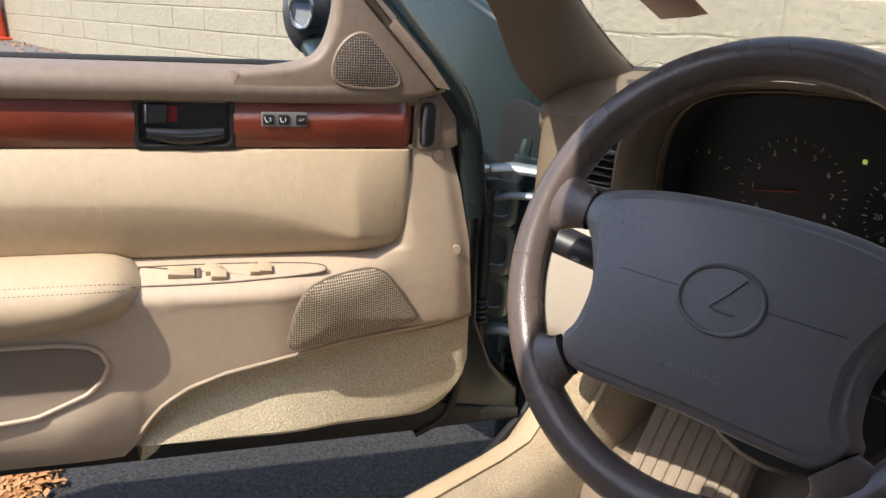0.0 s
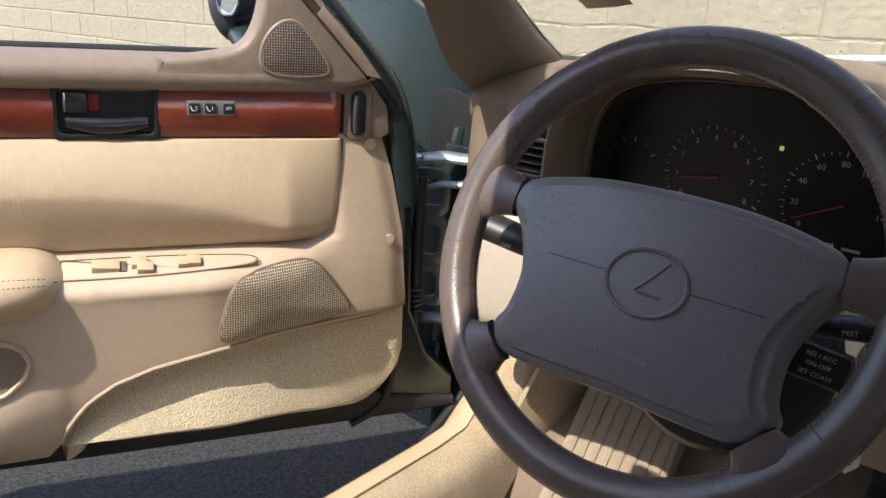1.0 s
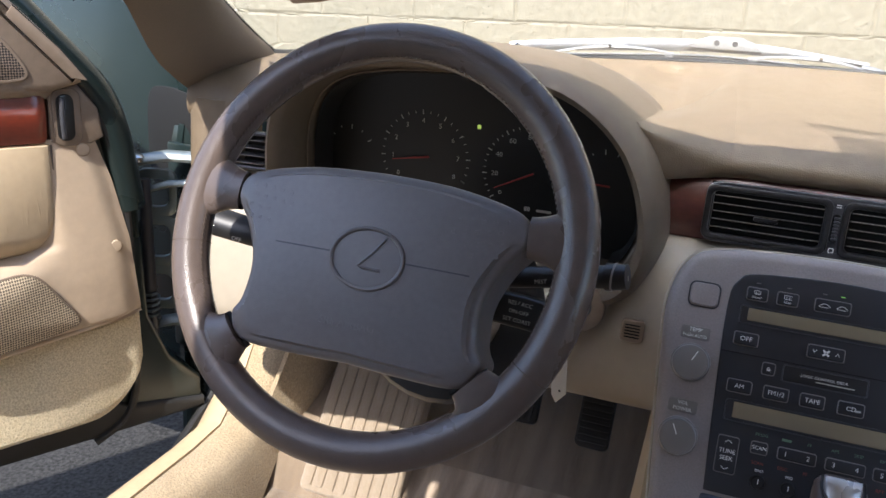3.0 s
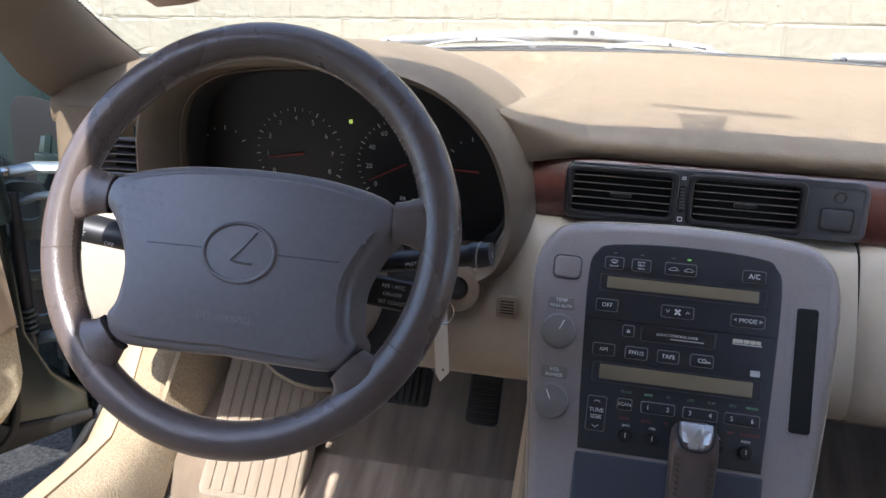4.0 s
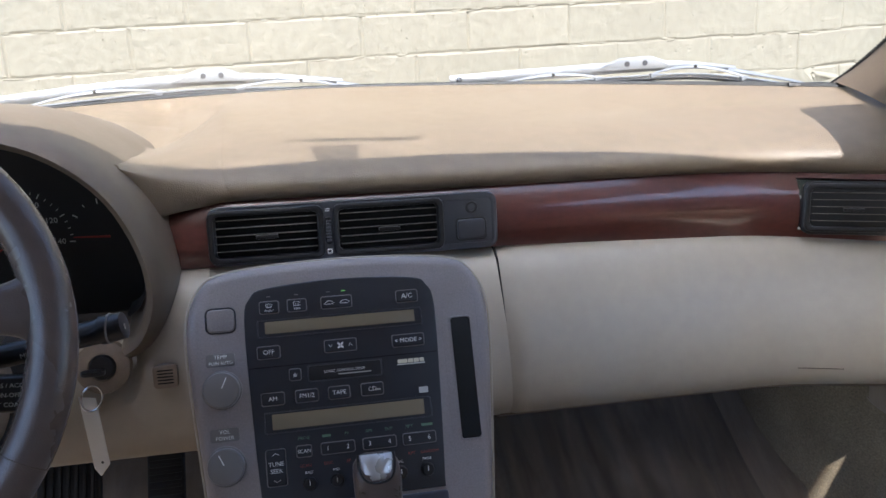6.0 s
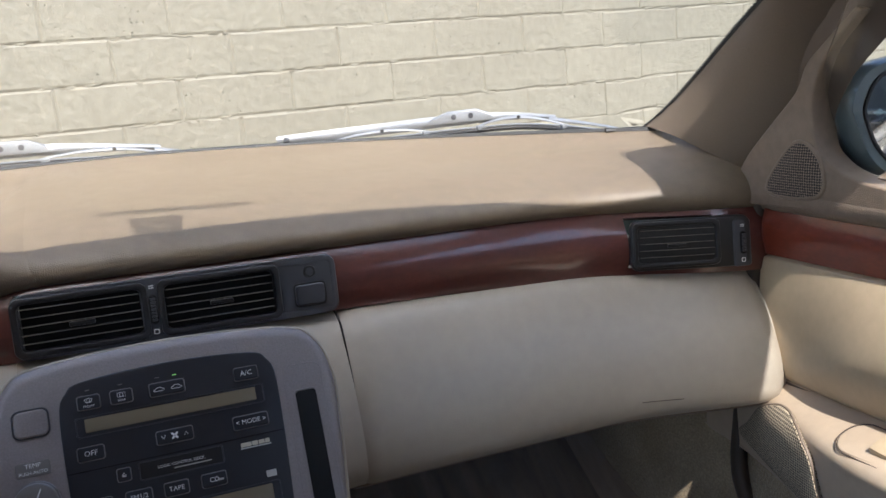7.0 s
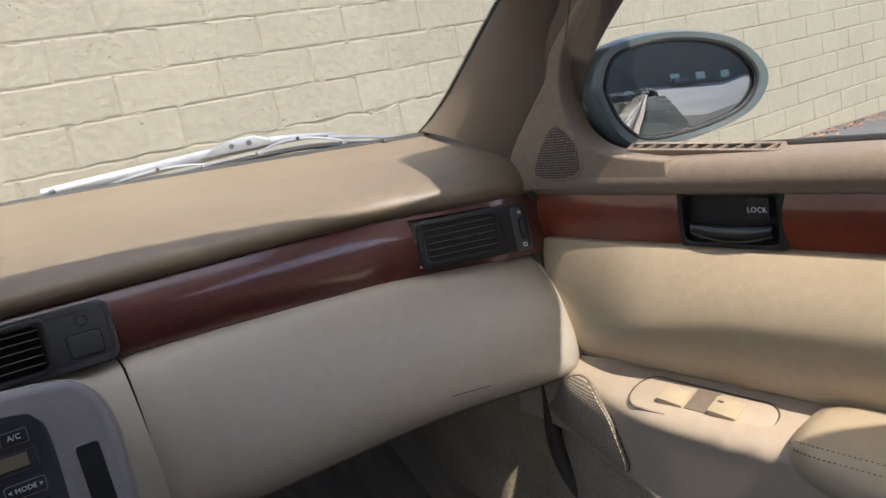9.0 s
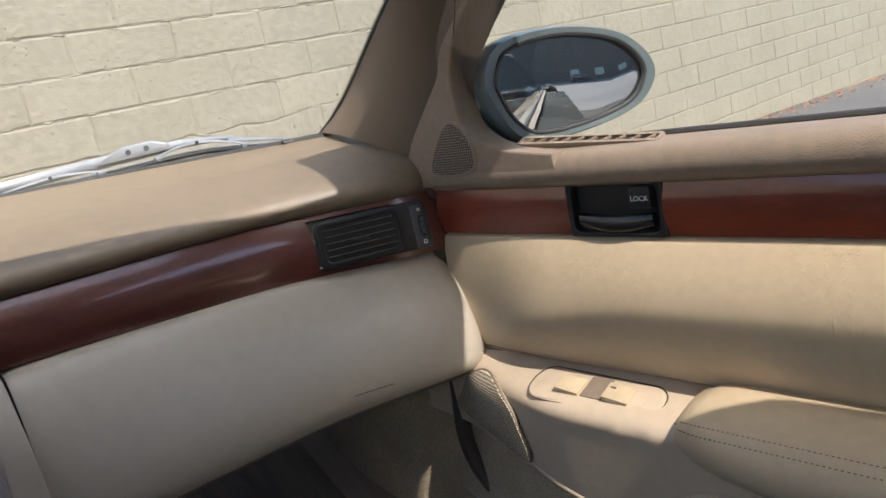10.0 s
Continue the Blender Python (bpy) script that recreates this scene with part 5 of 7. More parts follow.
bm = tube([on_pad(ox + x, oy + y, 0.0002) for x, y in ((0.012, 0.0165), (0.003, 0.004), (-0.0065, -0.0065), (-0.001, -0.0075), (0.012, -0.0075))], 0.0013, 6)
part("emblem_stroke", bm, PADM, wheel)
for x0, x1 in ((-0.068, -0.020), (0.040, 0.088)):
    bm = tube([on_pad(x0 + (x1 - x0) * k / 10, oy + 0.001, -0.0004) for k in range(11)], 0.0007, 6)
    part("cover_seam", bm, SLATE, wheel)
lettering("embossing", "SRS AIRBAG", 0.0085, axes(on_pad(0.004, -0.0665, 0.00015), (1, 0, 0), WY - WN * 0.08), PADM, wheel, depth=0.0003)
bm = bmesh.new()
for s in (-1, 1):
    for i in range(5):
        for j in range(4):
            if i + j < 6:
                x, y = X0 + s * (0.103 - 0.0085 * i - 0.003 * (j % 2)), 0.027 - 0.0085 * j - 0.001 * i
                c = on_pad(x, y, 0.0002)
                q = axes(c, (1, 0, 0), WY)
                lathe(((0.0019, -0.0006), (0.0016, 0.0001), (0.0012, 0.0001), (0.0, -0.0004)), q, 10, bm)
dots = part("grip_dots", bm, PADM, wheel)
dots["kind"] = "stuff"

column = thing("steering_column", "brown plastic steering column shroud", "steering column", (-0.355, -0.15, 0.72))
ax = -WN
bm = lathe(((0.0, -0.02), (0.050, -0.02), (0.058, 0.0), (0.062, 0.10), (0.066, 0.20), (0.07, 0.27)), axes(HUB + ax * 0.045 - WY * 0.018, (1, 0, 0), -WY), 28)
part("shroud", bm, TAUPE, column)
# slot for the column in the knee panel
part("gaiter", lathe(((0.062, 0.0), (0.095, 0.004), (0.10, 0.012), (0.10, 0.02)), axes(HUB + ax * 0.215 - WY * 0.03, (1, 0, 0), -WY), 28), BLACK, column)


def stalk(name, label, base, tip, r0, r1, tipmat=None):
    b, t = Vector(base), Vector(tip)
    st = thing(name, label, "lever", base)
    pts = [b.lerp(t, k / 8) for k in range(9)]
    part("lever", tube(pts, lambda u: r0 + (r1 - r0) * u, 14, flat=0.72), BLACK, st)
    d = (t - b).normalized()
    return st, axes(t, WN.cross(d), WN), d


lamp, q, d = stalk("light_stalk", "black light and indicator stalk with white symbols", (-0.405, -0.205, 0.79), (-0.553, -0.215, 0.812), 0.011, 0.0145)
part("end_cap", tube([Vector((-0.548, -0.2147, 0.8112)), Vector((-0.562, -0.2155, 0.8133))], 0.0142, 16, flat=0.72), SLATE, lamp)
mk = axes((-0.520, -0.2295, 0.8075), (1, 0.06, -0.148), (0.148, 0.15, 1))
lettering("legend", "OFF", 0.0055, mk @ pose(0.012, -0.004, 0), LETTER_DIM, lamp)
bm = bmesh.new()
for k in range(8):
    a = 2 * math.pi * k / 8
    tube([mk @ Vector((-0.016 + 0.003 * math.cos(a), 0.002 + 0.003 * math.sin(a), 0)), mk @ Vector((-0.016 + 0.0045 * math.cos(a), 0.002 + 0.0045 * math.sin(a), 0))], 0.0003, 4, bm=bm)
tube([mk @ Vector((-0.016 + 0.002 * math.cos(2 * math.pi * k / 12), 0.002 + 0.002 * math.sin(2 * math.pi * k / 12), 0)) for k in range(12)], 0.0003, 4, closed=True, bm=bm)
part("lamp_symbol", bm, LETTER, lamp)
wip, q, d = stalk("wiper_stalk", "black wiper stalk with a ribbed end", (-0.30, -0.20, 0.795), (-0.178, -0.205, 0.820), 0.0088, 0.0100)
part("end_knob", tube([Vector((-0.182, -0.205, 0.8192)), Vector((-0.176, -0.206, 0.8204)), Vector((-0.166, -0.207, 0.8225))], lambda u: 0.0112 - 0.0012 * u, 18), BLACK, wip)
part("end_ring", tube([Vector((-0.1765 + 0.0105 * math.cos(k * math.tau / 24) * 0.1, -0.2062 + 0.0108 * math.cos(k * math.tau / 24), 0.8204 + 0.0108 * math.sin(k * math.tau / 24))) for k in range(24)], 0.0008, 6, closed=True), KNOB, wip)
lettering("legend", "MIST", 0.005, axes((-0.232, -0.2175, 0.8095), (1, 0, 0.2), (-0.2, 0.2, 1)), LETTER_DIM, wip)
lettering("symbol", "o", 0.010, axes((-0.1655, -0.2085, 0.8226), (0.05, -1, 0), (-0.2, 0, 1)), LETTER_DIM, wip)
cruise = thing("cruise_stalk", "black cruise control lever with white lettering", "lever", (-0.275, -0.22, 0.785))
qc = axes((-0.245, -0.232, 0.786), (1, 0.08, -0.10), (0.08, 0.25, 1))
part("paddle", slab(rounded(0.044, 0.026, 0.005, 4), 0.014, 0.003, qc), BLACK, cruise)
part("arm", tube([(-0.31, -0.205, 0.79), (-0.262, -0.224, 0.787)], 0.007, 10), BLACK, cruise)
for k, w in enumerate(("RES / ACC", "ON-OFF", "SET COAST")):
    lettering("legend", w, 0.0045, qc @ pose(0.001, 0.0068 - 0.0068 * k, 0.0002), LETTER_DIM, cruise)

lock = thing("ignition_lock", "round ignition lock with a steel key", "ignition", (-0.205, -0.05, 0.73))
ql = axes((-0.227, -0.036, 0.724), (1, 0, 0), (0, 0.2, 1))
part("escutcheon", lathe(((0.026, -0.01), (0.0255, 0.0006), (0.0245, 0.0012), (0.0135, 0.0012), (0.0128, 0.0005), (0.0, 0.0005)), ql, 36), TAUPE, lock)
part("barrel", lathe(((0.0127, 0.0), (0.0120, 0.003), (0.0105, 0.0045), (0.0, 0.0045)), ql, 28), BLACK, lock)
key = thing("key", "steel car key on a ring with a white paper tag", "key", (-0.206, -0.075, 0.735))
part("blade", slab(rounded(0.006, 0.022, 0.002, 3), 0.0022, 0.0005, ql @ pose(0, 0, 0.024, 90)), CHROME, key)
part("head", slab(rounded(0.021, 0.017, 0.007, 5), 0.004, 0.001, ql @ pose(0, 0, 0.038, 90)), BLACK, key)
rc = Vector((-0.228, -0.085, 0.714))
part("ring", tube([rc + Vector((0.35, 0.3, 0)).normalized() * 0.010 * math.cos(2 * math.pi * k / 24) + Vector((0, 0, 0.012)) * math.sin(2 * math.pi * k / 24) for k in range(24)], 0.0009, 6, closed=True), CHROME, key)
tagm = axes((-0.2365, -0.060, 0.662), (0.85, -0.35, 0.03), (0.06, 0.05, 1)) @ pose(0, 0, 0, 0, 0, 6)
part("tag", slab([(-0.0085, 0.042), (-0.0085, -0.030), (-0.003, -0.038), (0.0095, -0.026), (0.0095, 0.040)], 0.0008, 0.0002, tagm), WHITE, key, "white paper tag with a punched hole")
part("tag_hole", lathe(((0.0013, 0.0), (0.0013, 0.0003), (0.0, 0.0003)), tagm @ pose(0.002, -0.024, 0.0001), 12), GAP, key)

# ---- doors ----
class Side:
    """A door's own ways: s back from the wood's front end, z up, n into the cabin."""
    def __init__(self, origin, back, inn, up, drop=0.0):
        self.drop = drop
        self.o, self.b, self.n, self.up = Vector(origin), Vector(back).normalized(), Vector(inn).normalized(), up

    def __call__(self, s, z, n=0.0):
        return self.o + self.b * s + self.n * n + Vector((0, 0, z + self.up - self.drop * step(0.79, 0.68, z)))

    def place(self, s, z, n=0.0):
        """Local x towards the door's front for the left door (right as seen), z into the cabin."""
        x = self.b if self.b.cross(Vector((0, 0, 1))).dot(self.n) > 0 else -self.b
        return axes(self(s, z, n), x, (0, 0, 1))

    def sheet(self, f, nu, nv, thick):
        flip = self.b.cross(Vector((0, 0, 1))).dot(self.n) < 0
        g = (lambda u, v: self(*f(1 - u, v))) if flip else (lambda u, v: self(*f(u, v)))
        return sheet(g, nu, nv, thick)

    def slab(self, pts, n, depth, edge=0.0, dome=0.0, steps=3):
        """A plate whose outline is given in (s, z)."""
        c = Vector((sum(p[0] for p in pts) / len(pts), sum(p[1] for p in pts) / len(pts)))
        m = self.place(c.x, c.y, n)
        sg = 1 if (m.to_3x3() @ Vector((1, 0, 0))).dot(self.b) > 0 else -1
        return slab([(sg * (p[0] - c.x), p[1] - c.y) for p in pts], depth, edge, m, dome=dome, steps=steps)


LEFT = Side((-0.8729, -0.0738, 0), (-0.485, -0.875, 0), (0.875, -0.485, 0), 0.024)
RIGHT = Side((0.700, -0.036, 0), (0, -1, 0), (-1, 0, 0), 0.0045, 0.0155)
END = 1.08


def insert_low(s):
    return 0.6625 - 0.006 * step(0.3, 0.9, s) + 0.004 * step(0.06, 0.0, s)


OUTLINE = ((0.33, -0.004), (0.40, 0.046), (0.46, 0.068), (0.52, 0.074), (0.575, 0.078), (0.605, 0.0805), (0.622, 0.082), (0.634, 0.083), (0.644, 0.075), (0.652, 0.055), (0.662, 0.022), (0.672, 0.008), (0.684, 0.0068), (0.70, 0.006), (0.725, 0.005), (0.76, 0.0035), (0.80, 0.002))

FRONT = ((0.40, 0.034), (0.52, 0.042), (0.575, 0.039), (0.62, 0.032), (0.66, 0.023), (0.70, 0.015), (0.75, 0.007), (0.80, 0.002))


def pouch(s, z):
    """The lower lip of the map pocket stands proud."""
    return 0.018 * step(0.33, 0.42, s) * step(0.405, 0.46, z) * step(0.535, 0.495, z)


def insert_n(s, z, roll=0.20):
    """The padded insert: a long roll that dies away towards its front."""
    top = along(((0.0, 0.688), (0.05, 0.685), (0.09, 0.692), (0.15, 0.712), (0.22, 0.726), (0.30, 0.734), (0.60, 0.740)), s)
    a = (0.030 * step(0.015, roll, s) if roll else 0.026 * min(max((s - 0.004) / 0.072, 0), 1)) + 0.004
    if z > top:
        return 0.004 + a * (1 - ((z - top) / (0.797 - top)) ** 1.5)
    return 0.004 + a * (1 - 0.72 * ((top - z) / max(top - insert_low(s), 0.01)) ** 1.6)


def carpet_top(s):
    return along(((-0.09, 0.561), (-0.04, 0.557), (0.024, 0.558), (0.098, 0.557), (0.17, 0.548), (0.24, 0.533), (0.285, 0.516), (0.315, 0.495), (0.336, 0.470), (0.350, 0.442)), s)


def carpet_low(s):
    """Lower edge of the carpet, rounded up into the door's front edge."""
    r = 0.082
    return 0.4165 + 0.006 * step(0.35, -0.03, s) + 0.020 * step(-0.06, 0.12, s) + (r - math.sqrt(max(r * r - max(-0.0115 - s, 0) ** 2, 0)))


def lining_front(z):
    return along(((0.42, -0.094), (0.556, -0.094), (0.665, -0.085), (0.744, -0.068), (0.804, -0.048)), z)


def car_door(D, label, driver):
    def fade(s):
        return 0.18 + 0.82 * step(-0.115, 0.045, s) if driver else 0.22 + 0.78 * step(-0.06, 0.24, s)

    def calm(s):
        """The shelf dies away into a plain face ahead of the speaker."""
        return step(0.19, -0.005, s) if driver else 0.0

    def bulge(s, z):
        """How far the lower lining and its shelf stand into the cabin."""
        k = calm(s)
        return (along(OUTLINE, z) * (1 - k) + along(FRONT, z) * k) * fade(s) + pouch(s, z)

    at = D(0.4, 0.36)
    door = thing("car_door", label, "car door", at, group="car doors")
    # painted shell behind the lining, with its outer skin
    shell = [(-0.112, 0.54), (-0.14, 0.47), (-0.185, 0.425), (-0.185, 0.380), (-0.03, 0.380), (0.05, 0.376), (END, 0.372), (END, 0.885), (0.15, 0.885), (-0.01, 0.905), (-0.075, 0.83), (-0.105, 0.70)]
    part("shell", D.slab(shell, -0.012, 0.10, 0.012), GREEN, door, "dark green painted door shell")
    part("outer_skin", D.slab([(-0.12, 0.43), (-0.09, 0.37), (0, 0.345), (END, 0.345), (END, 0.88), (0.1, 0.88), (-0.05, 0.90), (-0.12, 0.80)], -0.10, 0.05, 0.02), GREEN, door)
    part("bottom_strip", D.slab([(-0.185, 0.380), (-0.04, 0.376), (END, 0.370), (END, 0.404), (0.34, 0.409), (0.0, 0.421), (-0.06, 0.424), (-0.075, 0.414), (-0.185, 0.396)], -0.006, 0.06, 0.006), RUBBER, door, "black rubber strip along the door's foot")
    seal = curve_through([(-0.02, 0.372), (-0.066, 0.402), (-0.083, 0.47), (-0.083, 0.62), (-0.078, 0.74), (-0.055, 0.82), (-0.02, 0.885), (0.02, 0.93), (0.05, 0.965), (0.085, 1.02)], 5, closed=False)
    part("weatherstrip", tube([D(p[0] - 0.004, p[1], -0.006) for p in seal if driver or p[1] < 0.80], 0.0055, 8), RUBBER, door)
    # lower moulded lining with its shelf
    def lower(u, v):
        s = -0.080 + (END + 0.080) * u ** 1.3
        bot = 0.422 + (carpet_top(s) - 0.422) * step(0.365, 0.345, s)
        edge_n = along(OUTLINE, bot)
        pts = [(edge_n - 0.022, bot + 0.002), (edge_n - 0.003, bot), (edge_n, bot + 0.005)] + [(n, z) for z, n in OUTLINE if z > bot + 0.015]
        p = profile_at(pts, v)
        k = calm(s)
        n = (p.x * (1 - k) + (along(FRONT, p.y) - 0.016 * step(bot + 0.006, bot, p.y)) * k) * fade(s) + pouch(s, p.y)
        gap = step(insert_low(s) - 0.004, insert_low(s) + 0.008, p.y)
        n += -0.006 * step(-0.055, -0.080, s) - 0.006 * gap * step(0.002, 0.02, s)
        return s + (lining_front(p.y) + 0.080) * step(0.05, -0.080, s), p.y, n
    part("lining", D.sheet(lower, 90, 60, 0.004), LINING, door, "beige moulded door lining")
    # soft insert
    def pad(u, v):
        r = 0.05
        s0 = 0.004 + (r - math.sqrt(max(r * r - max(r - v * 0.134, 0) ** 2, 0))) * 0.9
        s = s0 + (END - s0) * u ** 1.25
        bot = insert_low(s) + 0.001
        z = bot + (0.7965 - bot) * v
        e = min((s - s0) / 0.007, v * 0.13 / 0.006, (1 - v) * 0.13 / 0.004, 1)
        puff = 0.007 * math.sqrt(max(0, 1 - (1 - e) ** 2)) - 0.004
        return s, z, insert_n(s, z, 0.0 if driver else 0.20) + puff
    part("insert", D.sheet(pad, 110, 44, 0.006), INSERT, door, "padded beige vinyl insert with fine creases")
    part("insert_groove", tube([D(*[a + b for a, b in zip(pad(0.0, 0.02 + 0.96 * k / 24), (-0.0012, 0, 0.0015))]) for k in range(25)], 0.0016, 6), THREAD, door)
    part("insert_gap", tube([D(s / 50 * END, insert_low(s / 50 * END) - 0.001, 0.010) for s in range(1, 51)], 0.0015, 6), THREAD, door)
    # carpeted foot of the lining
    def foot(u, v):
        s = -0.0925 + 0.4425 * u
        top = carpet_top(s)
        bot = carpet_low(s)
        z = bot + (top - bot) * v
        e = min(v / 0.08, (1 - v) / 0.06, u / 0.03, (1 - u) / 0.03, 1)
        under = bulge(s, top) - (0.005 + 0.025 * step(-0.10, 0.26, s) if driver else 0.016 + 0.014 * step(-0.08, 0.30, s))
        return s, z, under + (0.006 + 0.018 * step(-0.09, 0.10, s)) * (1 - v) - 0.006 * (1 - math.sqrt(max(0, 1 - (1 - e) ** 2)))
    part("carpet_panel", D.sheet(foot, 60, 20, 0.03), SUNLIT_CARPET if driver else CARPET, door, "carpet on the door's lower edge")
    edge = [-0.085 + 0.435 * k / 40 for k in range(41)]
    part("carpet_lip", tube([D(s, carpet_top(s) + 0.002, bulge(s, carpet_top(s)) - 0.002) for s in edge], lambda t: 0.001 + 0.0025 * min(t * 6, 1), 8), LINING, door)
    part("tab_handle", block((0.085, 0.012, 0.010), D.place(0.245, carpet_top(0.245) + 0.012, bulge(0.245, 0.53) - 0.005) @ pose(0, 0, 0, 0, 0, -14 if not driver else 14), 0.004), BEIGE, door)
    # wood band
    def wood_band(u, v, s0, s1):
        s = s0 + (s1 - s0) * u
        z = 0.7975 + 0.0585 * v
        e = min(max(s - 0.006, 0) / 0.010, 1)
        return s, z, 0.004 + 0.006 * math.sin(math.pi * v) + 0.002 - 0.006 * (1 - e) ** 2
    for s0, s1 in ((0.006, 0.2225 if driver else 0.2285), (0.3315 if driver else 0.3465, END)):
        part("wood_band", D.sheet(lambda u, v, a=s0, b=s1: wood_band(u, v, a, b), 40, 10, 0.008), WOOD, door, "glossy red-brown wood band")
    # soft sill above it
    def sill_pad(u, v):
        s = -0.012 + (END + 0.012) * u
        p = profile_at(((0.002, 0.855), (0.014, 0.860), (0.019, 0.872), (0.014, 0.886), (0.0, 0.894), (-0.03, 0.897), (-0.06, 0.892)), v)
        lift = 0.010 * step(0.16, 0.05, s)
        return s, p.y + lift * v - 0.006, p.x * step(-0.02, 0.04, s)
    part("sill_pad", D.sheet(sill_pad, 50, 20, 0.004), TAUPE, door, "taupe padded window sill")
    part("window_seal", tube([D(0.14 + (END - 0.14) * k / 20, 0.8915, -0.045) for k in range(21)], 0.0045, 8), RUBBER, door)
    # corner panel with the small speaker
    sail = curve_through([(0.225, 0.8885), (0.185, 0.8925), (0.150, 0.8985), (0.126, 0.909), (0.112, 0.934), (0.105, 0.972), (0.110, 1.003), (0.130, 1.037), (0.165, 1.07)], 5, closed=False)
    sail += curve_through([(0.157, 1.074), (0.10, 1.025), (0.055, 0.98), (0.025, 0.95), (-0.010, 0.912), (-0.035, 0.868)], 5, closed=False) + [Vector((0.0, 0.858)), Vector((0.225, 0.862))]
    sail = [(p[0] - (0.0 if driver else 0.018 * step(0.895, 0.93, p[1]) * step(0.06, 0.10, p[0])), p[1]) for p in sail]
    part("corner_panel", D.slab([tuple(p) for p in sail], 0.018, 0.034, 0.010 if driver else 0.003, steps=5), TAUPE, door)
    tw = curve_through([(0.107, 0.890), (0.102, 0.913), (0.088, 0.930), (0.073, 0.935), (0.060, 0.929), (0.043, 0.910), (0.028, 0.886), (0.032, 0.875), (0.068, 0.8725), (0.098, 0.877)], 5)
    part("tweeter_rim", tube([D(p[0], p[1], 0.0175) for p in tw], 0.0032, 8, closed=True), TAUPE, door)
    part("tweeter_mesh", D.slab([tuple(p) for p in tw], 0.0205, 0.004, 0.002, dome=0.003), TWEETER, door, "small perforated speaker cover")
    cover = [(-0.040, 0.872), (-0.022, 0.874), (0.034, 0.935), (0.042, 0.944), (0.034, 0.955), (-0.012, 0.908)]
    if driver:
        part("corner_cover", D.slab(cover, 0.0187, 0.004, 0.001), TAUPE, door)
        part("cover_joint", tube([D(p[0], p[1], 0.0172) for p in cover], 0.0013, 6, closed=True), GAP, door)
    if driver:
        part("frame_trim", tube([D(p[0] - 0.018, p[1], -0.018) for p in curve_through([(-0.075, 0.70), (-0.062, 0.79), (-0.045, 0.845), (-0.02, 0.88), (0.02, 0.925), (0.055, 0.965), (0.095, 1.01), (0.15, 1.07)], 6, closed=False)], 0.021, 12), GREEN, door)
    part("front_trim", D.slab([(0.03, 0.864), (-0.03, 0.868), (-0.055, 0.835), (-0.060, 0.80), (-0.045, 0.792), (0.002, 0.796), (0.002, 0.857)], 0.003, 0.012, 0.003), TAUPE, door)
    # handle in its recess
    hs, wider = (0.277, 1.0) if driver else (0.2875, 1.07)
    m = D.place(hs, 0.8265, 0.009) @ Matrix.Diagonal((wider, 1, 1, 1))
    front = -1 if (m.to_3x3() @ Vector((1, 0, 0))).dot(D.b) > 0 else 1
    hb = part("handle_bezel", frame_slab(rounded(0.113, 0.0605, 0.004), rounded(0.100, 0.050, 0.008), 0.012, 0.002, m @ pose(0, 0, 0.002)), BLACK, door, "black door handle surround")
    part("recess", slab(rounded(0.099, 0.051, 0.008), 0.002, 0, m @ pose(0, 0, -0.0095)), BLACK, hb)
    def grip(u, v):
        """A curved pull, bowed down and out in its middle."""
        a = radians(-80 + 200 * v)
        bow = math.sin(math.pi * u)
        x = -0.043 + 0.086 * u
        return m @ Vector((x, -0.0125 - 0.004 * bow + 0.0095 * math.sin(a) * (0.75 + 0.25 * bow), -0.004 + 0.004 * bow + 0.0065 * math.cos(a)))
    part("lever", sheet(grip, 24, 14, 0.0015), GLOSSB, hb, "glossy black pull lever")
    lk = part("lock_rocker", block((0.024, 0.022, 0.008), m @ pose(front * -0.031, 0.0105, -0.002), 0.003), BLACK, hb)
    if driver:
        part("red_mark", block((0.010, 0.018, 0.002), m @ pose(front * -0.0135, 0.0095, -0.006), 0.0005), material("red_plastic", (0.25, 0.01, 0.01), 0.5), hb)
        part("chrome_edge", block((0.003, 0.021, 0.002), m @ pose(front * -0.043, 0.0105, 0.0015), 0.0008), CHROME, hb)
    else:
        lettering("legend", "LOCK", 0.0075, m @ pose(front * -0.031, 0.0095, 0.0022), LETTER, lk)
    # armrest
    arm0 = 0.331 if driver else 0.368
    section = ((0.004, 0.655), (0.010, 0.668), (0.030, 0.6735), (0.060, 0.672), (0.085, 0.664), (0.100, 0.650), (0.105, 0.634), (0.098, 0.616), (0.078, 0.603), (0.045, 0.598))
    def cushion(u, v):
        s = arm0 + 0.63 * u
        e = math.sqrt(max(0.0, 1 - max(0.0, 1 - u / (0.085 + 0.20 * step(0.5, 0.9, v))) ** 2))
        p = profile_at(section, v)
        k = 0.30 + 0.70 * e
        c = Vector((0.045, 0.638))
        q = c + (p - c) * k
        return s + 0.03 * (1 - e) * max(0, v - 0.55), q.y - 0.004 * u, q.x
    cu = part("armrest_cushion", D.sheet(cushion, 40, 26, 0.004), BEIGE, door, "padded armrest with twin stitched seam")
    part("seam", tube([D(*[a + b for a, b in zip(cushion(0.01 + 0.97 * k / 60, 0.50), (0, 0.0018, 0.0022))]) for k in range(61)], 0.0006, 5), THREAD, cu)
    bm = bmesh.new()
    for k in range(130):
        u = 0.02 + 0.96 * k / 130
        for dv in (0.475, 0.525):
            s, z, n = cushion(u, dv)
            s2, z2, n2 = cushion(u + 0.0035, dv)
            tube([D(s, z + 0.0024, n + 0.0028), D(s2, z2 + 0.0024, n2 + 0.0028)], 0.0006, 4, bm=bm)
    part("armrest_stitching", bm, THREAD, cu)
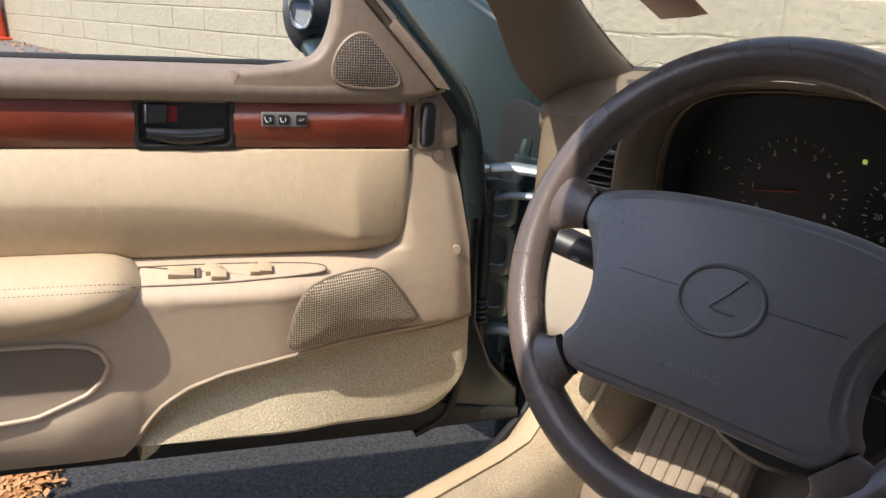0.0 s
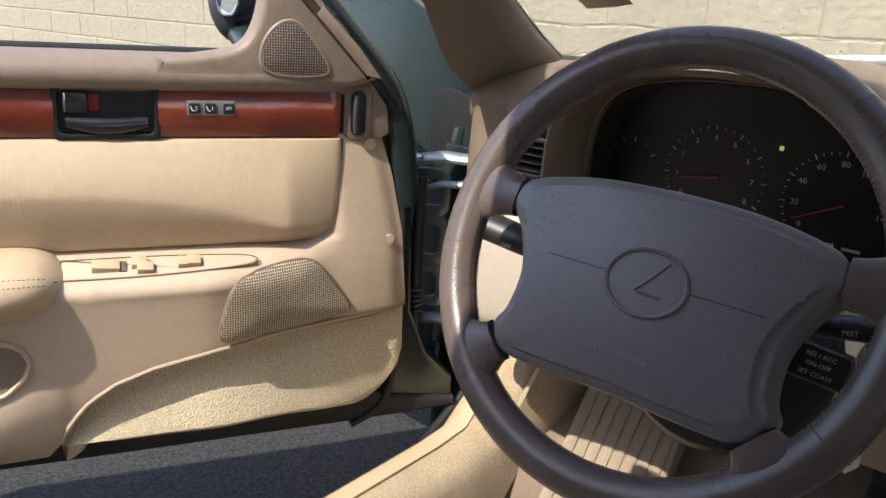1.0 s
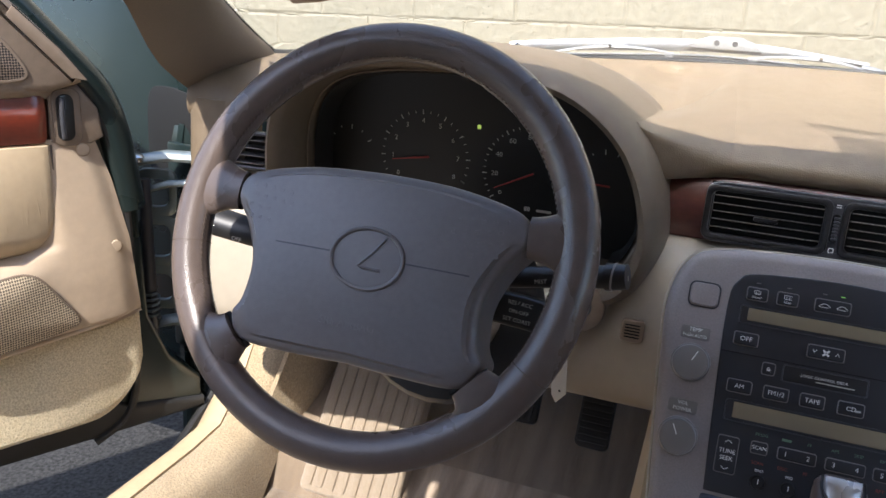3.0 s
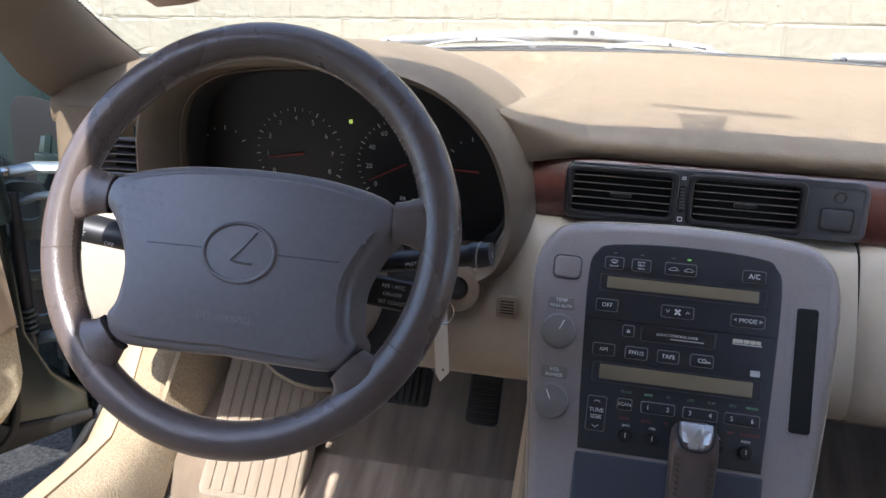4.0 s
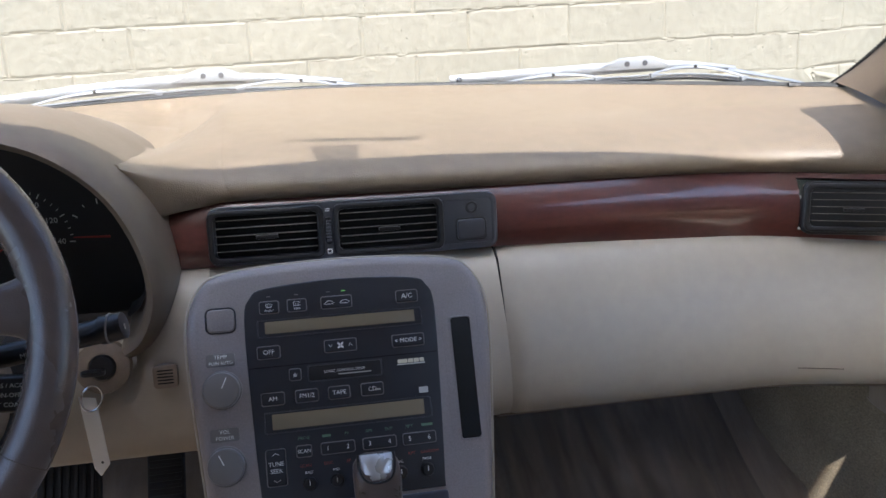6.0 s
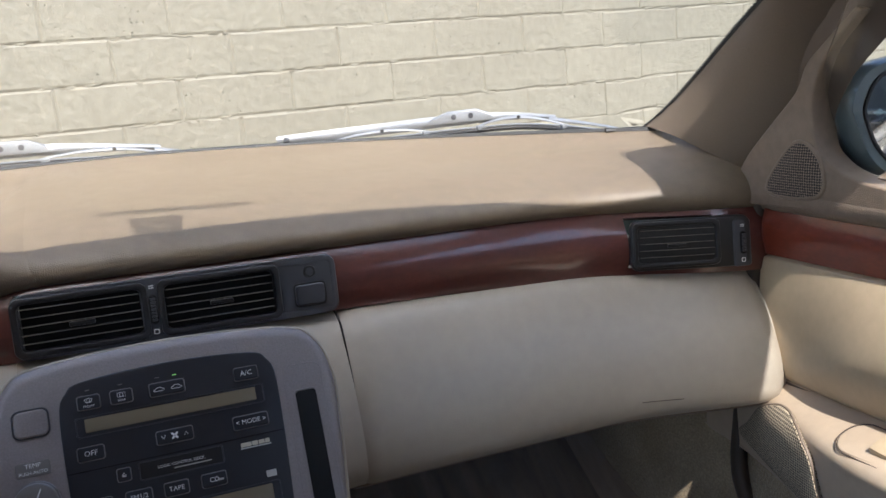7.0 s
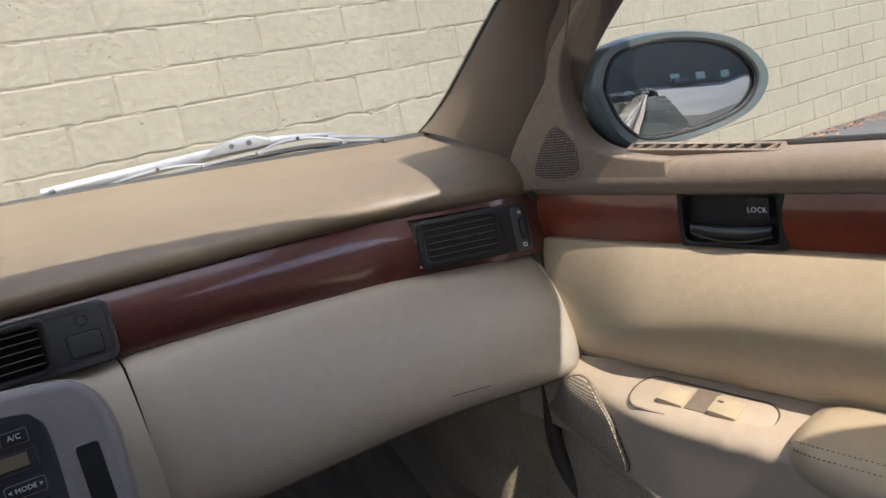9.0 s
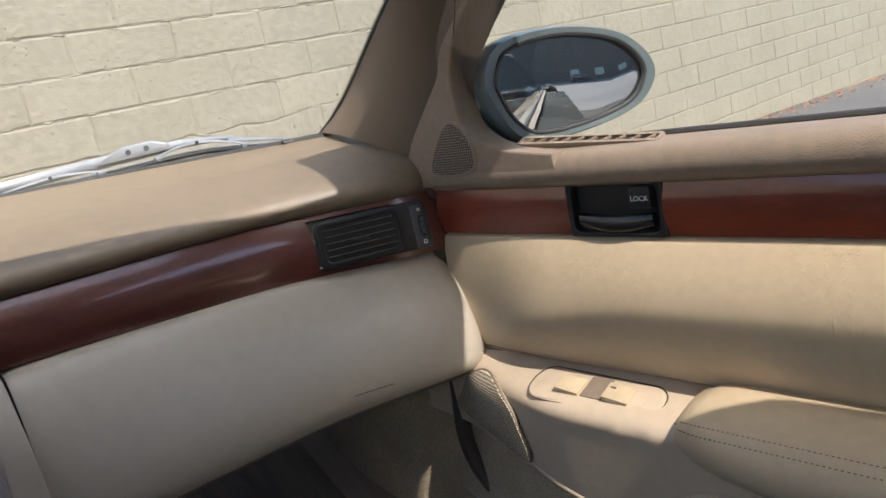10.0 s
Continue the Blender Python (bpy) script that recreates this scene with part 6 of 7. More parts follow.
    # switch panel on the shelf ahead of the armrest
    out = D.n * 0.36 + Vector((0, 0, 0.933))
    inward = D.n * -0.933 + Vector((0, 0, 0.36))
    ps, ln, wd = (0.226, 0.215, 0.033) if driver else (0.258, 0.172, 0.046)
    mm = axes(D(ps, 0.6525, 0.050 * fade(ps)) + out * (0.0035 if driver else 0.0015), D.b if D.b.cross(inward).dot(out) > 0 else -D.b, inward)
    fs = 1 if (mm.to_3x3() @ Vector((1, 0, 0))).dot(D.b) > 0 else -1
    hl, hw = ln / 2, wd / 2
    ol = curve_through([(fs * hl, -hw * 0.75), (fs * hl, hw * 0.85), (fs * hl * 0.9, hw), (0, hw), (-fs * hl * 0.8, hw * 0.7), (-fs * hl, 0.15 * hw), (-fs * hl * 0.85, -hw * 0.45), (0, -hw * 0.95), (fs * hl * 0.85, -hw)], 5)
    if not driver:
        ol = [Vector((p[0], p[1] * (1 - fs * 0.9 * p[0]))) for p in rounded(ln, wd, wd * 0.46, 7)]
    sp = part("switch_panel", slab([tuple(p) for p in ol], 0.014, 0.002, mm), LINING, door, "tan moulded window switch panel")
    part("panel_joint", tube([mm @ Vector((p[0] * 1.012, p[1] * 1.06, -0.001)) for p in ol], 0.0008, 5, closed=True), THREAD, sp)
    if driver:
        for x, w, y in ((0.062, 0.030, 0.0), (0.026, 0.018, 0.003), (0.020, 0.018, -0.006), (-0.022, 0.012, 0.0), (-0.034, 0.016, 0.001)):
            part("switch", block((w, 0.016, 0.009), mm @ pose(fs * x, y, 0.002, 0, -fs * 6, 0), 0.002), BEIGE, sp)
        part("switch_slot", block((0.008, 0.017, 0.003), mm @ pose(fs * 0.044, 0.0, 0.0005), 0.0005), THREAD, sp)
    else:
        for x in (-0.030, 0.034):
            part("switch", block((0.032, 0.023, 0.008), mm @ pose(fs * x, 0.0, 0.0015, 0, fs * 7, 0), 0.0025), BEIGE, sp)
        part("switch_mark", block((0.007, 0.0022, 0.0006), mm @ pose(fs * 0.026, 0.004, 0.0066)), THREAD, sp)
        part("switch_well", block((0.028, 0.030, 0.003), mm @ pose(fs * 0.002, 0.004, -0.0003), 0.001), TAUPE, sp)
    # main speaker
    if driver:
        gr = curve_through([(0.1648, 0.566), (0.1602, 0.604), (0.1475, 0.634), (0.126, 0.644), (0.098, 0.6475), (0.064, 0.649), (0.046, 0.645), (0.033, 0.634), (0.012, 0.604), (-0.003, 0.582), (0.000, 0.572), (0.040, 0.567), (0.085, 0.5655), (0.130, 0.565)], 4)
    else:
        gr = curve_through([(0.166, 0.560), (0.157, 0.600), (0.144, 0.626), (0.115, 0.643), (0.078, 0.648), (0.046, 0.634), (0.018, 0.602), (0.000, 0.582), (0.048, 0.571), (0.113, 0.564)], 4)
    def cover(u, v):
        c = Vector((0.095, 0.600))
        k = u
        p = gr[int(round(v * len(gr))) % len(gr)]
        q = c + (Vector(p) - c) * k
        return q.x, q.y, bulge(q.x, q.y) + 0.007 + 0.006 * (1 - k * k)
    bm = bmesh.new()
    uvl = bm.loops.layers.uv.verify()
    rings = []
    for k in (1.0, 0.985, 0.8, 0.55, 0.28):
        ring = []
        for v in range(len(gr)):
            s, z, n = cover(k, v / len(gr))
            ring.append((bm.verts.new(D(s, z, n - (0.012 if k == 1.0 else 0))), (s, z)))
        rings.append(ring)
    def quad(items):
        f = face(bm, [i[0] for i in items])
        if f:
            for l, i in zip(f.loops, items):
                l[uvl].uv = i[1]
    mct = len(gr)
    for A, B in zip(rings, rings[1:]):
        for i in range(mct):
            quad((A[i], A[(i + 1) % mct], B[(i + 1) % mct], B[i]))
    quad(rings[-1])
    bmesh.ops.recalc_face_normals(bm, faces=bm.faces)
    part("speaker_mesh", bm, GRILLE, door, "large perforated speaker cover")
    part("speaker_rim", tube([D(p[0], p[1], bulge(p[0], p[1]) + 0.004) for p in gr], 0.0018, 6, closed=True), TAUPE, door)
    # map pocket
    hi = lambda s: along(((0.372, 0.562), (0.378, 0.576), (0.39, 0.584), (0.42, 0.589), (0.60, 0.590), (0.90, 0.590), (0.93, 0.57)), s)
    lo = lambda s: along(((0.372, 0.556), (0.378, 0.541), (0.395, 0.524), (0.45, 0.505), (0.60, 0.492), (0.90, 0.492), (0.93, 0.55)), s)
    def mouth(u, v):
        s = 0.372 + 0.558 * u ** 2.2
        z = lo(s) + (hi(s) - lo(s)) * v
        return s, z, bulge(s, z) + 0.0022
    # brown sheet set just proud of the lining as the pocket's mouth
    part("map_pocket", D.sheet(mouth, 40, 10, 0.002), material("pocket_brown", (0.20, 0.15, 0.11), 0.6, colour2=(0.18, 0.135, 0.095), scale=20), door, "brown map pocket opening")
    ring = [mouth(k / 40, 1.0) for k in range(41)] + [mouth(1 - k / 40, 0.0) for k in range(41)]
    part("pocket_rim", tube([D(s, z, n + 0.001) for s, z, n in ring], 0.0028, 8, closed=True), LINING, door)
    for s, z in ((-0.034, 0.7855), (-0.0635, 0.6575)):
        cap = D.place(s, z, bulge(s, z) - 0.001)
        part("screw_cap", lathe(((0.0078, -0.002), (0.0078, 0.0012), (0.0068, 0.0022), (0.0, 0.0024)), cap, 18), LINING, door)
        part("cap_joint", tube([cap @ Vector((0.0085 * math.cos(0.349 * k), 0.0085 * math.sin(0.349 * k), 0.0008)) for k in range(18)], 0.0005, 5, closed=True), THREADB, door)
    if driver:
        lp = D.place(-0.016, 0.826, 0.006)
        pl = part("pull_recess", slab(rounded(0.020, 0.056, 0.009, 5), 0.004, 0.001, lp), BLACK, door, "black mirror switch recess")
        part("pull", tube([lp @ Vector((-0.004, 0.024, 0.003)), lp @ Vector((-0.006, 0.0, 0.007)), lp @ Vector((-0.004, -0.024, 0.003))], 0.003, 8), SLATE, pl)
        part("pull_plate", slab(rounded(0.034, 0.070, 0.012, 5), 0.006, 0.002, lp @ pose(0.002, 0, -0.0015)), TAUPE, door)
        mp = D.place(0.164, 0.832, 0.0125)
        mem = part("memory_panel", slab(rounded(0.054, 0.0175, 0.002, 3), 0.004, 0.001, mp), KNOB, door, "seat memory buttons")
        for k, w in enumerate(("2", "1", "SET")):
            x = -0.0185 + 0.0178 * k + (0.003 if k == 2 else 0)
            bt = part("memory_button", slab(rounded(0.0125, 0.0118, 0.0015, 3), 0.002, 0.0006, mp @ pose(x, 0, 0.0014)), BLACK, mem)
            lettering("legend", w, 0.0045 if k == 2 else 0.0055, mp @ pose(x + (0 if k == 2 else 0.002), 0, 0.0016), LETTER, bt)
            if k < 2:
                part("seat_symbol", tube([mp @ Vector((x - 0.0045, 0.003, 0.0016)), mp @ Vector((x - 0.003, -0.0025, 0.0016)), mp @ Vector((x, -0.0028, 0.0016))], 0.0005, 4), LETTER, bt)
    else:
        # slotted demister outlet on the sill
        q = axes(D(0.243, 0.8975, -0.016), (D(0.33, 0.893, -0.014) - D(0.15, 0.902, -0.014)), -D.n * 0.93 + Vector((0, 0, 0.36)))
        dv = part("demister_slot", frame_slab(rounded(0.190, 0.017, 0.004, 4), rounded(0.180, 0.009, 0.002, 4), 0.006, 0.001, q), TAUPE, door, "slotted side window demister")
        part("demister_well", slab(rounded(0.182, 0.010, 0.002, 3), 0.001, 0, q @ pose(0, 0, -0.003)), GAP, dv)
        for k in range(10):
            part("demister_rib", block((0.0016, 0.012, 0.004), q @ pose(-0.080 + 0.018 * k, 0, -0.002, 0, 0, -35), 0.0003), TAUPE, dv)
    return door


left_door = car_door(LEFT, "open driver's door, beige lining with wood band", True)
car_door(RIGHT, "closed passenger door, beige lining with wood band", False)
# passenger window glass
bm = sheet(lambda u, v: (0.742 - 0.13 * v - 0.02 * v * v, -0.02 - 1.05 * u - 0.28 * (1 - u) * v, 0.89 + 0.33 * v), 16, 8, 0.004)
pane = setting("window_2", bm, GLASS, "closed clear passenger side window", "window")
pane.visible_shadow = False


# ---- outside mirrors ----
def side_mirror(centre, right, up, w, h, label, sgn):
    mir = thing("door_mirror", label, "mirror", centre, group="door mirrors")
    m = axes(centre, right, up)
    prof = curve_through([(-w * 0.50, h * 0.14), (-w * 0.40, h * 0.42), (-w * 0.05, h * 0.5), (w * 0.32, h * 0.36), (w * 0.5, h * 0.02), (w * 0.40, -h * 0.30), (w * 0.10, -h * 0.46), (-w * 0.25, -h * 0.5), (-w * 0.40, -h * 0.34), (-w * 0.48, -h * 0.08)], 6)
    ol = [(sgn * p.x, p.y) for p in prof]
    mid = Vector((0, 0))
    rings = []
    bm = bmesh.new()
    for k, z in ((0.82, -0.004), (0.87, 0.002), (0.96, 0.003), (1.0, -0.004), (1.02, -0.02), (0.98, -0.05), (0.80, -0.085), (0.45, -0.108), (0.12, -0.115)):
        rings.append([bm.verts.new(m @ Vector((p[0] * k, p[1] * k, z))) for p in ol])
    for A, B in zip(rings, rings[1:]):
        for i in range(len(ol)):
            face(bm, (A[i], A[(i + 1) % len(ol)], B[(i + 1) % len(ol)], B[i]))
    face(bm, rings[-1])
    bmesh.ops.recalc_face_normals(bm, faces=bm.faces)
    part("housing", bm, SILVERG, mir, "grey-green painted mirror housing")
    part("gasket", tube([m @ Vector((p[0] * 0.84, p[1] * 0.84, 0.001)) for p in ol], 0.0025, 6, closed=True), RUBBER, mir)
    part("mirror_glass", slab([(p[0] * 0.84, p[1] * 0.84) for p in ol], 0.003, 0.0005, m @ pose(0, 0, -0.003)), MIRROR, mir, "oval mirror glass")
    foot = m @ Vector((-sgn * w * 0.40, -h * 0.40, -0.05))
    return mir, m, foot


rm, mm, foot = side_mirror((0.818, -0.192, 0.962), (0.92, -0.38, -0.03), (0.03, -0.016, 1), 0.236, 0.132, "grey-green oval door mirror outside the passenger window", 1)
part("foot", tube([foot + Vector((0.03, 0.02, 0.015)), foot + Vector((0.0, 0.03, -0.012)), foot + Vector((-0.015, 0.05, -0.04))], lambda t: 0.040 - 0.012 * t, 16), SILVERG, rm)
lm = thing("door_mirror", "dark oval door mirror with bright-rimmed glass outside the driver's window", "mirror", LEFT(0.10, 0.92, -0.2), group="door mirrors")
ml = axes(LEFT(0.100, 0.950, -0.20), -LEFT.b, (0, 0, 1))
part("housing", lathe(((0.0, 0.034), (0.014, 0.033), (0.028, 0.028), (0.038, 0.018), (0.043, 0.0), (0.038, -0.03), (0.02, -0.05), (0.0, -0.055)), ml @ Matrix.Diagonal((1.0, 1.45, 1, 1)), 28), SLATE, lm, "dark grey mirror housing")
mg = ml @ pose(-0.016, 0.004, 0.033, 0, -52, 0)
part("mirror_rim", tube([mg @ Vector((0.021 * math.cos(k * math.tau / 30), 0.026 * math.sin(k * math.tau / 30), 0.008)) for k in range(30)], 0.0022, 8, closed=True), CHROME, lm)
part("mirror_barrel", lathe(((0.021, 0.008), (0.022, 0.002), (0.023, -0.02)), mg @ Matrix.Diagonal((1, 1.24, 1, 1)), 26), SLATE, lm)
part("mirror_glass", lathe(((0.0205, 0.006), (0.0, 0.0065)), mg @ Matrix.Diagonal((1, 1.24, 1, 1)), 26), MIRROR, lm)
part("foot", tube([LEFT(0.10, 0.91, -0.20), LEFT(0.09, 0.885, -0.13), LEFT(0.08, 0.87, -0.06)], 0.022, 12), GREEN, lm)

# ---- gear lever, hand brake, pedals ----
gear = thing("gear_lever", "leather-covered automatic gear lever with a steel-rimmed knob", "gear lever", (0.016, -0.2, 0.5))
G0, G1 = Vector((0.020, -0.205, 0.50)), Vector((0.016, -0.20, 0.678))
bm = bmesh.new()
rows_ = []
for k, (t, w, d) in enumerate(((0, 0.034, 0.028), (0.3, 0.036, 0.030), (0.7, 0.0385, 0.032), (0.93, 0.040, 0.033), (0.985, 0.039, 0.032), (1.01, 0.035, 0.028), (1.02, 0.029, 0.022))):
    c = G0.lerp(G1, t)
    rows_.append([bm.verts.new(c + Vector((p[0], p[1], 0.006 * (p[1] / d) if t > 0.9 else 0))) for p in rounded(w, d, 0.011, 5)])
for A, B in zip(rows_, rows_[1:]):
    for i in range(len(A)):
        face(bm, (A[i], A[(i + 1) % len(A)], B[(i + 1) % len(A)], B[i]))
face(bm, rows_[-1])
part("grip", bm, WHEEL, gear, "brown stitched leather grip")
CAPM = material("satin_silver", (0.50, 0.47, 0.43), 0.28, 0.5, rough_var=0.05, colour2=(0.44, 0.41, 0.38))
cap_at = Matrix.Translation(G1 + Vector((0, -0.0085, 0.0035))) @ pose(0, 0, 0, 42)
part("knob_cap", slab([(-0.0135, 0.012), (0.0135, 0.012), (0.0138, 0.002), (0.011, -0.0075), (0.0055, -0.0115), (-0.0055, -0.0115), (-0.011, -0.0075), (-0.0138, 0.002)], 0.012, 0.003, cap_at, dome=0.0022), CAPM, gear, "satin silver release cap")
part("cap_groove", tube(curve_through([cap_at @ Vector(q) for q in ((-0.0150, 0.012, -0.002), (-0.0152, 0.001, -0.0015), (-0.0120, -0.0088, -0.001), (-0.0055, -0.0130, -0.001), (0.0055, -0.0130, -0.001), (0.0120, -0.0088, -0.001), (0.0152, 0.001, -0.0015), (0.0150, 0.012, -0.002))], 4, closed=False), 0.0011, 6), BLACK, gear)
bm = bmesh.new()
for k in range(26):
    t = 0.1 + 0.85 * k / 26
    for sx in (-0.0135, 0.0135):
        p = G0.lerp(G1, t) + Vector((sx, -0.0158 - 0.0008 * t, 0))
        tube([p + Vector((-0.0015, 0, 0.0012)), p + Vector((0.0015, 0, -0.0012))], 0.0007, 4, bm=bm)
        tube([p + Vector((0.0030 * (1 if sx > 0 else -1), 0.0014, 0.002)), p + Vector((0.0030 * (1 if sx > 0 else -1), 0.0014, -0.002))], 0.0006, 4, bm=bm)
st_ = part("grip_stitching", bm, THREAD, gear)
st_["kind"] = "stuff"
brake = thing("hand_brake", "taupe hand brake lever with a round button end", "hand brake", (-0.11, -0.5, 0.5))
part("lever", tube([(-0.105, -0.78, 0.545), (-0.108, -0.55, 0.595), (-0.111, -0.35, 0.645)], 0.015, 16), STACK, brake)
part("button", lathe(((0.0115, -0.02), (0.0118, 0.006), (0.010, 0.011), (0.0, 0.0125)), axes((-0.1115, -0.325, 0.6515), (1, 0, 0), (0, -0.24, 0.97)) @ pose(0, 0, 0, 180, 0, 0), 20), SLATE, brake)


def pedal(name, label, c, w, h, ribs, across):
    p = thing(name, label, "pedal", c)
    m = axes(c, (1, 0, 0), (0, 0.55, 0.83))
    part("pad", slab(rounded(w, h, 0.008, 4), 0.012, 0.003, m), RUBBER, p)
    for k in range(ribs):
        o = (k + 0.5) / ribs - 0.5
        part("rib", block((w * 0.86, 0.004, 0.004) if across else (0.004, h * 0.86, 0.004), m @ (pose(0, o * h * 0.88, 0.001) if across else pose(o * w * 0.9, 0, 0.001)), 0.001), RUBBER, p)
    part("arm", tube([m @ Vector((0, h * 0.3, -0.012)), m @ Vector((0, h * 0.5 + 0.05, -0.03)), m @ Vector((0, h * 0.5 + 0.13, -0.02))], 0.006, 8), BLACK, p)


pedal("brake_pedal", "black ribbed rubber brake pedal", (-0.325, 0.13, 0.512), 0.072, 0.055, 7, False)
pedal("accelerator_pedal", "long black ribbed accelerator pedal", (-0.215, 0.14, 0.505), 0.044, 0.078, 8, True)
# footrest and worn mat
RESTM = carpet("footrest_pile", (0.36, 0.285, 0.20), (0.29, 0.225, 0.155), 600, blotch=12.0, stretch=(6, 1, 1))
rest = thing("footrest", "ribbed tan carpeted footrest by the clutch side", "footrest", (-0.55, 0.2, 0.4))
mr = axes((-0.545, 0.165, 0.425), (1, 0, 0), (0, 0.62, 0.78))
part("pad", slab(rounded(0.155, 0.28, 0.012, 4), 0.03, 0.006, mr), RESTM, rest)
for k in range(8):
    part("rib", block((0.012, 0.26, 0.005), mr @ pose(-0.063 + 0.018 * k, 0, 0.0005), 0.002), RESTM, rest)


def mat_pt(u, v):
    x = -0.47 + 0.32 * u
    y = -0.55 + 0.72 * v
    return Vector((x, y, floor_point((x + 0.70) / 1.4, (y + 2.05) / 2.55).z + 0.012 + 0.002 * math.sin(9 * x + 13 * y)))


fm = thing("floor_mat", "worn brown carpet mat on the driver's floor", "floor mat", (-0.31, 0, 0.31))
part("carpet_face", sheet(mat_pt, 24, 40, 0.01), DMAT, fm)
fm2 = thing("floor_mat", "worn brown carpet mat on the passenger's floor", "floor mat", (0.4, 0, 0.31))
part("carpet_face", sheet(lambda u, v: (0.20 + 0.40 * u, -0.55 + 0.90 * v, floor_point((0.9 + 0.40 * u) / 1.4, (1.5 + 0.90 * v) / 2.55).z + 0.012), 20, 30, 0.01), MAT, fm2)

# ---- unseen half-clear plates, added to cast the faint shadow on the dashboard ----
SD = -SUN_FROM.normalized()


def above(p, z):
    """The place at height z that shades p."""
    k = (z - p.z) / -SD.z
    return p - SD * k


HALF_CLEAR = bpy.data.materials.new("half_clear_caster")
HALF_CLEAR.use_nodes = True
_n, _l = HALF_CLEAR.node_tree.nodes, HALF_CLEAR.node_tree.links.new
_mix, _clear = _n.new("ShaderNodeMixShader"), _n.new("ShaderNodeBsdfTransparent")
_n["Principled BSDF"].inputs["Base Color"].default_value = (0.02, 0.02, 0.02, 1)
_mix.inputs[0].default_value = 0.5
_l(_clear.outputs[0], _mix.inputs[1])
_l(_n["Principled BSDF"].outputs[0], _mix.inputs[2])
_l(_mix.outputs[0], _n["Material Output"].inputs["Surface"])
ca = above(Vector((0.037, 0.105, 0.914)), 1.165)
shade = thing("shadow_caster", "unseen half-clear plates added to cast the faint shadow on the dashboard", "shade print", ca)
part("bar", slab(rounded(0.152, 0.012, 0.002, 2), 0.001, 0, Matrix.Translation(ca) @ pose(0, 0, 0, 42, 0, -6)), HALF_CLEAR, shade)
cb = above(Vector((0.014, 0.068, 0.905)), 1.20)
part("patch", slab([(-0.028, 0.024), (0.028, 0.024), (0.020, -0.026), (-0.020, -0.026)], 0.001, 0, Matrix.Translation(cb) @ pose(0, 0, 0, 5)), HALF_CLEAR, shade)

# ---- wipers ----
def wiper(pts, pivot, label):
    """A parked wiper: pressed arm, hinge bracket, two spring bridges and the rubber blade under them."""
    w = thing("wiper", label, "wiper", pivot, group="wipers")
    arm = curve_through([Vector(p) for p in pts], 10, closed=False)
    n = len(arm) - 1

    def at(t):
        f = min(max(t, 0.0), 1.0) * n
        i = min(int(f), n - 1)
        return arm[i].lerp(arm[i + 1], f - i)

    def pressed(u, v):
        t = 0.02 + 0.80 * u
        h = 0.0066 + 0.0024 * math.sin(math.pi * min(u * 1.2, 1.0)) - 0.0026 * step(0.75, 1.0, u)
        return at(t) + Vector((0, -0.003 * math.sin(math.pi * v), (v - 0.35) * 2 * h))
    part("arm", sheet(pressed, 40, 6, 0.003), ALU, w, "bright pressed metal arm")
    part("blade_tip", tube([at(0.80 + 0.20 * k / 8) + Vector((0, -0.006, -0.002 - 0.004 * k / 8)) for k in range(9)], lambda t: 0.0042 - 0.0026 * t, 8, flat=0.6), ALU, w)
    part("blade", tube([at(0.10 + 0.88 * k / 40) + Vector((0, -0.014, -0.0155)) for k in range(41)], 0.0034, 8), RUBBER, w, "black rubber blade")
    part("blade_strip", tube([at(0.12 + 0.84 * k / 40) + Vector((0, -0.014, -0.0108)) for k in range(41)], 0.0016, 6), ALU, w)
    for c in (0.27, 0.70):
        bow = [at(c + 0.14 * (k / 6 - 1)) + Vector((0, -0.012, -0.0100 + 0.010 * (1 - (k / 6 - 1) ** 2))) for k in range(13)]
        br = part("bridge", tube(bow, lambda t: 0.0034 - 0.0018 * abs(2 * t - 1), 8, flat=0.6), ALU, w)
        part("bridge_rivet", lathe(((0.0028, 0.0), (0.0026, 0.0012), (0.0, 0.0014)), axes(at(c) + Vector((0, -0.0165, 0.0005)), (1, 0, 0), (0, 0, 1)), 10), RUBBER, br)
        for e in (-0.13, 0.13):
            part("claw", block((0.012, 0.008, 0.007), Matrix.Translation(at(c + e) + Vector((0, -0.0135, -0.0115))), 0.0015), ALU, br)
    q, d = at(0.5), (at(0.56) - at(0.44)).normalized()
    mh = axes(q + Vector((0, -0.006, 0.004)), d, (0, 0, 1))
    hb = part("hinge", slab([(-0.052, -0.006), (-0.034, 0.006), (-0.014, 0.0135), (0.030, 0.0135), (0.052, 0.005), (0.060, -0.007)], 0.012, 0.0025, mh), ALU, w, "bright hinge bracket with two holes")
    for dx in (-0.004, 0.022):
        part("hole", lathe(((0.0042, 0.0), (0.0040, 0.0008), (0.0, 0.0008)), mh @ pose(dx, 0.004, 0.0002), 14), SLATE, hb)
    part("pivot_bolt", lathe(((0.0050, 0.0), (0.0045, 0.002), (0.0, 0.0025)), axes(at(0.05) + Vector((0, -0.0055, 0.002)), (1, 0, 0), (0, 0, 1)), 12), CHROME, w)


wiper([(-0.47, 0.455, 0.945), (-0.32, 0.478, 0.958), (-0.15, 0.49, 0.968), (0.02, 0.49, 0.963), (0.115, 0.485, 0.953)], (-0.15, 0.49, 0.96), "bright metal wiper arm parked on the driver's side")
wiper([(0.215, 0.47, 0.955), (0.36, 0.42, 0.962), (0.475, 0.36, 0.970), (0.57, 0.30, 0.972), (0.665, 0.20, 0.955)], (0.5, 0.35, 0.96), "bright metal wiper arm parked on the passenger's side")

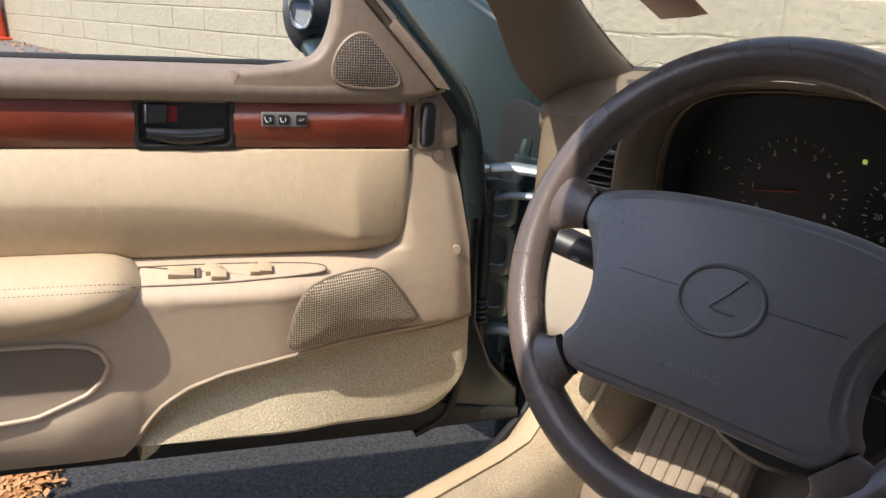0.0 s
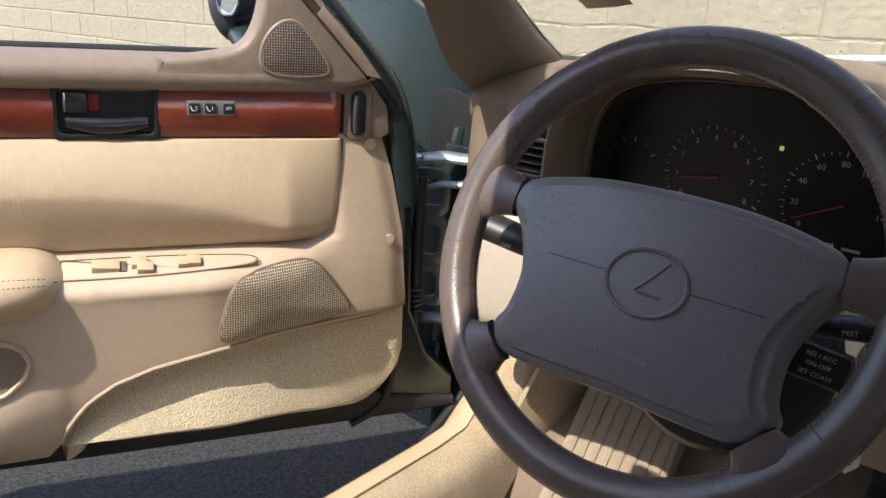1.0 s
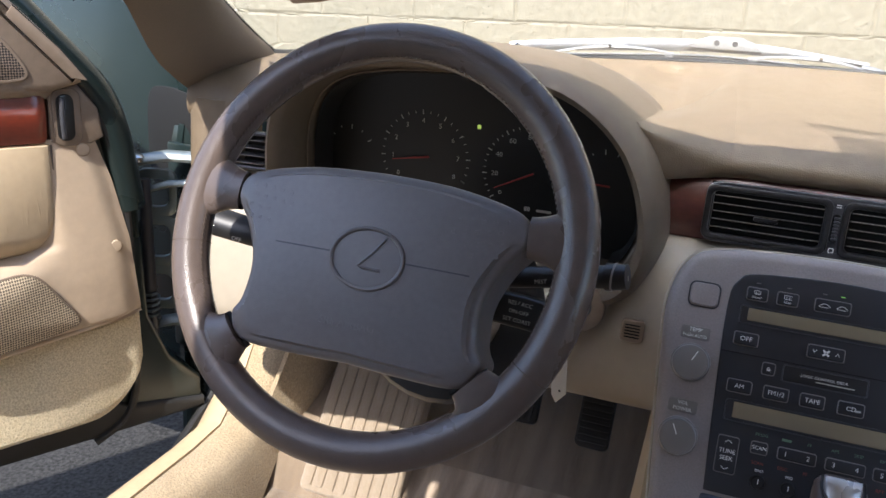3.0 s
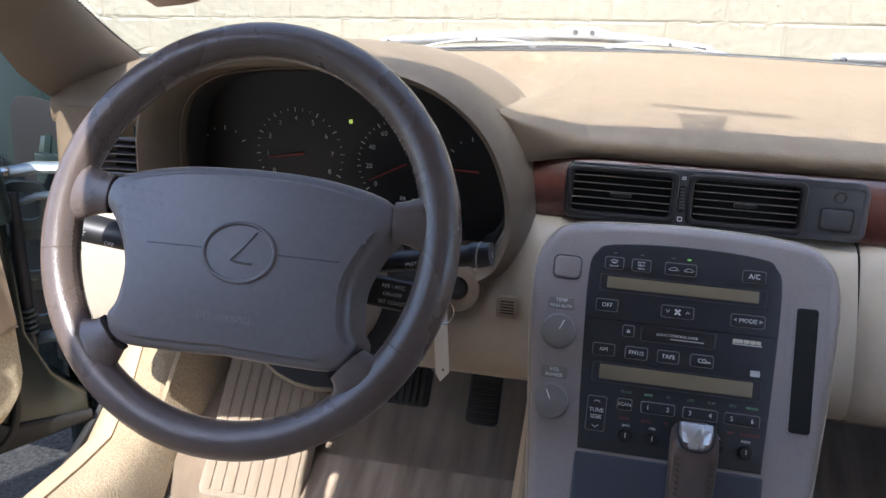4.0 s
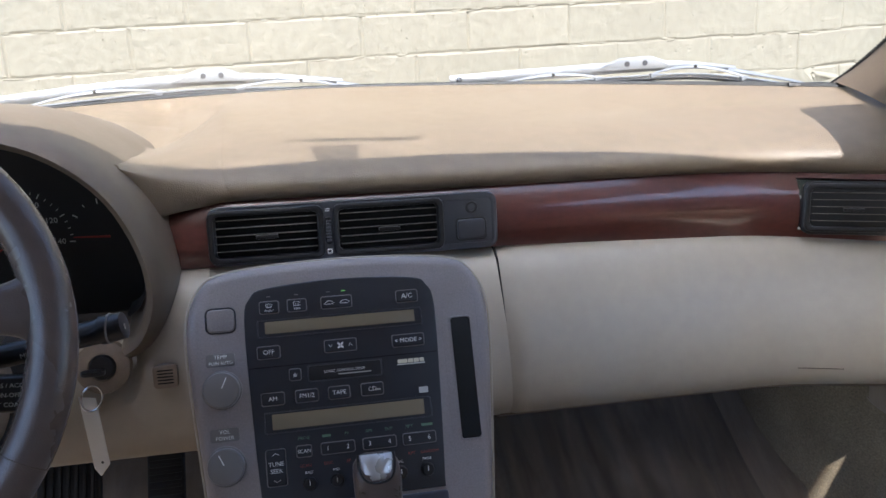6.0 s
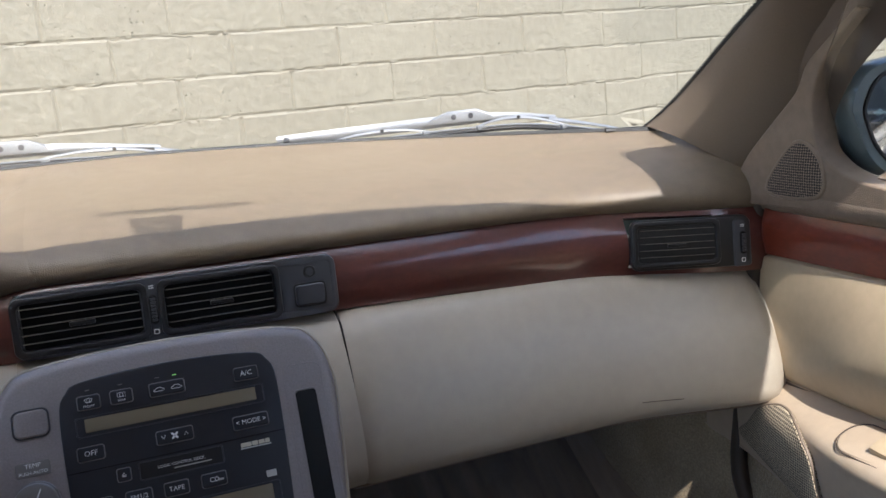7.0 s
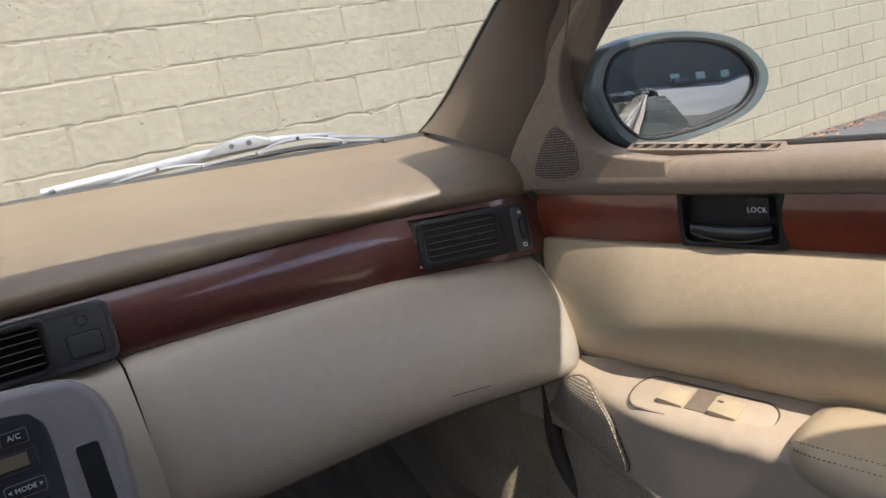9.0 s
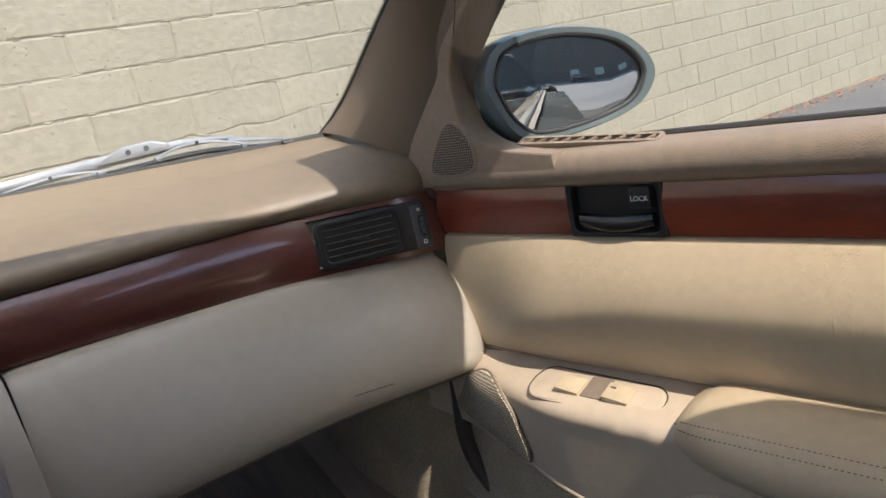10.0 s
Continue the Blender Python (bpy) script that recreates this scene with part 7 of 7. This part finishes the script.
# ---- sticker on the windscreen ----
st = thing("windscreen_sticker", "tan back of a sticker on the windscreen", "sticker", (-0.62, 0.1, 1.0))
p0 = Vector((-0.615, 0.085, 1.012))
ms = axes(p0, (1, 0.12, 0.08), (0.05, -0.85, 0.5))
part("film", slab([(-0.050, 0.045), (-0.030, -0.024), (0.029, -0.018), (0.012, 0.05)], 0.0006, 0, ms), STICKER, st)

# ---- hinge side of the driver's door ----
hinge = left_door
HINGE = material("hinge_steel", (0.26, 0.30, 0.30), 0.38, 0.55, colour2=(0.16, 0.19, 0.19), scale=50, rough_var=0.1)
H = lambda x, y, z: Vector((x, y, z))
for z in (0.765, 0.515):
    part("hinge_arm", tube([H(-0.805, 0.13, z + 0.01), H(-0.85, 0.105, z + 0.012), H(-0.905, 0.075, z)], 0.010, 10, flat=0.6), HINGE, hinge)
    part("hinge_pin", tube([H(-0.905, 0.075, z - 0.03), H(-0.905, 0.075, z + 0.025)], 0.009, 12), SLATE, hinge)
for z, h in ((0.722, 0.062), (0.650, 0.070), (0.578, 0.062)):
    mb = axes(H(-0.866, 0.098, z), (1, 0.45, 0), (0, 0, 1))
    part("bracket_web", frame_slab(rounded(0.058, h + 0.008, 0.016, 4), rounded(0.034, h - 0.022, 0.012, 4), 0.008, 0.002, mb), SILVERG, hinge)
for z in (0.772, 0.522):
    part("hinge_bolt", lathe(((0.011, -0.004), (0.011, 0.003), (0.007, 0.006), (0.0, 0.007)), pose(-0.884, 0.084, z), 16), CHROME, hinge)
part("hinge_strap", tube([H(-0.806, 0.115, 0.742), H(-0.845, 0.10, 0.738), H(-0.874, 0.088, 0.728)], 0.006, 10, flat=0.7), HINGE, hinge)
part("check_spring", tube([H(-0.872 + 0.011 * math.cos(0.9 * k), 0.084 + 0.011 * math.sin(0.9 * k), 0.532 + 0.0012 * k) for k in range(36)], 0.0022, 6), HINGE, hinge)
part("check_rod", tube([H(-0.872, 0.084, 0.50), H(-0.874, 0.084, 0.745)], 0.0085, 10), SLATE, hinge)
part("hinge_plate", block((0.07, 0.012, 0.32), pose(-0.84, 0.135, 0.63, 0, 0, -12), 0.004), GREEN, hinge)
bm = slab([(-0.45, 0.36), (-0.22, 0.315), (-0.055, 0.25), (0.01, 0.165), (0.02, -0.32), (-0.45, -0.36)], 0.05, 0.012, axes((-0.82, 0.155, 0.70), (1, -0.1, 0), (0, 0, 1)))
setting("body_jamb", bm, GREEN, "dark green door jamb behind the hinges", "door jamb")
# thin near-black plate over the darker area of the jamb
bm = slab(curve_through([(-0.105, 0.03), (-0.105, 0.145), (-0.07, 0.165), (-0.005, 0.15), (0.008, 0.12), (0.008, 0.03), (-0.02, 0.02), (-0.085, 0.02)], 4), 0.003, 0.001, axes((-0.82, 0.150, 0.70), (1, -0.1, 0), (0, 0, 1)))
setting("trim", bm, GAP, "flat black patch on the door jamb", "seal")
bm = sheet(lambda u, v: (-0.715 - 0.023 * u, 0.13 - 0.105 * u, 0.64 + (0.262 + 0.02 * (1 - u)) * v), 6, 12, 0.006)
setting("trim", bm, BEIGE, "beige end trim of the dashboard by the door", "trim")

# ---- things outside ----
cone = thing("traffic_cone", "orange traffic cone by the wall", "cone", (-8.76, 1.95, ground_z(-8.76, 1.95)))
gz = ground_z(-8.76, 1.95)
part("cone_body", lathe(((0.14, 0.03), (0.025, 0.70), (0.0, 0.70)), pose(-8.76, 1.95, gz), 20), ORANGE, cone)
part("cone_foot", block((0.36, 0.36, 0.03), pose(-8.76, 1.95, gz + 0.015), 0.008), ORANGE, cone)


def litter():
    rnd = random.Random(7)
    bm = bmesh.new()
    spots = [(-11 + 4.8 * rnd.random() ** 0.8, None, 0) for _ in range(420)] + [(4.2 + 9 * rnd.random(), None, 0) for _ in range(900)] + [(-1.545 + rnd.gauss(0, 0.035), -0.40 + rnd.gauss(0, 0.035), 1) for _ in range(1000)]
    spots += [(rnd.uniform(-4, 0), rnd.uniform(-1, 2.2), 1) for _ in range(60)]
    for x, y, near in spots:
        if y is None:
            y = wall_place(x, 0, 0.04 + abs(rnd.gauss(0, 0.16))).y
        z = ground_z(x, y) + 0.004
        r = rnd.uniform(0.005, 0.016) if near else rnd.uniform(0.010, 0.026)
        m = pose(x, y, z + rnd.random() * 0.012, rnd.uniform(-25, 25), rnd.uniform(-25, 25), rnd.uniform(0, 360))
        vs = [bm.verts.new(m @ Vector(q)) for q in ((-r, 0, 0), (-0.3 * r, -0.45 * r, 0.1 * r), (r, 0, 0.25 * r), (-0.3 * r, 0.45 * r, 0.1 * r))]
        bm.faces.new((vs[0], vs[1], vs[2]))
        bm.faces.new((vs[0], vs[2], vs[3]))
    return bm


tagged(part("leaf_litter", litter(), LEAF, None, "", False), "dry brown leaves scattered along the wall and asphalt", "leaves", "", "stuff")
# the yard behind the car, met in the mirrors
bm = sheet(lambda u, v: (-30 + 80 * u, -60 + 56.5 * v, 0.126), 16, 2, 0.0)
setting("pavement", bm, material("pale_ground", (0.15, 0.147, 0.138), 0.85, colour2=(0.09, 0.088, 0.085), scale=0.5, grain=0.15, bump=0.3, bump_scale=40), "pale worn concrete of the rear yard", "pavement")
# paler sheets laid just over the asphalt along the wall
for x0, x1, depth in ((-40, -4.6, 0.9), (2.4, 40, 4.5)):
    bm = sheet(lambda u, v: (x0 + (x1 - x0) * u, wall_place(x0 + (x1 - x0) * u, 0, 0.01 + depth * (1 - v)).y, ground_z(0, wall_place(x0 + (x1 - x0) * u, 0, 0.01 + depth * (1 - v)).y) + 0.005), 40, 16, 0.0)
    setting("pavement", bm, bpy.data.materials["pale_ground"], "paler ground along the foot of the wall", "pavement")
hall = thing("building", "dark brick building with one pale window across the yard", "building", (6, -36, 0))
part("wall", block((90, 4, 18), pose(6, -36, 9), 0.02), material("dark_facade", (0.075, 0.068, 0.062), 0.8, colour2=(0.05, 0.046, 0.043), scale=0.8, grain=0.2, bump_scale=30), hall)
part("roof", block((91, 5, 0.3), pose(6, -36, 18.1), 0.02), SLATE, hall)
for x in (4.4, 8.2, 12.0):
    wi = part("window", frame_slab(rounded(1.3, 1.6, 0.02, 1), rounded(1.15, 1.45, 0.02, 1), 0.1, 0, axes((x, -33.95, 2.0), (-1, 0, 0), (0, 0, 1))), ALU, hall)
    part("pane", slab(rounded(1.15, 1.45, 0.02, 1), 0.02, 0, axes((x, -33.97, 2.0), (-1, 0, 0), (0, 0, 1))), material("grey_pane", (0.2, 0.26, 0.25), 0.15), wi)
gate = thing("metal_gate", "dark barred metal gate at the yard's edge", "gate", (4.2, -21, ground_z(4.2, 0)))
gz = ground_z(4.2, 0)
for x in (3.5, 4.9):
    part("post", block((0.09, 0.09, 1.5), pose(x, -21, gz + 0.75), 0.01), BLACK, gate)
for z in (0.25, 1.3):
    part("rail", block((1.35, 0.04, 0.05), pose(4.2, -21, gz + z), 0.005), BLACK, gate)
for k in range(9):
    part("bar", block((0.025, 0.025, 1.05), pose(3.64 + 0.14 * k, -21, gz + 0.775), 0.004), BLACK, gate)
parked = thing("parked_car", "dark parked saloon across the yard", "car", (3.1, -25, ground_z(3.1, 0)))
gz = ground_z(3.1, 0)
SIDE = [(-2.1, 0.32), (2.1, 0.32), (2.18, 0.6), (2.0, 0.78), (1.1, 0.92), (-1.7, 0.95), (-2.1, 0.85), (-2.18, 0.55)]
CAB = [(-1.55, 0.93), (1.05, 0.91), (0.35, 1.38), (-0.9, 1.42)]
mp = axes((3.9, -25, gz), (0, -1, 0), (0, 0, 1))
part("body", slab(SIDE, 1.7, 0.08, mp @ pose(0, 0, 0.85)), GREEN, parked)
part("cabin", slab(CAB, 1.45, 0.08, mp @ pose(0, 0, 0.72)), PANEL, parked)
for y in (-1.3, 1.35):
    for s in (-1, 1):
        wh = part("wheel", lathe(((0.0, 0.09), (0.2, 0.1), (0.31, 0.09), (0.32, 0.0), (0.31, -0.09), (0.0, -0.09)), mp @ pose(y, 0.32, s * 0.80), 24), RUBBER, parked)
        part("rim", lathe(((0.0, 0.105), (0.19, 0.105), (0.2, 0.09)), mp @ pose(y, 0.32, s * 0.80) @ (pose(0, 0, 0) if s > 0 else pose(0, 0, 0, 180)), 18), ALU, wh)
# flank of this car behind the passenger door
bm = sheet(lambda u, v: (0.845 - 0.09 * u * u - 0.03 * (2 * v - 1) ** 2 - 0.05 * max(0, v - 0.75), -1.12 - 1.6 * u, 0.30 + 0.60 * v), 20, 14, 0.01)
setting("body_quarter_left", sheet(lambda u, v: (-0.845 + 0.09 * (1 - u) ** 2 + 0.03 * (2 * v - 1) ** 2 + 0.05 * max(0, v - 0.75), -2.72 + 1.55 * u, 0.30 + 0.60 * v), 20, 14, 0.01), GREEN, "dark green rear flank of the car", "body panel")
setting("body_boot", sheet(lambda u, v: (-0.76 + 1.52 * u, -2.76 + 1.0 * v, 0.70 + 0.19 * min(v * 2.5, 1) - 0.03 * (2 * u - 1) ** 2), 16, 14, 0.01), GREEN, "dark green boot lid", "boot lid")
setting("body_tail", sheet(lambda u, v: (-0.76 + 1.52 * u, -2.76 + 0.04 * (2 * u - 1) ** 2 + 0.03 * (2 * v - 1) ** 2, 0.30 + 0.41 * v), 16, 8, 0.01), GREEN, "dark green tail panel", "body panel")
setting("body_quarter_right", bm, GREEN, "dark green rear flank of the car", "body panel")

lay_blocks()
